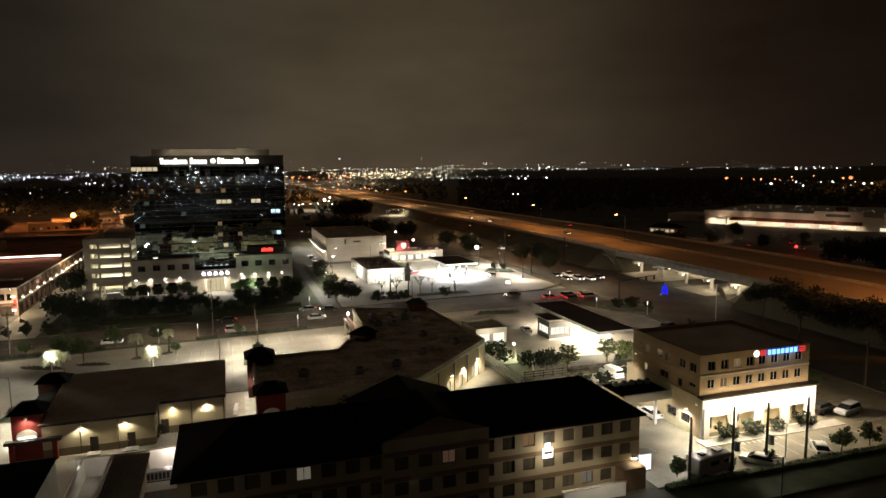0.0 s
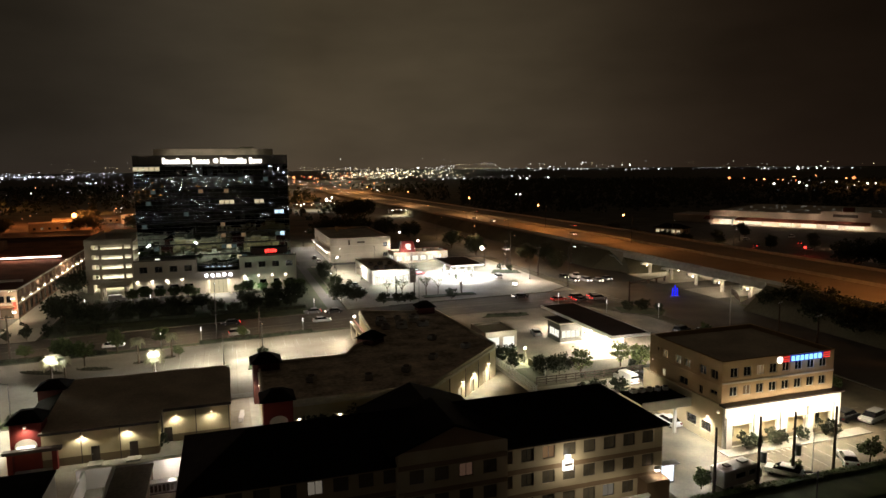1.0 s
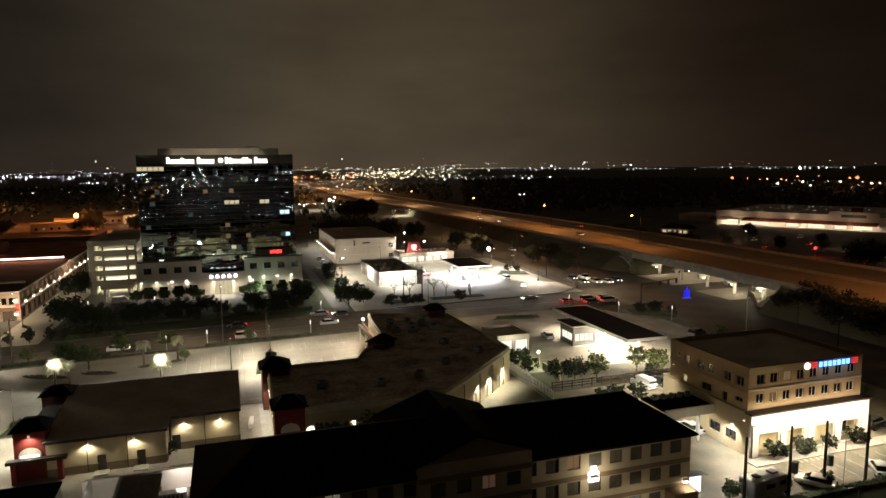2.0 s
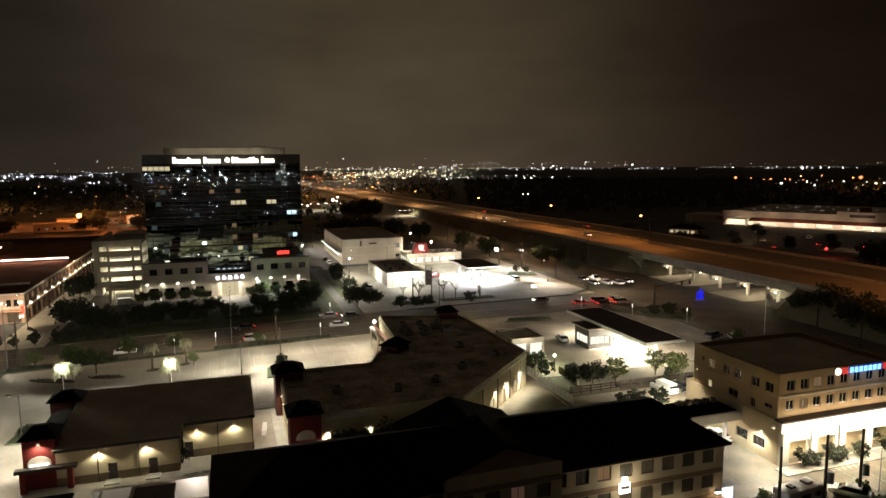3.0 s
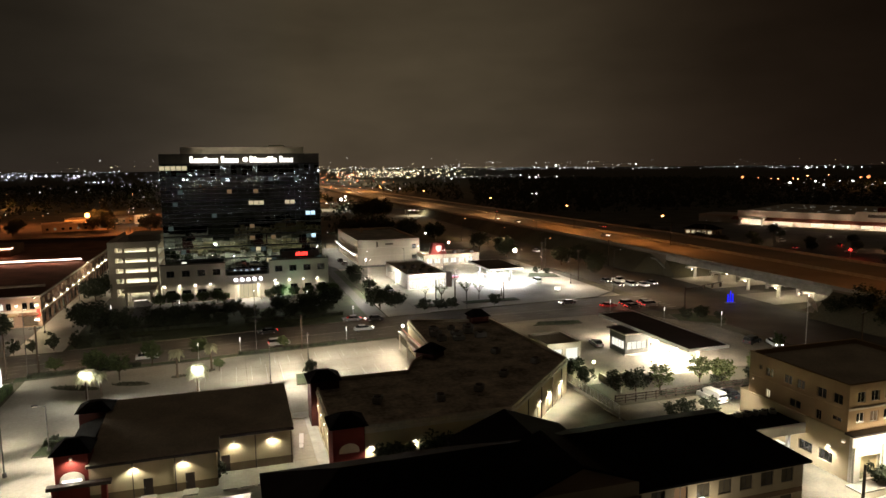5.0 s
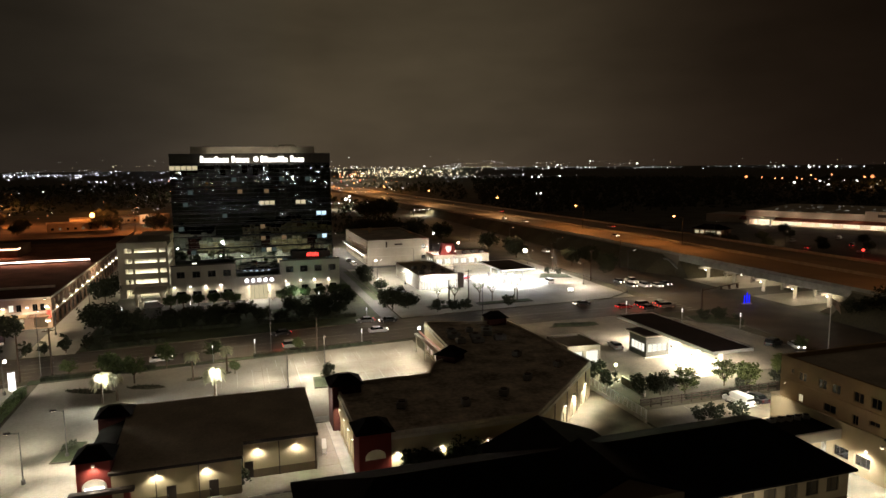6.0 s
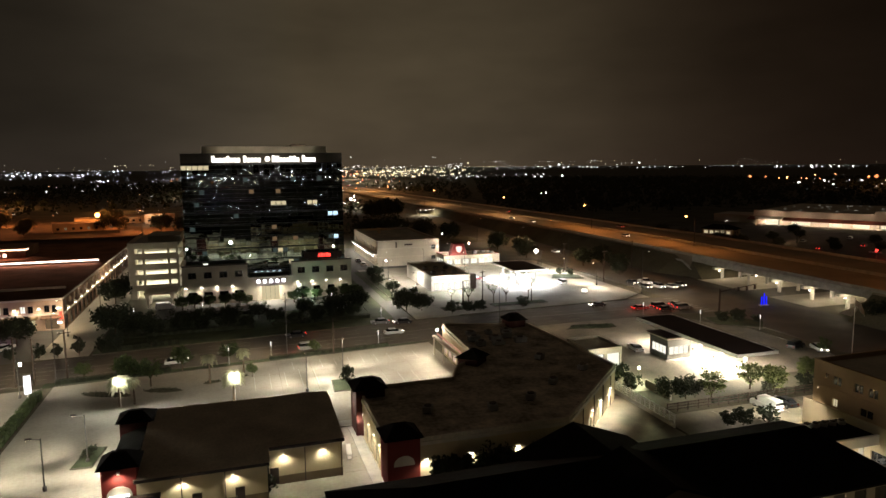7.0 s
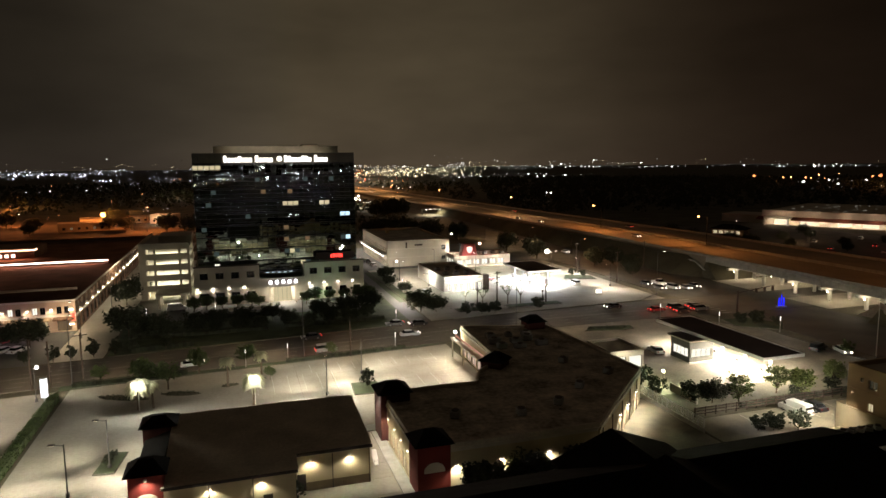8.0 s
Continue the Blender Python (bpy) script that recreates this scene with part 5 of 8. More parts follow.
for f in range(10):
    for c in range(N):
        x, z = TA0 + (c + 0.5) * (TA1 - TA0) / N, 4.5 + (f + 0.5) * 3.42
        m = pose(x, TB + 0.06, z, R.gauss(0, 0.16), 0, R.gauss(0, 0.16))
        p = part("pane", pane_mesh, None, tower, "", m)
        if (f, c) in LIT:
            part("lit_blind", lit_mesh[LIT[(f, c)]], None, p, "blind of a lit room")
tsign = thing("tower_sign", "long white lit sign of plain blocks below a tower roof", "sign", G)
x = TA0 + 8.2
R = random.Random(4)
for word in (8, 5, 0, 8, 4):
    if word == 0:
        bm = bmesh.new()
        tube(bm, (x + 1.0, TB - 0.35, 39.95), (x + 1.0, TB - 0.06, 39.95), 0.72, n=14)
        part("emblem", bm, E_SIGN, tsign, "white lit oval")
        x += 2.3
        continue
    for k in range(word):
        h = 1.75 if k == 0 else R.choice((1.15, 1.15, 1.6))
        box_part("letter", E_SIGN, tsign, (x, x + 0.78, TB - 0.35, TB - 0.06, 39.1, 39.1 + h), "white lit block")
        x += 0.95 if k else 1.05
    x += 0.75
lamp("AREA", -2.0, TB - 2.2, 38.9, 70, (1.0, 0.88, 0.7), 26, (-2.0, TB, 39.6), size_y=0.5)
lamp("AREA", -2.0, TB + 1.5, 42.2, 42, (1.0, 0.88, 0.7), 26, (-2.0, TB + 4.2, 42.6), size_y=0.4)
# podium
led = thing("led_sign", "dark message board with a short red lit row", "sign", G)
box_part("board", FASCIA, led, (7.6, 18.6, 214.2, 214.5, 11.1, 13.0))
for a in (8.6, 13.0, 17.4):
    box_part("post", STEEL, led, (a, a + 0.12, 214.51, 214.63, 9.99, 12.8))
for k in range(5):
    box_part("red_bar", E_RED, led, (11.8 + k * 0.72, 12.3 + k * 0.72, 214.15, 214.196, 11.5, 12.4 + 0.2 * (k % 2)), "red lit bar")
podium = thing("tower_podium", "pale precast two-storey podium with arched lamps", "building", G)
for a0, a1, h in ((-25.6, -8.4, 10.6), (4.0, 21.0, 10.6), (-8.39, 3.99, 6.4)):
    mid = h < 7
    m = pose(a0, 212.6, 0)
    L = a1 - a0
    hs = [(3.6, 8.6, 0.05, 4.6)] if mid else [(1.4 + k * 4.1, 3.7 + k * 4.1, 0.1, 3.4) for k in range(4)] + [(1.5 + k * 4.1, 3.6 + k * 4.1, 7.2, 9.0) for k in range(4)]
    bm = bmesh.new()
    holed(bm, L, 0, h, 0.4, hs)
    part("wall", bm, PODIUM, podium, m=m)
    for h4 in hs:
        window(podium, h4, m, E_ROOM if mid else GLASS, bars=3 if mid else 1)
    box_part("roof", ROOF, podium, (a0 + 0.01, a1 - 0.01, 213.01, 216.9, h - 0.9, h - 0.6))
    for s in (a0, a1 - 0.4):
        box_part("side_wall", PALE, podium, (s, s + 0.4, 213.01, 216.9, 0, h))
    bm = bmesh.new()
    bx(bm, a0 - 0.1, a1 + 0.1, 212.45, 213.1, h, h + 0.3)
    part("coping", bm, FASCIA if not mid else PALE, podium)
    if not mid:
        for k in range(4):
            x = a0 + 0.75 + k * 4.1 + (0.0 if a0 < 0 else 0.6)
            wall_light(x, 212.6, 4.9, 0, 120, WHITE, E_WHITE, big=1.7, reach=0.7)
            bm = bmesh.new()
            bx(bm, x - 0.35, x + 0.35, 212.42, 212.595, 0, 4.3)
            part("pilaster", bm, PALE, podium)
box_part("entrance_canopy", PALE, podium, (-6.2, 1.8, 209.2, 212.4, 4.7, 5.5), "pale entrance canopy", bevel=0.05)
for a in (-5.8, 1.2):
    box_part("canopy_column", PALE, podium, (a - 0.3, a + 0.3, 209.5, 210.1, 0, 4.7), "pale square column")
for k in range(5):
    bm = bmesh.new()
    ball(bm, (-5.6 + k * 1.7, 209.0, 6.1), 0.5, 10, 6)
    part("sign_globe", bm, glow("lit_lilac_globe", (0.9, 0.88, 1.0), 6) if k == 0 else bpy.data.materials["lit_lilac_globe"], podium, "round white lit sign letter", smooth=True)
lamp("AREA", -2.2, 210.8, 4.6, 900, WHITE, 6)
for a0, a1, b in ((4.5, 20, 203.2), (-17, -7.5, 203.2), (8, 20.6, 199.0)):
    garden = thing("garden_wall", "low white garden wall before a podium", "wall", G)
    box_part("wall", STUCCO_W, garden, (a0, a1, b, b + 0.35, 0, 0.7))
    box_part("coping", TRIM, garden, (a0 - 0.05, a1 + 0.05, b - 0.05, b + 0.4, 0.704, 0.8))
lamp("POINT", 8.6, 206.6, 2.6, 240, (0.6, 1.0, 0.7), 0.3)
box_part("entrance_side_window", E_ROOM_W, podium, (5.2, 6.4, 212.4, 212.59, 1.6, 4.2), "lit side window")

# ---- parking garage ----
garage = thing("parking_garage", "five-level pale concrete parking garage with lit decks", "parking garage", G)
GA0, GA1, GB0, GB1 = -40.5, -27.2, 226, 262
for k in range(6):
    z = k * 3.05
    if k:
        box_part("deck", KERB, garage, (GA0, GA1, GB0 + 0.26, GB1, z - 0.35, z))
        box_part("parapet", PALE, garage, (GA0, GA1, GB0, GB0 + 0.25, z - 0.55, z + 1.15), "pale precast parapet")
        box_part("parapet", PALE, garage, (GA0 - 0.25, GA0 - 0.004, GB0, GB1, z - 0.55, z + 1.15), "pale precast parapet")
    if k < 5:
        lamp("AREA", (GA0 + GA1) / 2, GB0 + 9, z + 2.45, 500 if k else 1100, (1.0, 0.93, 0.7), 9)
for a in (GA0, GA0 + 3.6, GA1 - 3.0, GA1 - 0.6):
    box_part("column", PALE, garage, (a, a + 0.6, GB0 + 0.26, GB0 + 0.9, 0, 15.2))
box_part("back_wall", PALE, garage, (GA0, GA1, GB0 + 20, GB0 + 20.3, 0, 14.9))
box_part("stair_core", PALE, garage, (GA0 - 0.2, GA0 + 1.6, GB0 + 0.3, GB0 + 6, 0, 15.9))
box_part("roof_shed", ROOF, garage, (GA0 + 4, GA1, GB0 + 12, GB0 + 26, 15.3, 17.2), "dark roof shelter")
bank = thing("drive_through_canopy", "flat white canopy over a drive-through lane", "canopy", G)
box_part("roof", PALE, bank, (-35.5, -27.0, 212, 220, 3.6, 4.3))
for a, b in ((-34.6, 213), (-28.2, 213), (-34.6, 219), (-28.2, 219)):
    box_part("column", PALE, bank, (a - 0.3, a + 0.3, b - 0.3, b + 0.3, 0, 3.6))
lamp("AREA", -31, 216, 3.5, 160, WHITE, 5)

# ---- the long brick shops to the west ----
west = thing("west_shops", "long two-storey brown brick shops with rows of warm lamps", "building", G)
BRICK = mat("brown_brick", (0.2, 0.115, 0.07), 0.9, var=0.3, scale=0.3, fine=16, bump=0.4)
SHOPFRONT = mat("pinkish_shopfront_stucco", (0.5, 0.37, 0.27), 0.9, var=0.2, scale=0.3, fine=14, bump=0.2)
WP = wall_poses(-150, -51, 194.2, 340, 0.4)
for side in "se":
    m, L = WP[side]
    n = int(L / 5)
    hs = []
    for k in range(n):
        x = (k + 0.5) * L / n if side == "e" else L - (k + 0.5) * 5
        if side == "s" and x < 40:
            continue
        if side == "s":
            hs += [(x - 1.5, x - 0.4, 4.3, 6.0), (x + 0.1, x + 1.2, 4.3, 6.0), (x - 1.5, x + 1.5, 0.3, 2.6)]
        else:
            hs += [(x - 1.1, x + 1.1, 5.2, 6.6), (x - 1.5, x + 1.5, 0.3, 3.0)]
    bm = bmesh.new()
    holed(bm, L, 0, 7.6, 0.4, hs)
    part("wall", bm, BRICK if side == "e" else SHOPFRONT, west, m=m)
    R = random.Random(7)
    for h in hs:
        window(west, h, m, (R.choice((None, None, E_ROOM_W)) if h[2] > 4 else R.choice((E_ROOM, E_ROOM_D, None))) if side == "s" else (E_ROOM_D if h[2] > 4 and h[0] < 62 else None))
    if side == "s":
        for k in range(11):
            x = L - 2.5 - 5 * k
            bm = bmesh.new()
            v = [bm.verts.new((xx, y, z)) for xx in (x - 2.2, x + 2.2) for y, z in ((-0.02, 2.9), (-1.3, 2.9), (-1.3, 3.1), (-0.02, 3.6))]
            for f in ((3, 2, 1, 0), (4, 5, 6, 7), (0, 1, 5, 4), (1, 2, 6, 5), (2, 3, 7, 6), (3, 0, 4, 7)):
                bm.faces.new([v[i] for i in f])
            part("awning", bm, STUCCO_T if k % 3 else BRICK, west, "sloped brown awning", m)
    bm = bmesh.new()
    bx(bm, 0, L, -0.12, -0.004, 3.6, 4.1)
    bx(bm, 0, L, -0.15, -0.004, 7.2, 7.6)
    part("cornice", bm, TRIM, west, "pale cornice", m)
box_part("wall", BRICK, west, (-150, -51, 339.6, 340, 0, 7.6))
box_part("wall", BRICK, west, (-150, -149.6, 194.61, 339.59, 0, 7.6))
WEST_ROOF = mat("dark_red_gravel_roof", (0.13, 0.062, 0.04), 0.95, var=0.45, scale=0.15, fine=3, bump=0.3, spec=0.1)
box_part("roof", WEST_ROOF, west, (-149.5, -51.5, 194.7, 339.5, 6.6, 6.9))
for b, a0, a1 in ((212, -78, -54), (262, -130, -54.5)):
    box_part("roof_screen", TRIM if b == 212 else WEST_ROOF, west, (a0, a1, b, b + 0.5, 6.91, 7.5 if b == 212 else 8.3))
box_part("light_strip", glow("lit_pale_tube", (1.0, 0.82, 0.72), 6), west, (-130, -54.6, 261.8, 261.98, 7.5, 7.9), "long white lit tube")
box_part("roof_hall", BRICK, west, (-140, -81, 283, 300, 6.91, 10.4), "low brick roof hall")
box_part("light_strip", glow("lit_orange_tube", (1.0, 0.62, 0.42), 5), west, (-139, -81.5, 282.75, 282.98, 9.55, 9.95), "orange lit tube")
box_part("light_strip", bpy.data.materials["lit_orange_tube"], west, (-81.49, -80.9, 282.75, 286.5, 9.55, 9.95), "orange lit tube")
lamp("AREA", -92, 260.8, 8.1, 1500, (1.0, 0.42, 0.24), 74, (-92, 250, 5.5), size_y=0.3)
lamp("AREA", -110, 281.8, 9.7, 2200, (1.0, 0.36, 0.16), 56, (-110, 272, 5.5), size_y=0.3)
bm = bmesh.new()
for k in range(9):
    bx(bm, -88 - k * 2, -86.9 - k * 2, 282.85, 282.99, 7.4, 8.5)
part("lit_openings", bm, E_TUBE, west, "orange lit openings")
for k in range(19):
    b = 198.5 + k * 7.6
    wall_light(-51, b, 4.5, 90, 65 if k % 2 == 0 else 0, WARM, E_WARM, big=2.2 if k < 9 else 3.0, reach=0.5)
for k in range(9):
    wall_light(-56.1 - k * 5.0, 194.2, 5.4, 0, 110, WHITE, E_WARM, big=1.5, reach=0.5)
for z in (2.0, 5.5):
    wall_light(-51.9, 194.2, z, 0, 90, WARM, E_WARM, big=2.4, reach=0.5)
box_part("corner_sign", glow("red_neon", (1.0, 0.06, 0.04), 2.5), west, (-51.9, -51.2, 193.9, 194.17, 2.6, 4.4), "red neon sign")
# fill lamps added to brighten the drive beside the shops
lamp("POINT", -46.5, 215, 6.5, 420, WHITE, 0.3)
lamp("POINT", -46.5, 255, 6.5, 420, WHITE, 0.3)
lamp("POINT", -46.5, 300, 6.5, 500, WHITE, 0.3)

# ---- the large store beyond the freeway ----
E_STORE = glow("lit_store_front", (1.0, 0.84, 0.6), 1.1)
STORE_W = mat("pinkish_store_wall", (0.5, 0.43, 0.36), 0.9, var=0.15, scale=0.1, fine=8, bump=0.2)
STORE_B = mat("red_brown_metal_roof", (0.2, 0.05, 0.025), 0.7, var=0.2, scale=0.2, fine=6, bump=0.1)
big = thing("large_store", "wide pale warehouse store with a brown band and bright entrance", "shop", at(286, 344, 0, -61))
for z0, z1, x0, x1 in ((0, 8.4, 0, 62), (0, 10.0, 62.01, 86), (0, 7.6, 86.01, 160)):
    m = pose(x0, 0, 0)
    hs = [(7, 15, 0.1, 3.2), (21, 31, 0.6, 2.5), (40.4, 47, 0.6, 2.5), (52, 60, 0.6, 2.5)] if x0 == 0 else ([(3, 9, 0.6, 2.5), (12, 21, 0.6, 2.5)] if x0 < 70 else [(8, 20, 0.3, 2.2), (30, 44, 0.3, 2.2)])
    bm = bmesh.new()
    holed(bm, x1 - x0, z0, z1, 0.4, hs)
    part("wall", bm, STORE_W, big, m=m)
    # glowing panes stand in for the lamp-washed wall under the awning
    for h in hs:
        window(big, h, m, E_STORE, bars=9, border=PALE)
for x0, x1 in ((-2, 2.9), (17.1, 61.9), (62.1, 85.9)):
    bm = bmesh.new()
    v = [bm.verts.new((x, y, z)) for x in (x0, x1) for y, z in ((-0.02, 3.0), (-4.6, 3.0), (-4.6, 3.3), (-0.02, 4.7))]
    for f in ((3, 2, 1, 0), (4, 5, 6, 7), (0, 1, 5, 4), (1, 2, 6, 5), (2, 3, 7, 6), (3, 0, 4, 7)):
        bm.faces.new([v[i] for i in f])
    part("awning", bm, STORE_B, big, "red-brown sloped metal awning")
for x0, x1 in ((18, 40), (40.5, 61.5), (62.5, 85.5), (4, 16)):
    strip_light = lamp("AREA", 0, 0, 0, 360, (1.0, 0.8, 0.57), 1.2)
    strip_light.matrix_world = big.matrix_world @ look(((x0 + x1) / 2, -2.6, 2.85), ((x0 + x1) / 2, 0.0, 0.6))
    strip_light.data.shape, strip_light.data.size, strip_light.data.size_y = "RECTANGLE", x1 - x0, 0.4
box_part("entrance_canopy", STUCCO_W, big, (3, 17, -7, -0.01, 3.9, 4.9), "white entrance canopy")
for x in (3.4, 16.0):
    box_part("canopy_column", STUCCO_W, big, (x, x + 0.7, -6.8, -6.1, 0, 3.9), "white square column")
box_part("low_wing", STORE_W, big, (-26, -0.01, 6, 30, 0, 4.6), "low pinkish side wing")
box_part("roof_box", STORE_B, big, (70, 75, 12, 17, 7.7, 11.6), "red-brown rooftop box")
box_part("wall_sign", FASCIA, big, (68, 80, -0.2, -0.02, 7.0, 8.6), "dark sign of bars")
box_part("body", ROOF, big, (0.1, 159.9, 0.41, 90, 0, 7.6), "dark flat roof and rear walls")
bm = bmesh.new()
R = random.Random(8)
for k in range(110):
    x, y = R.uniform(6, 150), R.uniform(6, 80)
    bx(bm, x, x + 1.2, y, y + 0.4, 7.604, 7.76)
part("skylights", bm, glow("dim_skylight", (0.9, 0.85, 0.7), 0.5, 1.2), big, "pale skylights")
# unseen lamps added to light the wall above the awning
for x in (12, 28, 44, 58, 74, 104, 134):
    p = big.matrix_world @ Vector((x, -4.5, 5.2))
    q = G.inverted() @ p
    lamp("POINT", q.x, q.y, 6.6, 150, (1, 0.74, 0.52), 0.5)

cottage = thing("roadside_restaurant", "low dark restaurant with lit windows", "restaurant", at(219, 306, 0, -60))
P = wall_poses(0, 16, 0, 9, 0.3)
for side in "senw":
    m, L = P[side]
    hs = [(1 + 2.8 * k, 3 + 2.8 * k, 1, 2.6) for k in range(int((L - 1) / 2.8))]
    bm = bmesh.new()
    holed(bm, L, 0, 3.4, 0.3, hs)
    part("wall", bm, STUCCO_D, cottage, m=m)
    for h in hs:
        window(cottage, h, m, E_ROOM if side == "s" else None)
bm = bmesh.new()
v = [bm.verts.new(p) for p in ((-0.8, -0.8, 3.4), (16.8, -0.8, 3.4), (16.8, 9.8, 3.4), (-0.8, 9.8, 3.4), (4, 4.5, 5.6), (12, 4.5, 5.6))]
for f in ((0, 1, 5, 4), (2, 3, 4, 5), (1, 2, 5), (3, 0, 4), (3, 2, 1, 0)):
    bm.faces.new([v[i] for i in f])
part("roof", bm, SHINGLE, cottage)

# ---- low walls and roofs below the shop block ----
annex = thing("hotel_annex", "low flat black-roofed annex with a white side wall", "building", G)
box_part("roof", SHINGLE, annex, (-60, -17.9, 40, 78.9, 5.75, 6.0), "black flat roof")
box_part("wall", STUCCO_W, annex, (-18.4, -18.0, 40.2, 78.7, 0, 5.74), "white side wall")
box_part("wall", STUCCO_W, annex, (-59.8, -18.41, 78.3, 78.7, 0, 5.74), "white rear wall")
yard = thing("yard_wall", "white stucco yard walls round a service court", "wall", G)
box_part("wall", STUCCO_W, yard, (-17.6, -5.6, 86.0, 86.3, 0, 2.5))
box_part("wall", STUCCO_W, yard, (-16.9, -16.6, 70, 85.99, 0, 2.5))
box_part("wall", STUCCO_W, yard, (-13.6, -13.3, 70, 85.99, 0, 2.7))
box_part("coping", TRIM, yard, (-17.7, -5.5, 85.9, 86.4, 2.504, 2.6))
shed = thing("yard_shed", "flat dark-roofed shed against a white yard wall", "shed", G)
box_part("body", STUCCO_D, shed, (-13.2, -9.2, 70, 85.6, 0, 2.2))
box_part("roof", FORECOURT, shed, (-13.25, -9.0, 69.8, 85.7, 2.204, 2.4))
tank = thing("air_handler", "long grey louvred air handler on the ground", "air conditioner", at(-5.6 - 1.6, 82.6, 0.045))
box_part("casing", STEEL, tank, (-2.6, 1.0, -0.6, 0.6, 0.1, 1.3), bevel=0.04)
box_part("skid", FASCIA, tank, (-2.7, 1.1, -0.7, 0.7, 0, 0.1))
for k in range(7):
    box_part("louvre", FASCIA, tank, (-2.4 + k * 0.45, -2.1 + k * 0.45, -0.66, -0.6, 0.3, 1.1))
lamp("POINT", -4.2, 81.5, 2.6, 60, (1.0, 0.9, 0.82), 0.2)
lamp("POINT", -7.0, 84.9, 2.2, 45, (1.0, 0.9, 0.82), 0.2)
lamp("POINT", -15.0, 83.0, 2.0, 13, (1.0, 0.92, 0.85), 0.2)
lamp("POINT", -17.2, 83.5, 2.6, 16, (1.0, 0.92, 0.85), 0.2)


# ---- the city's lights out to the horizon ----
def far_lights(name, n, az, dist, heights, material, label, seed, size=0.0011, power=1.0, streets=0.7):
    """Lamp points sized by distance to suit the camera's view, most of them strung along streets and round lots, a few
    scattered; most are faint and a few are large.
    """
    R = random.Random(seed)
    verts, faces = [], []
    spots = []
    while len(spots) < n:
        t = radians(R.uniform(*az))
        d = dist[0] + (dist[1] - dist[0]) * R.random() ** power
        c = Vector((d * math.sin(t), d * math.cos(t), R.uniform(*heights)))
        if R.random() > streets:
            spots.append(c)
            continue
        g = radians(R.choice((18.5, 108.5, 18.5 + R.uniform(-20, 20))))
        step = Vector((math.cos(g), math.sin(g), 0)) * R.uniform(14, 34) * (d / 2200) ** 0.5
        for k in range(R.randint(3, 11)):
            if R.random() < 0.75:
                spots.append(c + step * (k + R.uniform(-0.25, 0.25)) + Vector((R.uniform(-3, 3), R.uniform(-3, 3), R.uniform(-1, 1))))
    for c in spots[:n]:
        r = max(0.2, c.xy.length * size * (0.34 + 1.1 * R.random() ** 5))
        k = len(verts)
        verts += [c + Vector(o) * r for o in ((1, 0, 0), (-1, 0, 0), (0, 1, 0), (0, -1, 0), (0, 0, 0.8), (0, 0, -0.8))]
        faces += [(k + i, k + j, k + h) for i, j, h in ((0, 2, 4), (2, 1, 4), (1, 3, 4), (3, 0, 4), (2, 0, 5), (1, 2, 5), (3, 1, 5), (0, 3, 5))]
    me = bpy.data.meshes.new(name)
    me.from_pydata(verts, [], faces)
    me.materials.append(material)
    return tagged(new(name, me), label, "city lights", kind="stuff")


F_WHITE = glow("far_white_lamps", (1.0, 0.95, 0.88), 9, 2.6)
F_VIOLET = glow("far_cool_lamps", (0.95, 0.92, 1.0), 9, 2.6)
F_WARM = glow("far_warm_lamps", (1.0, 0.83, 0.5), 9, 2.4)
F_ORANGE = glow("far_orange_lamps", (1.0, 0.37, 0.12), 11, 1.5)
F_SODIUM = glow("far_sodium_lamps", (1.0, 0.3, 0.1), 22, 1.2)
F_RED = glow("far_red_lamps", (1.0, 0.12, 0.06), 5, 1.4)
far_lights("district_lamps", 430, (-10.2, -3.2), (1450, 2500), (6, 12), F_WARM, "dense warm lights of a distant district", 1, 0.00116, 1.1, 0.6)
far_lights("district_edge_lamps", 300, (-14.5, 1.5), (1500, 4600), (4, 14), F_WARM, "scattered warm lights round a distant district", 21, 0.00067, 1.0)
far_lights("district_lamps_white", 260, (-14.5, 4), (2300, 4700), (6, 18), F_WHITE, "scattered white lights of a distant district", 2, 0.00063, 1.0)
far_lights("skyline_lamps", 240, (-36, 36), (3600, 4800), (10, 40), F_WARM, "faint lights along the horizon", 3, 0.00044)
far_lights("tall_mast_lamps", 34, (-36, 2), (2300, 3600), (44, 60), F_WHITE, "lone lamps on tall masts above the horizon", 22, 0.00059, 1.0, 0.0)
far_lights("west_row_lamps", 150, (-37, -30), (2100, 2700), (6, 12), F_VIOLET, "dense cool lights of western suburbs", 4, 0.00101, 0.9, 0.85)
far_lights("west_lamps", 230, (-37, -20), (1500, 4400), (4, 14), F_VIOLET, "scattered cool lights of western suburbs", 24, 0.00067, 0.8)
far_lights("west_lot_lamps", 60, (-30, -23), (1250, 1500), (6, 10), F_VIOLET, "row of cool lot lights in western suburbs", 25, 0.00101, 1.0, 0.9)
far_lights("west_near_lamps", 70, (-37, -20), (480, 1300), (4, 9), F_WHITE, "few street lights in dark western suburbs", 5, 0.00067, 1.0, 0.35)
far_lights("west_orange_lamps", 26, (-37, -20), (450, 1500), (4, 9), F_ORANGE, "few orange street lights in western suburbs", 15, 0.00081, 1.0, 0.3)
far_lights("east_row_lamps", 130, (4, 28), (2700, 3400), (6, 14), F_WHITE, "rows of white lights beyond dark woods", 6, 0.00135, 1.0, 0.85)
far_lights("east_high_lamps", 60, (0, 30), (3900, 4700), (14, 44), F_WHITE, "faint white lights on the eastern horizon", 26, 0.00089, 1.0, 0.5)
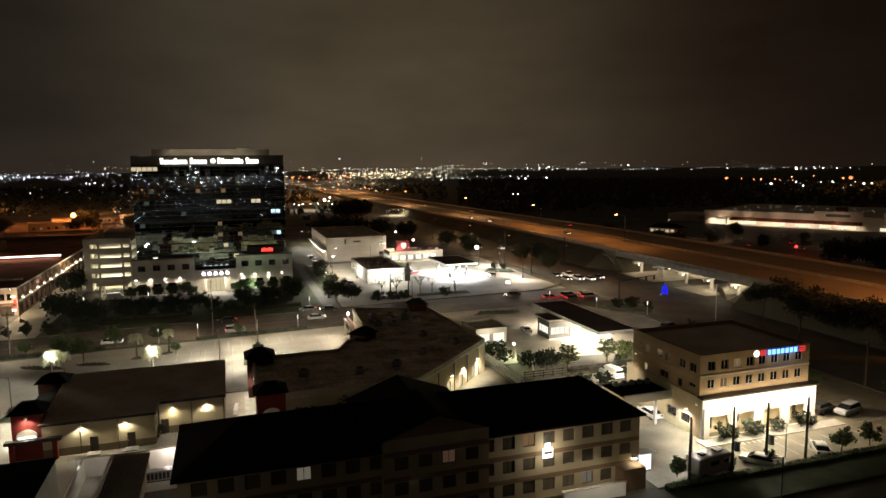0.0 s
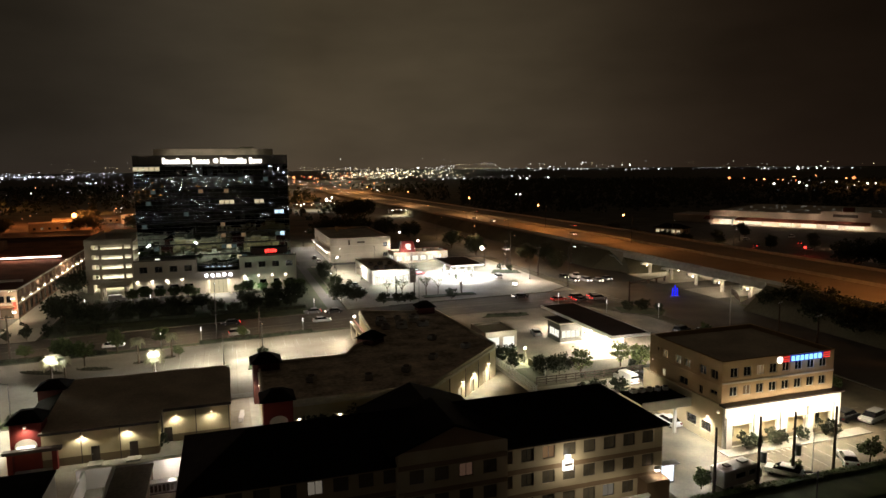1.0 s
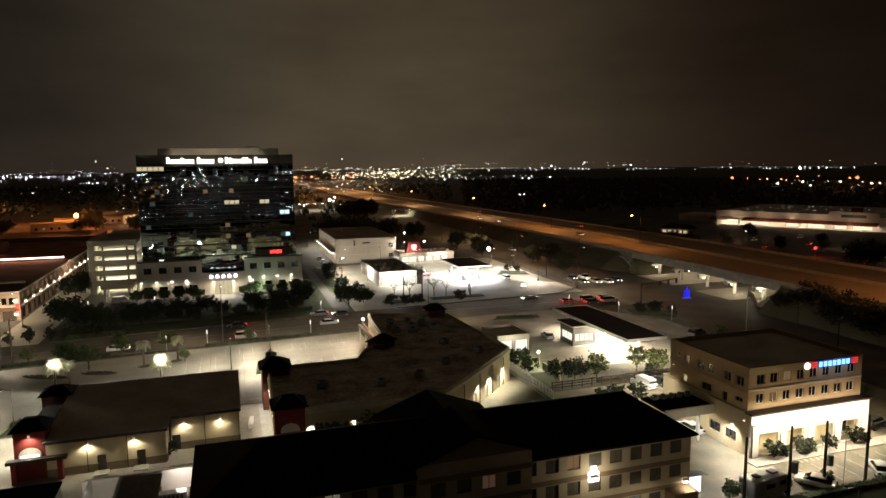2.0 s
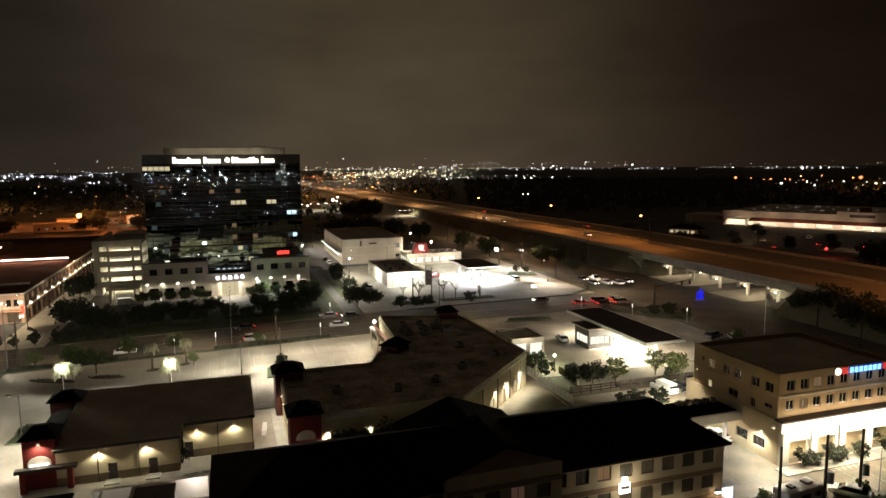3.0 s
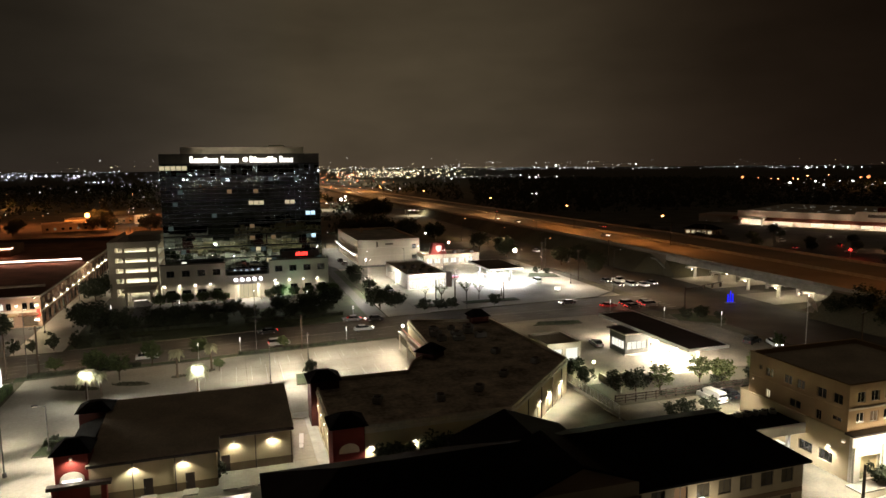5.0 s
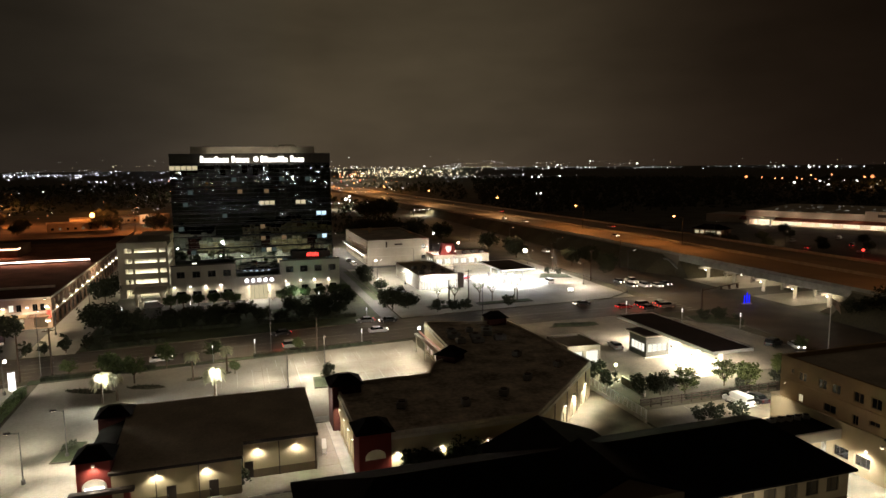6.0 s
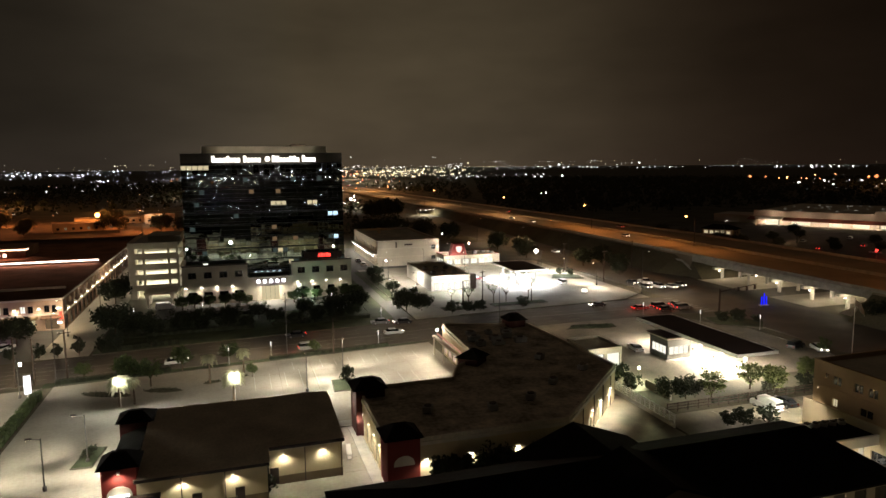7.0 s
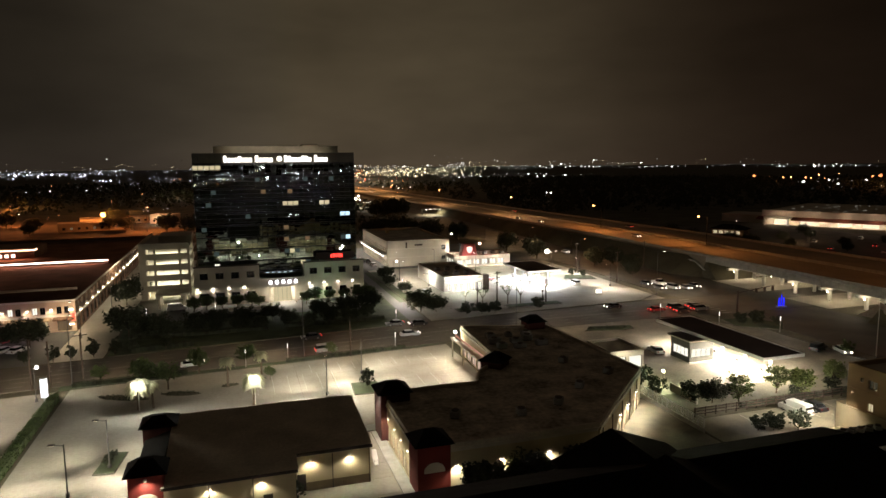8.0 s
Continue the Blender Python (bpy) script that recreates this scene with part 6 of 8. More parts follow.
far_lights("east_mid_lamps", 70, (-2.5, 7), (1420, 1620), (4, 9), F_WHITE, "white lights at the edge of dark woods", 7, 0.00121, 1.0, 0.8)
far_lights("east_orange_lamps", 26, (26, 37), (950, 1600), (6, 10), F_SODIUM, "orange lights beyond dark woods", 8, 0.0022, 1.0, 0.55)
far_lights("east_small_lamps", 34, (25, 37), (820, 1200), (4, 8), F_WHITE, "small white lights beyond dark woods", 9, 0.0016, 1.0, 0.5)
far_lights("freeway_tail_lamps", 85, (-14.5, -8), (950, 2600), (3, 9), F_ORANGE, "orange lamps along the receding freeway", 10, 0.00096, 1.0, 0.4)
far_lights("freeway_white_lamps", 105, (-14.5, -9), (800, 1500), (3, 9), F_WHITE, "white lamps beside the receding freeway", 27, 0.00096, 1.0, 0.3)
far_lights("freeway_red_lamps", 70, (-14, -8), (900, 2200), (1, 3), F_RED, "red tail lights on the receding freeway", 12, 0.00074)
F_SOUTH = glow("south_white_lamps", (1.0, 0.92, 0.92), 90, 2.6)
F_SOUTHW = glow("south_warm_lamps_lens", (1.0, 0.8, 0.52), 60, 3.0)
far_lights("south_lamps", 1700, (125, 235), (420, 2600), (3, 12), F_SOUTH, "scattered white lights behind the hotel", 13, 0.0010, 0.9)
far_lights("south_cluster_lamps", 380, (181, 196), (700, 1900), (3, 14), F_SOUTH, "dense white lights behind the hotel", 28, 0.0012, 0.8, 0.85)
far_lights("south_warm_lamps", 420, (115, 245), (300, 2600), (3, 12), F_SOUTHW, "scattered warm lights behind the hotel", 14, 0.0012, 1.1)
far_lights("south_near_lamps", 170, (130, 230), (60, 330), (3, 8), F_SOUTH, "street lights close behind the hotel", 16, 0.0012)
F_BLUE = glow("south_blue_sign", (0.12, 0.16, 1.0), 6)
far_lights("south_orange_lamps", 150, (174, 186), (300, 900), (4, 10), F_ORANGE, "cluster of orange lights behind the hotel", 17, 0.0022)
far_lights("south_blue_lamps", 14, (176, 178), (700, 760), (8, 16), F_BLUE, "blue sign lights behind the hotel", 18, 0.0035)
# fill lamps on added street masts that lighten the dark suburbs
for x, y, watts, col in ((-300, 430, 16000, (1.0, 0.26, 0.07)), (-200, 400, 9000, (1.0, 0.28, 0.08)), (-300, 560, 5000, SODIUM), (-420, 620, 7000, SODIUM), (-330, 760, 6000, WARM), (-190, 640, 7000, SODIUM), (-190, 860, 14000, SODIUM),
                         (-260, 1050, 10000, WARM), (-150, 700, 9000, SODIUM), (-120, 900, 14000, SODIUM), (560, 900, 16000, SODIUM), (660, 1000, 16000, SODIUM), (740, 960, 16000, SODIUM), (-170, 1300, 50000, WARM), (-260, 1600, 70000, WARM), (-140, 1000, 24000, SODIUM)):
    q = G.inverted() @ Vector((x, y, 0))
    h = 14 if y < 1000 else 26
    lamp("POINT", q.x + 1.3, q.y, h - 0.4, watts, col, 0.6)
    light_pole(q.x, q.y, h, 0, WHITE, 1, 0, E_SODIUM if col[1] < 0.6 else E_WARM, "street_light", "far mast added with a suburb fill lamp", "far street lights")


def far_woods(n, az, dist, label, seed, power=0.7, clear=()):
    """Dark distant woods: uneven crowns of a few large leaf clumps each."""
    R = random.Random(seed)
    verts, faces = [], []
    for _ in range(n):
        t = radians(R.uniform(*az))
        d = dist[0] + (dist[1] - dist[0]) * R.random() ** power
        x, y = d * math.sin(t), d * math.cos(t)
        q = G.inverted() @ Vector((x, y, 0))
        if any(a0 < q.x < a1 and b0 < q.y < b1 for a0, a1, b0, b1 in clear):
            continue
        h, w = R.uniform(4, 9), R.uniform(2, 4.5)
        for _ in range(13):
            u, s = R.uniform(0.1, 1), R.uniform(0.8, 1.7)
            g, rr = R.uniform(0, 6.283), w * R.random() ** 0.5 * math.sqrt(1.1 - u * u * 0.9)
            c = Vector((x + math.cos(g) * rr, y + math.sin(g) * rr, h * u))
            e = Vector((R.gauss(0, 1), R.gauss(0, 1), R.gauss(0, 1))).normalized()
            f = e.orthogonal().normalized()
            k = len(verts)
            verts += [c + e * s, c + f * s * 0.8, c - e * s, c - f * s * 0.8]
            faces.append((k, k + 1, k + 2, k + 3))
    me = bpy.data.meshes.new("far_woods")
    me.from_pydata(verts, [], faces)
    me.materials.append(LEAF_D)
    return tagged(new("far_woods", me), label, "woods", kind="stuff")


ROADS = ((100, 200, -300, 3200), (195, 400, 150, 450), (-900, 900, 150, 180))
far_woods(3600, (1, 38), (420, 1500), "dark flat woods beyond the freeway", 31, 0.75, ROADS)
far_woods(800, (-38, -19), (640, 1400), "dark trees of western suburbs", 32, 0.8, ROADS)
far_woods(420, (-15, 0), (360, 1200), "dark trees beside the receding freeway", 33, 0.7, ROADS + ((-60, 105, 0, 330),))


# ---- trees, palms, hedges ----
def leafy(bm, R, c, r, n, size):
    for _ in range(n):
        d = Vector((R.gauss(0, 1), R.gauss(0, 1), R.gauss(0, 0.8))).normalized() * r * R.random() ** 0.45
        u = Vector((R.gauss(0, 1), R.gauss(0, 1), R.gauss(0, 0.6))).normalized()
        w = u.orthogonal().normalized()
        s = size * R.uniform(0.6, 1.3)
        p = Vector(c) + d
        bm.faces.new([bm.verts.new(p + u * s * a + w * s * b * 0.6) for a, b in ((-1, 0), (0, -1), (1, 0), (0, 1))])


def tree(a, b, h, spread, seed, leaf=LEAF, clumps=46, leaves=22, label="leafy broadleaf tree on dark ground", low=0.35, trunk=0.14, bare=False, name="tree", group="street trees"):
    R = random.Random(seed)
    t = thing(name, label, "tree", at(a, b, 0, R.uniform(0, 360)), group)
    bm = bmesh.new()
    top = h * low
    tube(bm, (0, 0, -0.1), (0.05, 0, top), trunk, trunk * 0.75, 7)
    tips = []
    for k in range(7):
        g = 6.283 * k / 7 + R.uniform(-0.3, 0.3)
        p = Vector((0.05, 0, top * R.uniform(0.8, 1.0)))
        q = p + Vector((math.cos(g) * spread * 0.45, math.sin(g) * spread * 0.45, h * R.uniform(0.18, 0.34)))
        tube(bm, p, q, trunk * 0.5, trunk * 0.28, 5)
        for _ in range(3 if bare else 1):
            e = q + Vector((math.cos(g + R.uniform(-0.9, 0.9)) * spread * 0.35, math.sin(g + R.uniform(-0.9, 0.9)) * spread * 0.35, h * R.uniform(0.06, 0.22)))
            tube(bm, q, e, trunk * 0.26, trunk * 0.1, 4)
            tips.append(e)
    part("trunk", bm, BARK, t)
    bm = bmesh.new()
    if bare:
        for e in tips:
            leafy(bm, R, e, 0.6, 9, 0.17)
    else:
        for _ in range(clumps):
            g, u = R.uniform(0, 6.283), R.uniform(-1, 1)
            rr = R.random() ** 0.4
            c = (math.cos(g) * spread * rr * math.sqrt(1 - u * u * 0.8), math.sin(g) * spread * rr * math.sqrt(1 - u * u * 0.8), top + (h - top) * (0.5 + 0.46 * u * rr))
            leafy(bm, R, c, spread * R.uniform(0.24, 0.4), int(leaves * 1.4), 0.11 + spread * 0.06)
    part("crown", bm, leaf, t)
    return t


def again(ob, a, b, s=1.0, r=0.0, sz=None, label=""):
    c = copy_thing(ob, at(a, b, 0, r) @ Matrix.Diagonal((s, s, sz or s, 1)))
    return tagged(c, label)


oak = tree(30.5, 184.5, 6.0, 3.6, 1, LEAF_D, 60, 24, "broad dark oak beside a drive", 0.28)
for a, b, s, r in ((34.6, 184.4, 0.7, 80), (-38.5, 184, 1.15, 20), (-32.5, 182.5, 0.85, 70), (-24.5, 182, 0.8, 200), (-44.0, 222, 1.05, 33), (-42.8, 230, 1.1, 120),
                   (-57.5, 181, 1.0, 300), (-63, 182, 0.9, 60), (-73, 184, 1.0, 10), (-19, 185, 0.75, 10), (-13, 188, 0.7, 50), (12.5, 190, 0.8, 70), (18.5, 192.5, 0.85, 150), (5.5, 188.5, 0.75, 20),
                   (-6.5, 189, 0.7, 60), (33.2, 212, 0.55, 60), (31.5, 224, 0.6, 10), (33, 238, 0.7, 90)):
    again(oak, a, b, s, r)
R = random.Random(21)
for k in range(11):
    again(oak, -35 + 5.2 * k + R.uniform(-1, 1), 181.6 + R.uniform(-1.4, 2.4), R.uniform(0.45, 0.62), 70 * k)
court = tree(-22.5, 207.6, 4.2, 1.8, 2, LEAF, 40, 20, "small leafy tree before a lamp-lit podium wall", 0.3, group="podium trees")
for k, (a, b) in enumerate(((-18.6, 208), (-14.6, 207.4), (-10.8, 208.2), (6.2, 207.6), (10.4, 208.1), (14.4, 207.5), (18.2, 208), (20.8, 205.8), (-9.0, 205.4), (3.6, 205.8), (-25.5, 205.9))):
    again(court, a, b, 0.85 + 0.07 * (k % 4), 47 * k)
park = tree(-26.7, 142.2, 4.9, 1.9, 3, LEAF, 44, 22, "round leafy tree on a parking island", 0.36, group="parking trees")
for a, b, s, r in ((-30.8, 144.5, 1.05, 40), (-22.0, 149.9, 0.95, 10), (-13.6, 151.4, 0.9, 210), (-38.5, 149.4, 0.7, 110), (3.0, 152.6, 0.6, 10), (-31.6, 150.0, 0.8, 160), (-9.6, 141.8, 0.5, 30)):
    again(park, a, b, s, r)
forecourt = tree(70.3, 107.0, 5.2, 1.8, 5, LEAF_LIT, 56, 18, "leafy young tree by a timber fence", 0.22, group="fence trees")
for a, b, s, r in ((72.6, 104.2, 1.0, 70), (82.6, 107.0, 0.9, 20), (89.0, 106.0, 0.8, 120), (60.4, 104.4, 1.1, 200)):
    again(forecourt, a, b, s, r)
for a, b, s, r in ((57.2, 106.6, 0.62, 60),):
    again(oak, a, b, s, r)
small = tree(77.4, 61.2, 3.3, 1.35, 6, LEAF, 30, 18, "small leafy tree in a planted kerb strip", 0.3, trunk=0.08, group="lot trees")
for a, b, s, r in ((82.6, 61.4, 0.95, 90), (52.4, 62.2, 0.75, 30), (66.0, 61.6, 0.6, 200), (94.5, 82, 0.9, 20), (100.5, 90, 1.0, 80), (103, 98, 1.0, 10), (97, 106, 1.1, 30), (100, 120, 0.9, 60), (102, 74, 0.9, 150)):
    again(small, a, b, s, r)
bushy = tree(65.4, 69.2, 2.4, 1.3, 7, LEAF_D, 26, 18, "rounded evergreen shrub against a white wall", 0.12, trunk=0.06, name="shrub", group="shrubs")
for a, b, s, r in ((70.0, 69.2, 1.0, 20), (74.6, 69.3, 0.8, 80), (79.0, 69.2, 1.05, 140), (67.0, 69.4, 0.7, 30), (71.4, 69.4, 0.65, 90), (80.6, 69.4, 0.7, 10), (58.0, 94.6, 1.1, 30), (61.4, 93.6, 1.2, 70), (55.8, 95.2, 0.9, 30), (12.2, 90.2, 1.5, 20), (14.6, 90.6, 1.4, 60), (17.8, 90.0, 1.6, 100), (20.2, 90.8, 1.2, 10),
                   (23.4, 90.4, 1.3, 40), (41.0, 178.6, 1.35, 10), (45.0, 178.4, 1.2, 50), (48.7, 178.5, 1.2, 90), (46.9, 178.7, 0.8, 10), (60.8, 178.6, 1.3, 40), (50.2, 117.5, 1.3, 30), (52.6, 118.6, 1.2, 80), (51.2, 113.0, 1.2, 10), (54.2, 108.0, 1.4, 10),
                   (98.0, 147.0, 1.2, 30), (101.0, 145.4, 1.3, 80), (103.4, 147.6, 1.2, 20), (104.6, 143.0, 1.0, 60), (71.0, 103.6, 1.0, 0), (79.0, 104.2, 1.1, 60), (-9.4, 96.0, 0.9, 10), (36.0, 187.6, 0.8, 10), (94.0, 222, 1.0, 10), (96.5, 219, 0.9, 50)):
    again(bushy, a, b, s, r)
cone = tree(-46.8, 168.0, 3.0, 1.1, 8, LEAF_D, 30, 20, "dense dark conical evergreen on a verge", 0.1, trunk=0.08, name="evergreen", group="evergreens")
for a, b, s in ((-42.9, 168.2, 1.2), (-38.9, 168.4, 1.15), (-35.6, 169.4, 1.0), (-50.0, 167.4, 1.0), (-55.1, 167.4, 0.95), (-29.4, 169.4, 1.0)):
    again(cone, a, b, s, 40 * a, s * 1.15)
naked = tree(48.5, 186.9, 5.4, 2.0, 9, LEAF, label="nearly bare pruned tree on a pale verge", low=0.45, bare=True, group="bare trees")
for a, b, s, r in ((55.8, 186.9, 1.0, 80), (59.5, 186.9, 0.95, 20), (67.5, 189.5, 0.95, 140), (45.3, 192.1, 0.7, 200)):
    again(naked, a, b, s, r)
dark = tree(134.5, 128, 9, 5.0, 12, LEAF_D, 70, 22, "large dark tree on a freeway slope", 0.2, trunk=0.3, group="freeway trees")
for a, b, s, r in ((131, 118, 0.95, 60), (129, 109, 0.9, 120), (132, 100, 1.0, 200), (128, 92, 0.8, 10), (131.5, 134.5, 0.6, 30), (207, 176, 1.2, 40), (213, 166, 1.3, 90), (222, 172, 1.2, 10), (231, 164, 1.1, 60), (117, 222, 0.7, 10), (119, 236, 0.65, 80), (123, 244, 0.7, 20), (112.5, 214, 0.5, 60),
                   (111, 236, 0.75, 140), (100, 262, 0.8, 10), (104, 275, 0.8, 70), (98, 288, 0.9, 30), (47, 330, 1.3, 10), (56, 338, 1.4, 60), (66, 345, 1.3, 140), (78, 338, 1.2, 40), (90, 330, 1.0, 90), (198, 268, 0.7, 10), (203, 262, 0.6, 80), (190, 300, 0.8, 30), (192, 286, 0.7, 30), (86, 462, 1.6, 20), (94, 468, 1.5, 80), (79, 470, 1.4, 140), (90, 476, 1.5, 10)):
    again(dark, a, b, s, r)


def palm(a, b, h, seed, label, crown=1.0):
    R = random.Random(seed)
    t = thing("palm", label, "palm tree", at(a, b, 0, R.uniform(0, 360)), "palms")
    bm = bmesh.new()
    for k in range(6):
        tube(bm, (0.02 * k, 0, h * k / 6), (0.02 * (k + 1), 0, h * (k + 1) / 6), 0.2 - 0.012 * k, 0.185 - 0.012 * k, 9)
    part("trunk", bm, BARK, t)
    bm = bmesh.new()
    for k in range(96):
        g, lift = R.uniform(0, 6.283), R.uniform(-0.6, 1.15)
        d = Vector((math.cos(g), math.sin(g), 0))
        side = Vector((-d.y, d.x, 0))
        last = None
        for s in range(5):
            f = s / 4
            p = Vector((0.1, 0, h)) + d * crown * 1.45 * f + Vector((0, 0, crown * (lift * f - 1.1 * f * f)))
            w = crown * 0.17 * (0.25 + math.sin(math.pi * min(1, f * 0.9 + 0.08)))
            row = [bm.verts.new(p + side * w + Vector((0, 0, -0.12 * w))), bm.verts.new(p), bm.verts.new(p - side * w + Vector((0, 0, -0.12 * w)))]
            if last:
                bm.faces.new((last[0], last[1], row[1], row[0]))
                bm.faces.new((last[1], last[2], row[2], row[1]))
            last = row
    part("fronds", bm, LEAF_P, t)
    return t


for a, b, s, r in ((11.8, 89.6, 0.7, 20), (17.4, 89.4, 0.75, 160), (24.6, 89.4, 0.7, 300), (27.8, 89.0, 0.7, 10)):
    again(oak, a, b, s, r)
palm(-12.8, 128.4, 5.2, 1, "palm with a brightly lit crown on a parking lot", 1.3)
palm(-30.4, 133.2, 4.6, 2, "palm with a brightly lit crown on a parking lot", 1.35)
palm(-16.8, 140.2, 5.0, 3, "fan palm beside low shrubs on a parking island")
palm(-11.0, 143.6, 4.6, 4, "dark fan palm behind a lit palm", 0.9)
palm(-28.2, 133.4, 4.2, 5, "fan palm beside a lit palm", 0.9)
for a, b, h in ((-12.55, 127.9, 5.1), (-30.15, 132.7, 4.5)):
    globe = thing("post_globe", "round white globe lamp on a slim post among palm fronds", "lamp post", at(a, b), "palm lamps")
    bm = bmesh.new()
    tube(bm, (0, 0, 0), (0, 0, h - 0.2), 0.06, n=8)
    part("post", bm, WHITEMETAL, globe)
    bm = bmesh.new()
    ball(bm, (0, 0, h), 0.18, 10, 6)
    part("globe", bm, E_WHITE, globe, "lit globe", smooth=True)
    # fill lamp off the globe, on the camera side, to brighten the fronds
    lamp("POINT", a - 0.1, b - 1.3, h + 0.7, 600, (1, 0.97, 0.88), 0.5)


def hedge(a0, b0, a1, b1, w, h, seed, label="clipped dark green hedge beside paving", leaf=LEAF):
    R = random.Random(seed)
    d = Vector((a1 - a0, b1 - b0, 0))
    L = d.length
    ob = thing("hedge", label, "hedge", at(a0, b0, 0, math.degrees(math.atan2(d.y, d.x))))
    bm = bmesh.new()
    n = int(L / 0.8) + 1
    for k in range(n):
        bx(bm, k * L / n, (k + 1) * L / n, -w * R.uniform(0.36, 0.44), w * R.uniform(0.36, 0.44), 0, h * R.uniform(0.8, 0.92))
    part("core", bm, leaf, ob)
    bm = bmesh.new()
    for _ in range(int(L * 34 * (w + h) / 2)):
        s = R.uniform(0.07, 0.16)
        p = Vector((R.uniform(0, L), R.uniform(-w / 2, w / 2), 0))
        p.z = h * R.uniform(0.85, 1.04) if R.random() < 0.6 else h * R.random()
        if p.z < h * 0.85:
            p.y = math.copysign(w / 2 * R.uniform(0.88, 1.05), p.y)
        u = Vector((R.gauss(0, 1), R.gauss(0, 1), R.gauss(0, 0.6))).normalized()
        v = u.orthogonal().normalized()
        bm.faces.new([bm.verts.new(p + u * s * x + v * s * y * 0.7) for x, y in ((-1, 0), (0, -1), (1, 0), (0, 1))])
    tagged(part("leaves", bm, leaf, ob), kind="stuff")


hedge(-44.2, 92, -44.2, 142.5, 1.5, 1.3, 1)
hedge(-43, 148.9, -24, 150.3, 1.0, 0.9, 2, "low dark hedge along a parking edge", LEAF_D)
hedge(-6, 151.8, 18.5, 153.7, 0.9, 0.8, 3, "low dark hedge along a parking edge", LEAF_D)
hedge(-24, 196.2, -7, 196.2, 1.0, 0.9, 4, "dark hedge along a tower forecourt", LEAF_D)
hedge(4, 196.2, 21, 196.2, 1.0, 0.9, 5, "dark hedge along a tower forecourt", LEAF_D)
hedge(-36, 180.2, -8, 180.2, 1.4, 1.0, 11, "dark ragged hedge beside a boulevard", LEAF_D)
hedge(-4, 181, 20, 181, 1.4, 1.0, 12, "dark ragged hedge beside a boulevard", LEAF_D)
hedge(-36, 169.6, -24, 171.0, 1.6, 1.2, 13, "dark ragged hedge on a verge", LEAF_D)
hedge(49, 59.5, 112, 59.5, 1.2, 0.8, 6, "long ragged hedge above a road", LEAF)
hedge(60, 103.6, 82, 103.6, 0.8, 0.9, 7, "low dark shrubs along a timber fence", LEAF_D)
hedge(10, 201, 21, 201, 0.8, 0.7, 8, "low hedge on a tower forecourt", LEAF)


def island(pts, label="grassy kerbed parking island"):
    ob = thing("planting_island", label, "planter", G)
    bm = bmesh.new()
    prism(bm, pts, 0.04, 0.2)
    part("kerb", bm, ROADKERB, ob)
    c = Vector((sum(p[0] for p in pts) / len(pts), sum(p[1] for p in pts) / len(pts), 0))
    bm = bmesh.new()
    prism(bm, [tuple((Vector((*p, 0)) * 0.94 + c * 0.06)[:2]) for p in pts], 0.2, 0.24)
    part("grass", bm, GRASS, ob)


island([(3.4, 128.6), (8.2, 128.2), (8.4, 134.4), (3.8, 134.8)])
island([(-33, 110.2), (-30.4, 110), (-29.6, 116.4), (-32, 117)])


def bed(a, b, ra, rb, r, seed):
    """A flush, unkerbed, uneven bed of dark ground cover doubling as painted tree shadow."""
    R = random.Random(seed)
    ob = thing("planting_bed", "dark ground-cover bed doubling as tree shadow on pale paving", "planter", at(a, b, 0.05, r))
    ring = [(math.cos(k * math.pi / 12) * ra * R.uniform(0.82, 1.1), math.sin(k * math.pi / 12) * rb * R.uniform(0.82, 1.1)) for k in range(24)]
    bm = bmesh.new()
    prism(bm, ring, -0.05, 0.03)
    part("soil", bm, EARTH, ob)
    bm = bmesh.new()
    leafy_n = int(ra * rb * 26)
    for _ in range(leafy_n):
        g, q = R.uniform(0, 6.283), R.random() ** 0.6 * 0.92
        p = Vector((math.cos(g) * ra * q, math.sin(g) * rb * q, R.uniform(0.05, 0.22)))
        u = Vector((R.gauss(0, 1), R.gauss(0, 1), R.gauss(0, 0.4))).normalized()
        v = u.orthogonal().normalized()
        bm.faces.new([bm.verts.new(p + u * 0.16 * x + v * 0.1 * y) for x, y in ((-1, 0), (0, -1), (1, 0), (0, 1))])
    tagged(part("ground_cover", bm, LEAF_D, ob), kind="stuff")


bed(-33.6, 140.0, 4.6, 1.3, -24, 1)
bed(-24.6, 139.2, 3.4, 1.1, -16, 2)
bed(-16.4, 141.0, 1.6, 0.8, 10, 3)
bed(-11.8, 142.6, 1.7, 0.7, 10, 4)
island([(60.5, 153.4), (69.5, 151.4), (72.6, 152.0), (73.2, 154.6), (64, 156.4)])
for k in range(5):
    again(bushy, 62.8 + 2.0 * k, 154.6 - 0.3 * k, 0.6 + 0.05 * (k % 3), 50 * k, 0.25)
island([(95.4, 146), (103.2, 139), (108, 144), (104, 152), (97, 152.5)])
island([(88, 216), (98, 212), (99.5, 219), (92, 223)])
island([(40, 181.6), (52, 181.6), (52, 185.4), (40, 185.4)])
island([(54, 182.2), (70, 182.2), (70, 185.4), (54, 185.4)])
again(bushy, 6.2, 132.0, 0.9, 10, 1.4)
again(bushy, -31.6, 113.4, 0.55, 30)
again(bushy, -31.2, 115.6, 0.4, 90)

# ---- light poles ----
for a, b, w, r in ((-31.2, 111.9, 10000, 180), (-0.9, 130.3, 20000, 90), (6.7, 139.8, 20000, 270), (-34.6, 105.1, 13000, 180)):
    light_pole(a, b, 6.6, w, (1.0, 0.92, 0.74), 1, r, E_DIM, lobes=4)
light_pole(-47.0, 142.8, 5.6, 9000, WHITE, 1, 90, label="tall light pole with a brilliant lamp by a hedge", group="street lights")
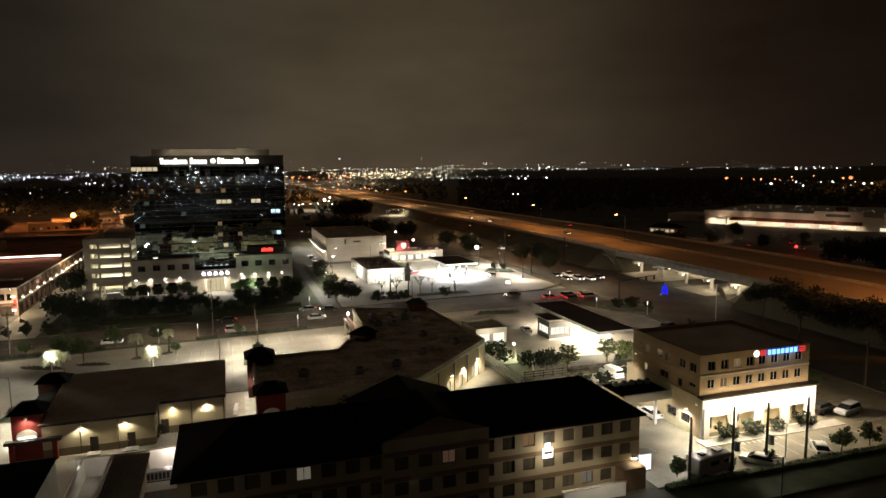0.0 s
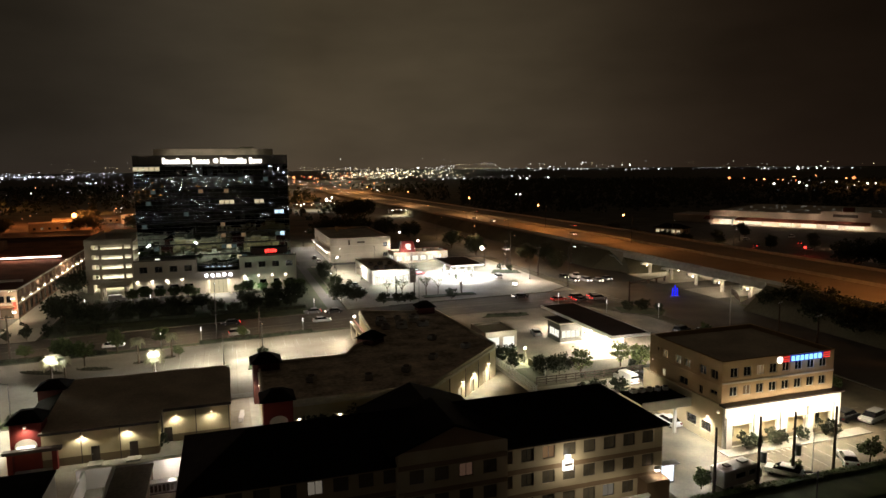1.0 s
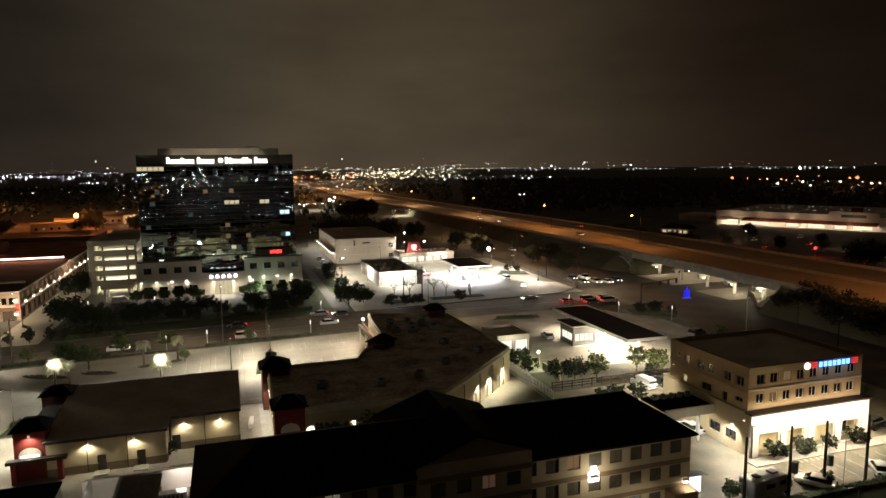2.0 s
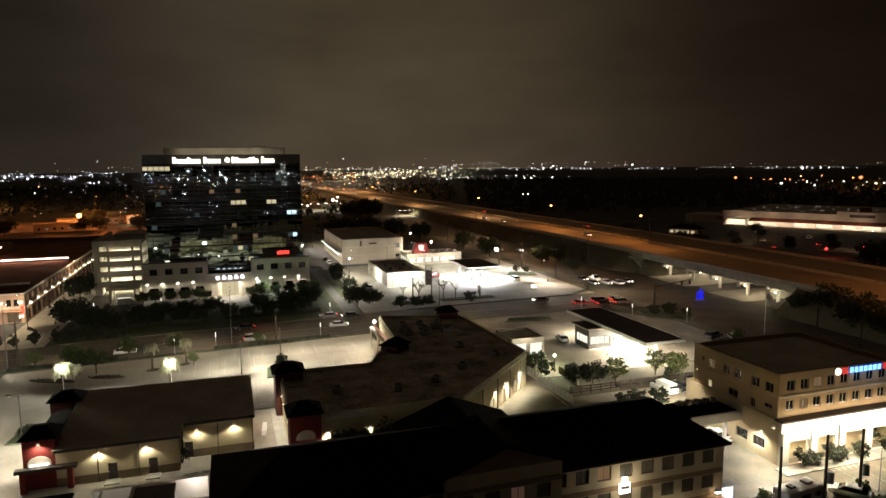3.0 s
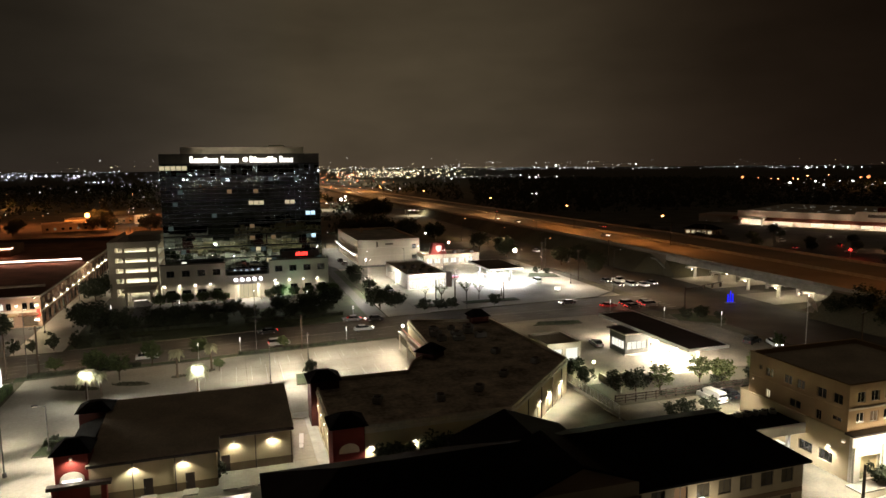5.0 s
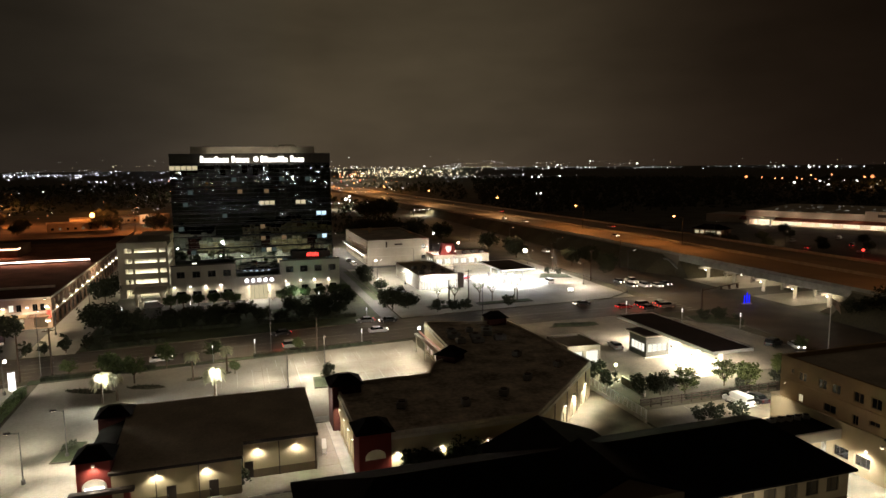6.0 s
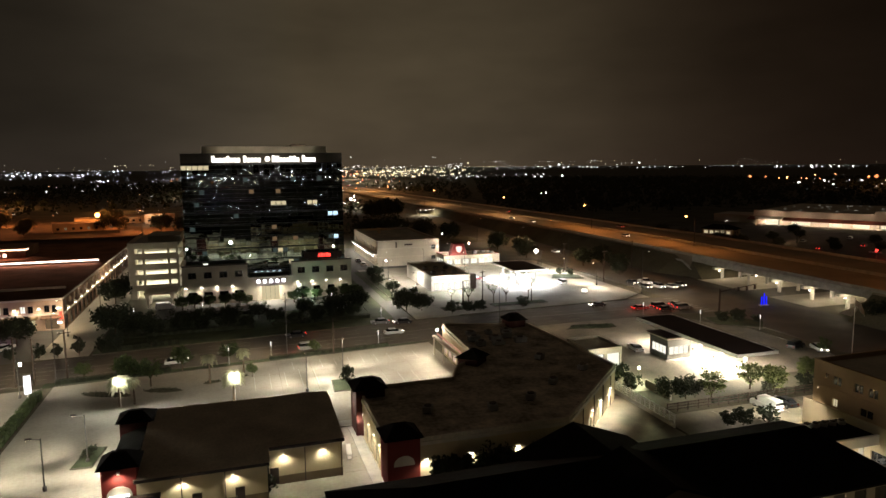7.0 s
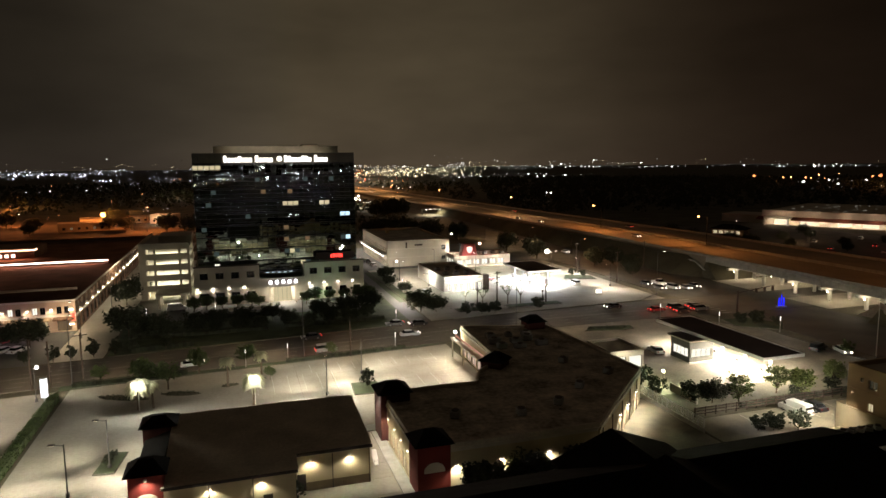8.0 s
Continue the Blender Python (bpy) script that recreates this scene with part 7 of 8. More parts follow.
bm = bmesh.new()
ball(bm, (-46.9, 144.0, 5.55), 0.3, 10, 6)
solid("flood_light", bm, E_WHITE, "brilliant white lamp beside a hedge", "flood light", G, smooth=True)
# two poles added to brighten the lot west of the hedge
light_pole(-60, 118, 6.6, 50000, WHITE, 1, 0)
light_pole(-58, 92, 6.6, 14000, WHITE, 1, 0)
light_pole(97.5, 246, 5.2, 16000, COOL, 1, 200, lens=E_HEAD)
# ball made larger than the lamp to stand in for its halo
bm = bmesh.new()
ball(bm, (96.4, 245.6, 5.1), 0.8, 10, 6)
solid("flood_light", bm, E_HEAD, "brilliant white flood light on a pole", "flood light", G, smooth=True)
light_pole(92, 232, 7, 15000, WHITE, 2, 20)
light_pole(98.4, 225.4, 5.2, 9000, COOL, 1, 200, lens=E_HEAD)
light_pole(66, 240, 7, 9000, WHITE, 2, 50)
light_pole(36.5, 232, 6.5, 9000, WHITE, 1, 0)
# pole added to lift the dark ground beyond the white block
light_pole(35.0, 322, 7, 9000, WHITE, 1, 0)
for a, b, h, w in ((38.4, 248.5, 4.1, 4000), (75.8, 300.7, 7.1, 4000)):
    light_pole(a, b, h, w, WHITE, 1, 0)
    bm = bmesh.new()
    ball(bm, (a + 1.1, b, h - 0.1), 0.36, 10, 6)
    solid("flood_light", bm, E_WHITE, "brilliant white lamp on a short pole", "flood light", G, smooth=True)
# pole added to brighten the drive and its lawn
light_pole(31.6, 203, 5.5, 11000, WHITE, 1, 180)
light_pole(66.5, 259, 8, 800, WHITE, 1, 230)
light_pole(95.5, 200, 7, 13000, WHITE, 1, 180)


# poles and wall lights added as fixtures for fill lamps standing nearby
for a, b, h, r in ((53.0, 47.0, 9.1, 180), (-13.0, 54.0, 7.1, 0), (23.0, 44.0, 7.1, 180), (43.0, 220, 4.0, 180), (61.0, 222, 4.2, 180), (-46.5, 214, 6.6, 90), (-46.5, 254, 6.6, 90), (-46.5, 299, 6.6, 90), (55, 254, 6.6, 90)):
    light_pole(a, b, h, 0, WHITE, 1, r, E_DIM, label="slim pole added as fixture of a fill lamp", group="small light poles")
for a, z, r in ((50.0, 4.1, 0),):
    wall_light(a, 208.0, z, r, 0, WHITE, E_WHITE)
for b in (266, 278, 290, 302):
    wall_light(39.0, b, 4.1, 270, 0, WHITE, E_WARM, big=0.8)
wall_light(62.4, 261.0, 6.6, 0, 0, WHITE, E_WHITE)
wall_light(42.5, 261.0, 5.6, 0, 0, WHITE, E_WHITE)


def post_light(a, b, h=3.6, watts=0):
    t = thing("post_light", "short post topped by a slim white lit tube", "lamp post", at(a, b), "post lights")
    bm = bmesh.new()
    tube(bm, (0, 0, 0), (0, 0, h - 0.9), 0.07, n=8)
    part("post", bm, STEEL, t)
    bm = bmesh.new()
    tube(bm, (0, 0, h - 0.9), (0, 0, h), 0.085, n=8)
    part("lit_tube", bm, glow("lit_tube_white", (1, 0.97, 0.9), 2.2) if "lit_tube_white" not in bpy.data.materials else bpy.data.materials["lit_tube_white"], t)
    if watts:
        lamp("POINT", a, b, h + 0.2, watts, WHITE, 0.15)


# the posts near b 197 are added to brighten the tower lawn
for a, b, w in ((-13.6, 151.0, 60), (-5.6, 152.3, 50), (-32.0, 149.8, 60), (16.4, 153.6, 60), (91.8, 146.8, 40), (101.3, 138.4, 90), (84.5, 158.9, 60), (21.6, 174.6, 60), (-20, 197, 25), (13, 198, 25), (-36, 196, 30), (-58, 158.5 - 2, 0), (44.6, 142.6, 0)):
    post_light(a, b, 3.6, w)


def utility_pole(a, b, h, r=0, gear=False, arms=1):
    t = thing("utility_pole", "weathered timber utility pole" + (" with a transformer" if gear else ""), "utility pole", at(a, b, 0, r), "utility poles")
    bm = bmesh.new()
    tube(bm, (0, 0, -0.2), (0, 0, h), 0.19, 0.13, 9)
    part("pole", bm, TIMBER, t)
    for k in range(arms):
        z = h - 0.5 - k * 1.3
        box_part("crossarm", TIMBER, t, (-1.1, 1.1, -0.16, -0.04, z, z + 0.13))
        for x in (-1.0, -0.45, 0.45, 1.0):
            bm = bmesh.new()
            tube(bm, (x, -0.1, z + 0.13), (x, -0.1, z + 0.34), 0.05, 0.035, 6)
            part("insulator", bm, STEEL, t)
    for k in range(4):
        box_part("step_bolt", STEEL, t, (0.12, 0.34, -0.02, 0.02, 3 + k * 0.9, 3.04 + k * 0.9))
    if gear:
        bm = bmesh.new()
        tube(bm, (0.05, -0.5, h * 0.36), (0.05, -0.5, h * 0.36 + 1.3), 0.36, n=12)
        part("transformer", bm, STEEL, t, "grey drum transformer")
        box_part("bracket", STEEL, t, (-0.1, 0.2, -0.3, 0, h * 0.36 + 0.3, h * 0.36 + 0.4))


for a, b, h, gear, arms in ((53.1, 60.9, 8.0, False, 0), (59.4, 60.9, 8.5, True, 0), (64.9, 61.2, 8.3, True, 0), (71.0, 60.9, 8.3, False, 0), (103.9, 79.9, 8.0, False, 1), (-41.3, 149.9, 9.5, False, 1), (-49.3, 149.4, 9, False, 0),
                            (51.3, 183.6, 9.8, False, 3), (46.3, 185.2, 7.0, False, 0), (66.2, 184.8, 7.0, False, 0), (101, 205, 10, False, 1), (99, 228, 10, False, 1), (125, 226, 10, False, 1), (118.5, 268, 9, False, 1), (108, 98, 9, False, 1), (110.5, 110, 9, False, 1), (6.7, 151.6, 7.5, False, 0), (-46.5, 149.8, 8.5, False, 0)):
    utility_pole(a, b, h, 20, gear, arms)

# lamps added on tall poles to lift the dark boulevard and junction
for a, b, r, w in ((-2.4, 152.8, 90, 6500), (-43.0, 149.4, 90, 3600), (45.0, 156.4, 90, 8000), (101, 184, 0, 9500)):
    light_pole(a, b, 12.5, w, (1.0, 0.74, 0.46), 1, r, label="tall slim pole with an added boulevard lamp", group="street lights", name="street_light", reach=1.8)
for a, b in ((102.6, 232), (102.6, 275), (102.6, 325), (131.4, 300), (131.4, 360), (131.4, 430), (131.4, 520), (131.4, 620)):
    light_pole(a, b, 11, 7500 if a < 120 else 0, (1.0, 0.66, 0.36), 1, 0 if a < 120 else 180, E_SODIUM, "street_light", "slim street light with an orange lamp", "sodium street lights", reach=1.6)
# lights added to brighten the lot and drive by the brick shops
for a, b in ((-48.6, 186), (-76, 188), (-48.2, 246)):
    light_pole(a, b, 8.5, 5500 if b < 200 else 3000, (1.0, 0.76, 0.5), 1, 180, E_WARM, "street_light", "slim street light added to brighten paving by shops", "street lights", reach=1.4)
# invented lot lamps that give the store's paving its brown light
for a, b, r in ((206, 232, 0), (236, 262, 90), (252, 214, 180), (214, 284, 0)):
    light_pole(a, b, 9, 3000, (1.0, 0.62, 0.34), 1, r, E_WARM, "store_lot_light", "slim light pole added to brighten a store lot", "store lot lights")
for a, b, s in ((214, 250, 0.5), (226, 232, 0.45), (238, 244, 0.5), (228, 268, 0.55), (250, 274, 0.5), (262, 244, 0.5), (244, 226, 0.45), (262, 290, 0.6), (206, 262, 0.5)):
    again(dark, a, b, s, 37 * a)
for k in range(5):
    post = thing("small_marker", "short post with a small pale lit lamp", "lamp", at(226 + 4.5 * k, 196 - 3.0 * k), "markers")
    box_part("post", STEEL, post, (-0.06, 0.06, -0.06, 0.06, 0, 1.6))
    box_part("lamp", E_RED if k < 2 else E_WARM, post, (-0.22, 0.22, -0.22, 0.22, 1.604, 2.0))
beacon = thing("red_beacon", "short post with a bright red lamp", "lamp", at(222.3, 210.3))
bm = bmesh.new()
ball(bm, (0, 0, 3.4), 0.55, 10, 6)
part("lamp", bm, E_RED, beacon, "glowing red lamp", smooth=True)
bm = bmesh.new()
tube(bm, (0, 0, 0), (0, 0, 2.9), 0.08, n=8)
part("post", bm, STEEL, beacon)
lamp("POINT", 222.3, 209.0, 3.4, 120, (1, 0.06, 0.04), 0.3)

# ---- sodium masts over the freeway ----
for b, w in ((75, 44000), (226.6, 9500), (301.3, 8500), (400, 10000), (549, 11000), (720, 14000), (900, 20000), (1120, 26000), (1400, 34000)):
    z = deck_z(b)
    t = thing("freeway_mast", "tall steel freeway mast with an orange sodium lamp", "street lamp", at(152.0, b, z), "freeway masts")
    h = 11.3
    bm = bmesh.new()
    tube(bm, (0, 0, 0), (0, 0, h - 0.6), 0.12, 0.08, 8)
    tube(bm, (0, 0, h - 0.65), (-3.6, 0, h), 0.07, 0.05, 6)
    part("mast", bm, FASCIA, t)
    box_part("lamp_head", FASCIA, t, (-4.5, -3.5, -0.2, 0.2, h, h + 0.2))
    bm = bmesh.new()
    ball(bm, (-4.0, 0, h - 0.1), 0.5 if b < 400 else 0.6, 10, 6, 0.7)
    part("lens", bm, E_SODIUM, t, "glowing orange lens", smooth=True)
    for s, k in ((-12, 0.35), (12, 0.35), (-32, 0.8), (32, 0.8)):
        lamp("SPOT", 148.0, b, z + h - 0.8, w * k * (0.4 if b == 226.6 and s < 0 else 0.7 if b == 75 and s < 0 else 1), (1.0, 0.36, 0.085) if b < 390 else (1.0, 0.5, 0.19), 0.3, (146.0, b + s, z), 104 if abs(s) < 20 else 68, 1.0)
for a, b, w in ((137, 160.2, 900), (137, 171.8, 500), (137, 195.6, 500), (143, 195.6, 500), (144, 160.2, 700), (151, 195.6, 400), (137, 149.0, 900), (144, 149.0, 700), (150, 184.0, 400), (141, 184.0, 400), (151, 160.2, 500)):
    bm = bmesh.new()
    ball(bm, (0, 0, 0), 0.2, 8, 5)
    solid("bridge_lamp", bm, E_WARM, "round lit lamp under a bridge", "lamp", at(a, b - 0.9, 3.0), "bridge lamps", smooth=True)
    lamp("POINT", a, b - 1.9, 2.7, w * 0.2, (1.0, 0.84, 0.6), 0.2)

# ---- cars ----
CAR_PARTS = {}


def car(a, b, r, colour="white", kind="sedan", lights="", label=""):
    """A parked or waiting car; it points along +x of its own."""
    key = (colour, kind)
    dims = dict(sedan=(4.4, 1.75, 1.4, 0.84), suv=(4.5, 1.85, 1.7, 0.97), van=(4.9, 1.9, 1.95, 1.05), pickup=(5.6, 1.95, 1.85, 1.0))[kind]
    L, W, H, belt = dims
    if key not in CAR_PARTS:
        made = {}
        bm = bmesh.new()
        prof = [(-L / 2, 0.3), (L / 2 - 0.1, 0.28), (L / 2, 0.5), (L / 2 - 0.05, belt - 0.12), (L / 2 - 0.5, belt), (-L / 2 + 0.1, belt + 0.04), (-L / 2, belt - 0.2)]
        s = [[bm.verts.new((x, y, z)) for x, z in prof] for y in (-W / 2, W / 2)]
        bm.faces.new(s[0])
        bm.faces.new(s[1][::-1])
        for k in range(len(prof)):
            j = (k + 1) % len(prof)
            bm.faces.new((s[0][j], s[0][k], s[1][k], s[1][j]))
        made["body"] = mesh_of(bm, "body", CARS[colour], bevel=0.05)
        x = {"sedan": (-1.75, -1.1, 0.45, 1.25), "suv": (-2.25, -1.95, 0.6, 1.4), "van": (-2.35, -2.25, 1.05, 1.8), "pickup": (-0.7, -0.5, 0.7, 1.4)}[kind]
        for name, material, inset, z1 in (("cabin_glass", CARGLASS, 0.06, H - 0.08), ("cabin_roof", CARS[colour], 0.16, H)):
            bm = bmesh.new()
            y0, y1 = W / 2 - inset, W / 2 - inset - 0.16
            if name == "cabin_glass":
                lo, hi = ((x[0], belt + 0.02), (x[3], belt + 0.02)), ((x[1], z1), (x[2], z1))
            else:
                lo, hi = ((x[1] - 0.06, z1 - 0.1), (x[2] + 0.06, z1 - 0.1)), ((x[1] + 0.1, z1), (x[2] - 0.1, z1))
                y0, y1 = W / 2 - 0.18, W / 2 - 0.26
            v = [bm.verts.new((px, sy * yy, pz)) for yy, pair in ((y0, lo), (y1, hi)) for px, pz in pair for sy in (-1, 1)]
            for f in ((0, 2, 3, 1), (4, 5, 7, 6), (0, 4, 6, 2), (1, 3, 7, 5), (0, 1, 5, 4), (2, 6, 7, 3)):
                bm.faces.new([v[i] for i in f])
            made[name] = mesh_of(bm, name, material if not (kind == "van" and name == "cabin_glass") else CARS[colour], bevel=0.03)
        if kind == "van":
            bm = bmesh.new()
            bx(bm, 1.06, 1.5, -W / 2 + 0.05, W / 2 - 0.05, belt + 0.1, H - 0.45)
            made["windows"] = mesh_of(bm, "side_window", CARGLASS)
        bm = bmesh.new()
        tube(bm, (0, -0.11, 0), (0, 0.11, 0), 0.34, n=14)
        made["tyre"] = mesh_of(bm, "tyre", RUBBER)
        bm = bmesh.new()
        tube(bm, (0, -0.125, 0), (0, 0.125, 0), 0.2, n=10)
        made["rim"] = mesh_of(bm, "rim", STEEL)
        CAR_PARTS[key] = made
    made = CAR_PARTS[key]
    t = thing("car" if kind != "van" else "van", label or f"{colour} {kind} standing on paving", "van" if kind == "van" else "car", at(a, b, 0.05, r), "cars")
    part("body", made["body"], None, t)
    part("cabin", made["cabin_glass"], None, t)
    part("roof", made["cabin_roof"], None, t)
    if "windows" in made:
        part("side_window", made["windows"], None, t)
        box_part("rear_window", CARGLASS, t, (-2.4, -2.26, -0.75, 0.75, belt + 0.2, H - 0.35))
    for px in (-L / 2 + 0.85, L / 2 - 0.9):
        for py in (-W / 2 + 0.12, W / 2 - 0.12):
            w = part("tyre", made["tyre"], None, t, m=pose(px, py, 0.34))
            part("rim", made["rim"], None, w)
    for s in (-1, 1):
        on = "h" in lights
        y = sorted((s * (W / 2 - 0.42), s * (W / 2 - 0.12)))
        box_part("headlight", E_HEAD if on else WHITEMETAL, t, (L / 2 - 0.12, L / 2 + 0.03, *y, 0.58, 0.78))
        box_part("tail_light", E_RED if "t" in lights else RED, t, (-L / 2 - 0.03, -L / 2 + 0.1, *y, 0.62, 0.84))
    if "t" in lights:
        d = Matrix.Rotation(radians(r), 3, "Z") @ Vector((1, 0, 0))
        lamp("SPOT", a - d.x * (L / 2 + 0.15), b - d.y * (L / 2 + 0.15), 0.75, 45, (1.0, 0.05, 0.03), 0.15, (a - d.x * 6, b - d.y * 6, 0.0), 150, 1.0)
    if "h" in lights:
        d = Matrix.Rotation(radians(r), 3, "Z") @ Vector((1, 0, 0))
        lamp("SPOT", a + d.x * (L / 2 + 0.2), b + d.y * (L / 2 + 0.2), 0.7, 220, WHITE, 0.2, (a + d.x * 14, b + d.y * 14, 0.0), 50, 0.7)
    return t


car(66.2, 98.9, 95, "white", "van", label="white cargo van parked by a timber fence")
car(69.8, 99.2, 92, "black", "sedan")
car(86.9, 72.9, 14, "black", "suv")
car(89.9, 71.2, 194, "silver", "suv")
car(64.4, 61.9, 125, "white", "sedan", label="white sedan parked below utility poles")
car(74.6, 62.0, 55, "white", "sedan", label="white sedan parked on bay lines")
car(61.2, 80.3, 90, "white", "sedan", label="white sedan under a carport")
for a, b, r, c, k, l in ((21.9, 163.0, 0, "silver", "sedan", "h"), (26.2, 171.8, 180, "black", "sedan", "h"), (21.0, 173.4, 180, "grey", "sedan", "t"), (2.4, 156.6, 6, "silver", "suv", "t"), (0.6, 167.6, 186, "black", "sedan", "t"), (-61.6, 178.0, 62, "white", "sedan", ""), (-58.8, 177.4, 62, "white", "sedan", ""),
                        (-64, 186, 60, "red", "sedan", "h"), (106.8, 190.7, 270, "grey", "sedan", "h"), (110.6, 189.4, 270, "silver", "suv", "h"), (114.0, 188.0, 270, "white", "sedan", "h"), (107.0, 198.0, 270, "black", "sedan", "h"), (111.0, 197, 270, "white", "pickup", "h"), (118.2, 189.6, 270, "grey", "sedan", "h"),
                        (93.4, 162.2, 0, "black", "sedan", "t"), (98.8, 162.4, 0, "grey", "suv", "t"), (88.0, 165.4, 0, "red", "sedan", "t"), (94.0, 165.6, 0, "black", "suv", "t"), (99.6, 165.8, 0, "grey", "sedan", "t"), (79.5, 172.4, 180, "black", "sedan", "h"), (118.0, 272, 270, "white", "sedan", "h"),
                        (65.6, 133.6, 80, "silver", "sedan", ""), (82.0, 128, 90, "grey", "suv", ""), (97.2, 124.2, 20, "black", "suv", ""), (100.2, 121.2, 250, "silver", "sedan", "h"), (62.5, 230, 20, "white", "sedan", ""), (62.0, 226, 20, "silver", "sedan", ""), (63.4, 222, 20, "red", "sedan", ""), (86.5, 206, 90, "white", "suv", "h"), (38.0, 196, 100, "black", "sedan", ""),
                        (38.4, 208, 95, "silver", "sedan", ""), (34.4, 250, 90, "grey", "suv", ""), (34.6, 266, 90, "white", "sedan", ""), (34.4, 276, 90, "black", "sedan", ""), (-30.0, 209.2, 10, "white", "van", ""), (19.0, 203.4, 0, "black", "suv", ""), (15.0, 193.6, 0, "silver", "sedan", ""), (-44.4, 240, 90, "grey", "sedan", ""),
                        (-44.6, 206, 90, "black", "sedan", ""), (-23.4, 155.0, 6, "white", "sedan", "h"), (240, 262, 30, "silver", "sedan", ""), (251, 240, 30, "black", "suv", "t"), (236, 222, 120, "white", "sedan", ""), (262, 226, 30, "red", "sedan", "t"), (246, 204, 120, "silver", "sedan", "h"), (226, 240, 30, "blue", "sedan", "t"), (268, 262, 30, "white", "suv", "")):
    car(a, b, r, c, k, l, f"{c} {k} " + ("waiting with its lamps on" if l else "parked on paving"))
for a, b, r, l in ((141.5, 345, 270, "h"), (141.0, 372, 270, "h"), (145.4, 262, 270, "h"), (163.0, 430, 90, "t"), (166.8, 300, 90, "t")):
    c = car(a, b, r, "silver", "sedan", l, "silver sedan on the freeway deck")
    c.matrix_world = at(a, b, deck_z(b) + 0.02, r)

# a car with a light bar before the brick shops
patrol = car(-63.0, 189.0, 8, "black", "suv", "", "dark car with pink and violet lamps lit on its roof")
for y, col in ((-0.55, (1.0, 0.25, 0.6)), (0.05, (0.45, 0.3, 1.0)), (0.6, (1.0, 0.5, 0.75))):
    box_part("light_bar", glow("lit_bar_lamp", col, 5), patrol, (-0.35, 0.15, y - 0.22, y + 0.22, 1.72, 1.95), "lit coloured roof lamp")
lamp("POINT", -63.0, 187.2, 1.9, 60, (1.0, 0.4, 0.8), 0.3)

# camper van parked under the utility poles
camper = thing("camper", "white motor home parked below utility poles", "motor home", at(57.2, 62.0, 0.05, 8) @ Matrix.Diagonal((0.95, 0.95, 0.86, 1)))
box_part("body", WHITEMETAL, camper, (-3.4, 2.4, -1.15, 1.15, 0.55, 3.0), bevel=0.12)
box_part("cab", WHITEMETAL, camper, (2.41, 3.6, -1.0, 1.0, 0.55, 1.9), bevel=0.15)
box_part("windscreen", CARGLASS, camper, (2.42, 3.2, -0.9, 0.9, 1.91, 2.3))
box_part("side_window", CARGLASS, camper, (-1.4, 0.2, -1.17, -1.152, 1.6, 2.3))
box_part("side_window", CARGLASS, camper, (0.9, 1.9, -1.17, -1.152, 1.6, 2.3))
box_part("roof_vent", FASCIA, camper, (-2.2, -1.4, -0.4, 0.4, 3.0, 3.25), bevel=0.04)
box_part("roof_vent", STEEL, camper, (0.4, 1.4, -0.5, 0.5, 3.0, 3.3), bevel=0.04)
for x in (-2.2, 2.6):
    for y in (-1.0, 1.0):
        bm = bmesh.new()
        tube(bm, (x, y - 0.14, 0.4), (x, y + 0.14, 0.4), 0.4, n=14)
        part("tyre", bm, RUBBER, camper)

# ---- fences ----
bm = bmesh.new()
tube(bm, (0, 0, 0), (0, 0, 5.2), 0.06, 0.05, 8)
solid("sign_pole", bm, STEEL, "slim bare steel pole on a parking lot", "pole", at(68.4, 61.6))
fence = thing("timber_fence", "weathered timber rail fence beside a parking lot", "fence", G)
for k in range(18):
    a = 50.6 + k * 1.9
    box_part("post", TIMBER, fence, (a, a + 0.14, 102.4, 102.54, 0, 1.5))
    if k < 17:
        for z in (0.35, 0.8, 1.25):
            box_part("rail", TIMBER, fence, (a + 0.15, a + 1.89, 102.42, 102.5, z, z + 0.16))
rail = thing("yard_fence", "pale metal yard fence on a low concrete wall", "fence", G)
box_part("low_wall", KERB, rail, (47.9, 48.15, 97, 114.5, 0, 0.7))
for k in range(15):
    b = 97.1 + k * 1.22
    box_part("post", WHITEMETAL, rail, (47.98, 48.06, b, b + 0.08, 0.704, 2.0))
for z in (0.95, 1.3, 1.65, 1.94):
    box_part("rail", WHITEMETAL, rail, (48.07, 48.12, 97, 114.4, z, z + 0.06))
slope = thing("yard_wall", "pale stucco wall edging a planted bank", "wall", G)
box_part("wall", PALE, slope, (54.3, 54.6, 106.8, 113.6, 0, 1.4))

# ---- small street things ----
flagpole = thing("flagpole", "tall white flagpole with a pale drooping flag", "flagpole", at(104.0, 117.0))
bm = bmesh.new()
tube(bm, (0, 0, 0), (0, 0, 11.2), 0.1, 0.06, 10)
part("pole", bm, WHITEMETAL, flagpole)
bm = bmesh.new()
ball(bm, (0, 0, 11.3), 0.14)
part("finial", bm, STEEL, flagpole, smooth=True)
bm = bmesh.new()
grid = [[bm.verts.new((0.1 + 2.3 * i / 8, 0.22 * math.sin(i * 1.1 + j * 0.5), 11.0 - 1.4 * j / 5 - 0.10 * i - 0.02 * i * i)) for i in range(9)] for j in range(6)]
for j in range(5):
    for i in range(8):
        bm.faces.new((grid[j][i], grid[j + 1][i], grid[j + 1][i + 1], grid[j][i + 1]))
part("flag", bm, mat("flag_cloth", (0.5, 0.47, 0.45), 0.9, var=0.3, scale=1.2, fine=20, bump=0.1), flagpole, smooth=True)
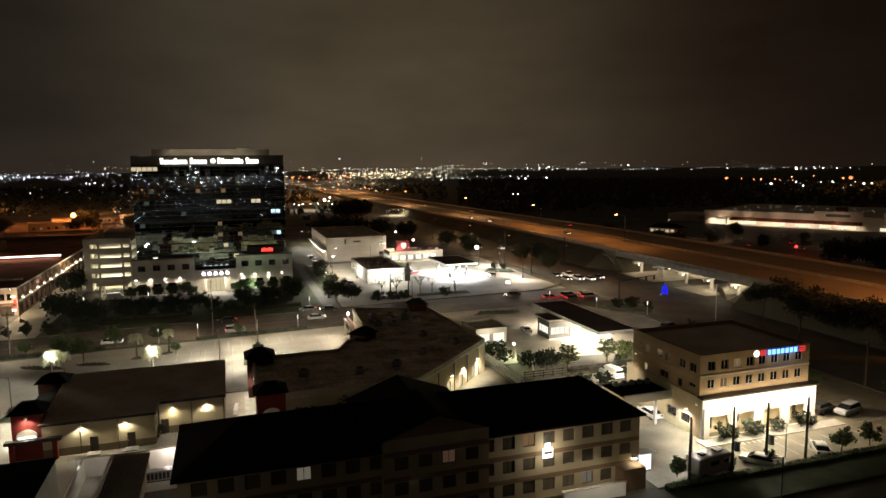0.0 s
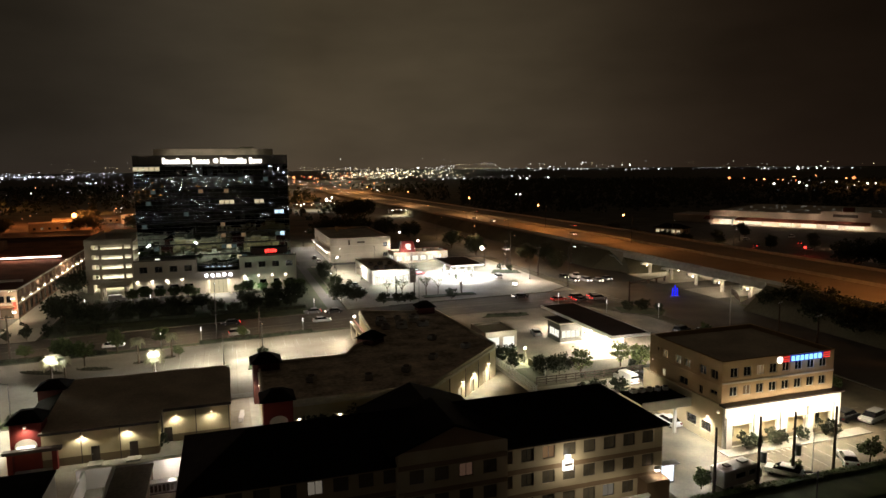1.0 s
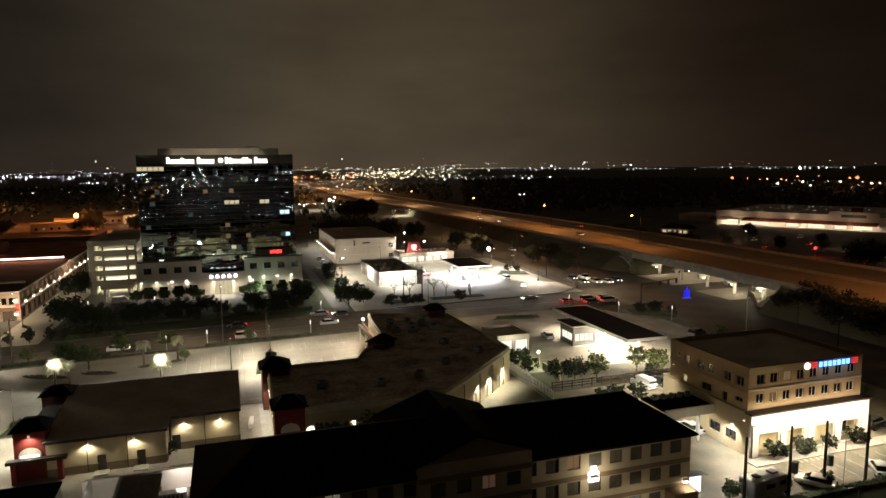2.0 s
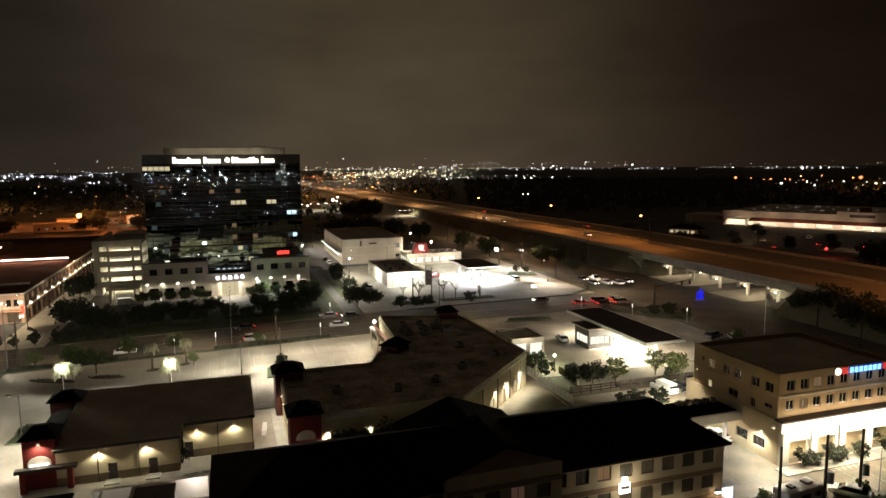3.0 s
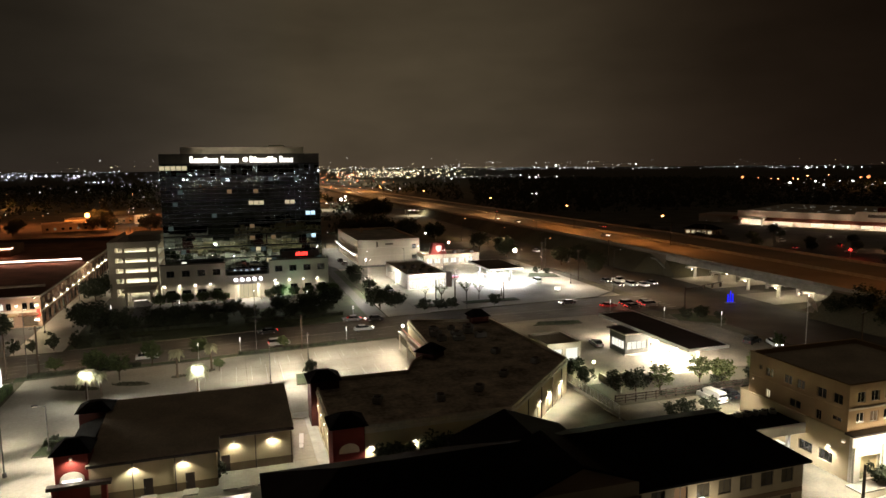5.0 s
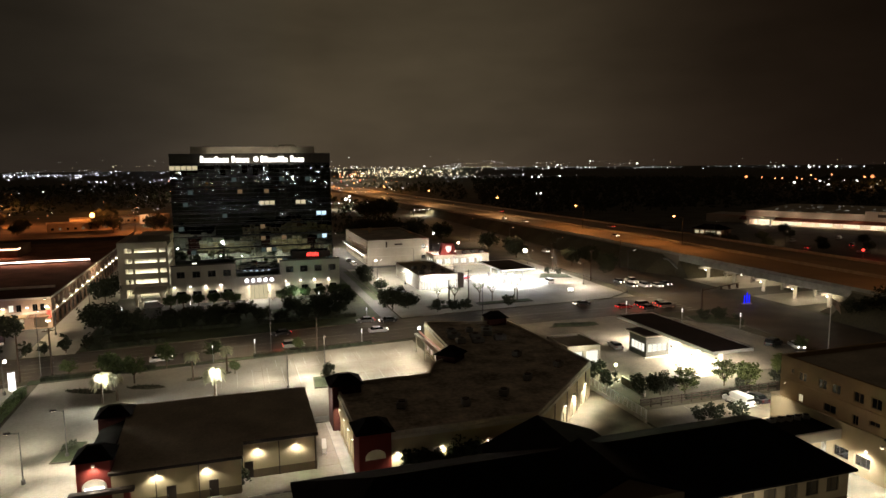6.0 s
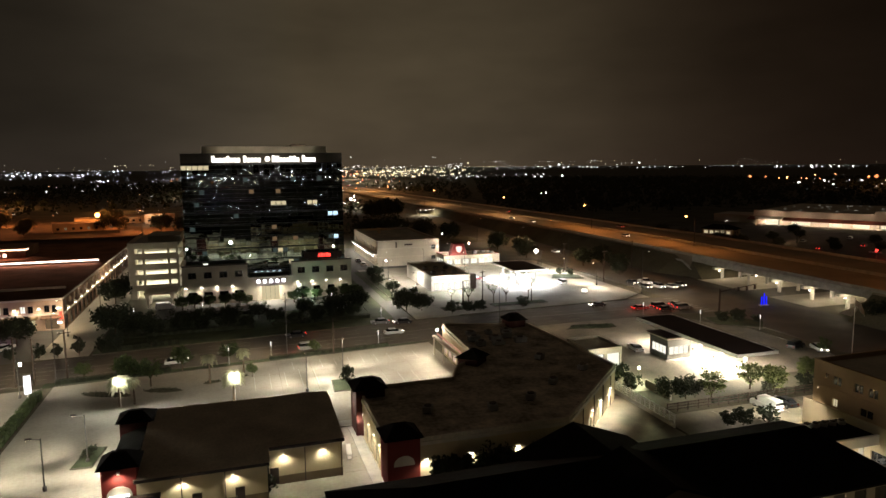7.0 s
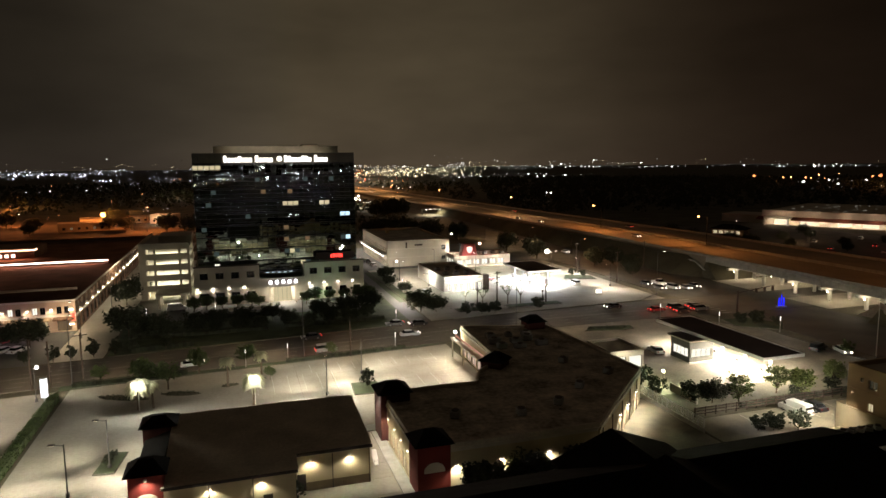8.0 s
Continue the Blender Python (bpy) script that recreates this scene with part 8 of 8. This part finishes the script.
lamp("SPOT", 104.0, 114.5, 0.4, 150, WHITE, 0.1, (104.8, 117, 10.4), 24, 0.6)
signal = thing("traffic_signal", "dark traffic signal pole with a long mast arm", "traffic light", at(103.4, 154.3))
bm = bmesh.new()
tube(bm, (0, 0, 0), (0, 0, 6.4), 0.28, 0.2, 10)
tube(bm, (0, 0, 5.8), (13, 2.0, 6.6), 0.15, 0.09, 8)
part("mast", bm, FASCIA, signal)
for x in (6.5, 9.5, 12.4):
    h = box_part("signal_head", FASCIA, signal, (x - 0.22, x + 0.22, 0.154 * x - 0.2, 0.154 * x + 0.2, 5.3, 6.4))
    bm = bmesh.new()
    tube(bm, (x - 0.24, 0.154 * x, 6.15), (x - 0.22, 0.154 * x, 6.15), 0.13, n=10)
    part("lens", bm, RED, h, "dark red lens")
blue = thing("blue_light_column", "group of three blue lit columns by a junction", "light", at(121.5, 158.9))
for k, x in enumerate((-0.8, 0, 0.8)):
    bm = bmesh.new()
    tube(bm, (x, 0, 0.3), (x, 0, 3.3 - 0.8 * abs(k - 1)), 0.17, 0.12, n=10)
    part("column", bm, E_BLUE, blue)
box_part("plinth", KERB, blue, (-1.3, 1.3, -0.5, 0.5, 0, 0.3))
lamp("POINT", 121.5, 157.9, 2.2, 10, (0.1, 0.12, 1.0), 0.4)
monument = thing("monument_sign", "low white lit monument sign on a kerbed verge", "sign", at(86.0, 190.6, 0, -25) @ Matrix.Diagonal((0.55, 0.8, 0.6, 1)))
box_part("plinth", KERB, monument, (-1.6, 1.6, -0.35, 0.35, 0, 0.5))
box_part("lit_face", E_SIGN, monument, (-1.4, 1.4, -0.2, 0.2, 0.504, 2.0), "white lit face")
box_part("cap", STEEL, monument, (-1.5, 1.5, -0.25, 0.25, 2.004, 2.12))
panel = thing("pylon_sign", "tall white lit pylon sign on a pale post", "sign", at(-45.6, 142.2, 0, 28))
box_part("post", WHITEMETAL, panel, (-0.15, 0.15, -0.1, 0.1, 0, 0.9))
box_part("lit_face", glow("lit_pylon_face", (0.97, 0.97, 1.0), 2.2), panel, (-0.5, 0.5, -0.15, 0.15, 0.9, 4.0), "white lit face")
box_part("cap", STEEL, panel, (-0.6, 0.6, -0.2, 0.2, 4.004, 4.16))
bench = thing("trolley", "white metal trolley with two slatted shelves", "trolley", at(1.6, 103.0, 0.05, 84) @ Matrix.Diagonal((1.5, 0.75, 0.9, 1)))
for z in (0.35, 0.95):
    box_part("shelf", WHITEMETAL, bench, (-1.2, 1.2, -0.4, 0.4, z, z + 0.06))
for x in (-1.15, 1.1):
    for y in (-0.38, 0.33):
        box_part("leg", WHITEMETAL, bench, (x, x + 0.05, y, y + 0.05, 0, 1.1))
vend = thing("lit_shelter", "small shelter with a cool white lit panel", "shelter", at(49.4, 64.4, 0.04, 0))
box_part("frame", STEEL, vend, (-1.1, 1.1, 0.3, 0.5, 0, 2.7))
box_part("lit_panel", glow("cool_lit_panel", (0.85, 0.92, 1.0), 1.6), vend, (-0.9, 0.9, 0.2, 0.29, 0.3, 2.4), "cool white lit panel")
box_part("roof", STEEL, vend, (-1.2, 1.2, -0.6, 0.6, 2.704, 2.8))
lamp("POINT", 49.4, 63.2, 2.0, 40, COOL, 0.2)
lowwall = thing("low_wall", "pale lit low wall below the hotel windows", "wall", G)
box_part("wall", STUCCO_W, lowwall, (36.0, 44.0, 60.4, 60.7, 0, 1.6))
box_part("coping", TRIM, lowwall, (35.9, 44.1, 60.3, 60.8, 1.604, 1.7))
lamp("SPOT", 40.0, 56.5, 5.5, 220, WHITE, 0.2, (40, 60.4, 0.6), 90, 0.6)
stops = thing("wheel_stops", "row of pale concrete wheel stops behind a shop", "wheel stop", G)
for k in range(9):
    box_part("wheel_stop", KERB, stops, (-8.6 + k * 2.0, -7.0 + k * 2.0, 92.6, 92.78, 0.05, 0.2))

# ---- the sodium-lit yard far to the west ----
SQ = G.inverted()
q = SQ @ Vector((-243, 432, 0))
lamp("POINT", q.x, q.y - 3, 12.5, 12000, (1.0, 0.3, 0.07), 0.8)
light_pole(q.x, q.y, 7.5, 22000, SODIUM, 1, 0, E_SODIUM, "yard_mast", "tall mast with a glaring orange sodium lamp", "yard masts")
bm = bmesh.new()
ball(bm, (0, 0, 0), 1.5, 12, 7)
solid("sodium_flood", bm, E_SODIUM, "glaring orange sodium flood lamp on a mast", "flood light", Matrix.Translation((-242, 431, 7.6)), smooth=True)
for x, y, w, d, h, r, lab in ((-222, 452, 16, 10, 6, -20, "tan flat-roofed house lit from one side"), (-262, 440, 44, 16, 4, 12, "long low shed with a pale roof"), (-196, 470, 18, 12, 7, -10, "dark flat-roofed house among trees"), (-250, 396, 38, 12, 5, 14, "low shed with a pale roof edge")):
    q = SQ @ Vector((x, y, 0))
    hb = thing("far_building", lab, "building", at(q.x, q.y, 0, r), "far buildings")
    P = wall_poses(0, w, 0, d, 0.3)
    for side in "senw":
        m, L = P[side]
        hs = [(2 + 4 * k, 3.4 + 4 * k, 1.2, 2.6) for k in range(int((L - 3) / 4))]
        bm = bmesh.new()
        holed(bm, L, 0, h, 0.3, hs)
        part("wall", bm, STUCCO, hb, m=m)
        for i, h4 in enumerate(hs):
            window(hb, h4, m, E_ROOM_D if i % 3 == 1 else None)
    flat_roof(hb, 0, w, 0, d, h, 0.3, PALE, TRIM, 0.3)
q = SQ @ Vector((-214, 446, 0))
lamp("POINT", q.x, q.y, 5, 900, WHITE, 0.4)
for k in range(16):
    R = random.Random(60 + k)
    q = SQ @ Vector((-150 - 12 * k + R.uniform(-6, 6), 400 + R.uniform(-30, 60), 0))
    again(dark, q.x, q.y, R.uniform(0.7, 1.2), 40 * k)

# ---- lit canopies and lamps in the middle distance ----
for x, y, w, d, h, watts, col, lab in ((-101, 582, 16, 10, 5, 5000, WHITE, "small far fuel canopy with white lamps"), (-43, 497, 14, 9, 4.5, 1600, (1, 0.9, 0.6), "small far canopy with yellow lamps"), (-130, 560, 26, 12, 6, 2600, WHITE, "far low shop with a white lit front")):
    q = SQ @ Vector((x, y, 0))
    t = thing("far_canopy", lab, "canopy", at(q.x, q.y), "far canopies")
    box_part("roof", CANOPY, t, (0, w, 0, d, h, h + 0.5))
    for px in (0.6, w - 1.0):
        for py in (0.6, d - 1.0):
            box_part("column", DARKSTEEL, t, (px, px + 0.3, py, py + 0.3, 0, h))
    bm = bmesh.new()
    for k in range(4):
        bx(bm, (k + 0.3) * w / 4, (k + 0.6) * w / 4, 0.4, 1.2, h - 0.12, h - 0.01)
    part("light_panel", bm, E_WHITE, t, "lit panels")
    lamp("AREA", q.x + w / 2, q.y + d / 2, h - 0.2, watts, col, w - 1)
q = Vector((81.2, 563.4, 0))
light_pole(q.x, q.y, 9.0, 9000, WHITE, 2, 30, label="tall far light pole with brilliant lamps", group="far light poles")
bm = bmesh.new()
ball(bm, (q.x, q.y, 9.3), 1.1, 10, 6)
solid("flood_light", bm, E_HEAD, "brilliant white lamp far off", "flood light", G, smooth=True)
for x, y, s in ((275.7, 603.4, 0.6), (271.5, 604.5, 0.4), (54.4, 518, 0.5), (95.9, 636.5, 0.7), (84.6, 570, 0.5)):
    light_pole(x, y, 8.0, 0, WHITE, 1, 0, E_DIM, label="lone far light pole in the dark", group="far light poles")
    bm = bmesh.new()
    ball(bm, (x + 0.9, y, 8.0), 1.05 * s, 10, 6)
    solid("flood_light", bm, E_HEAD, "brilliant white lamp on a far pole", "flood light", G, smooth=True)
q = SQ @ Vector((4.5, 529, 0))
g = thing("sign_gantry", "far lit signs on short posts beside a freeway", "sign", at(q.x, q.y, 0) @ Matrix.Diagonal((1.25, 1, 0.8, 1)), "gantries")
for k in range(2):
    box_part("post", STEEL, g, (k * 5, k * 5 + 0.4, 0, 0.4, 0, 5))
    box_part("lit_board", E_ROOM_W, g, (k * 5 - 1.6, k * 5 + 1.6 - k, -0.1, -0.01, 2.6, 5.6 - k), "white lit board")
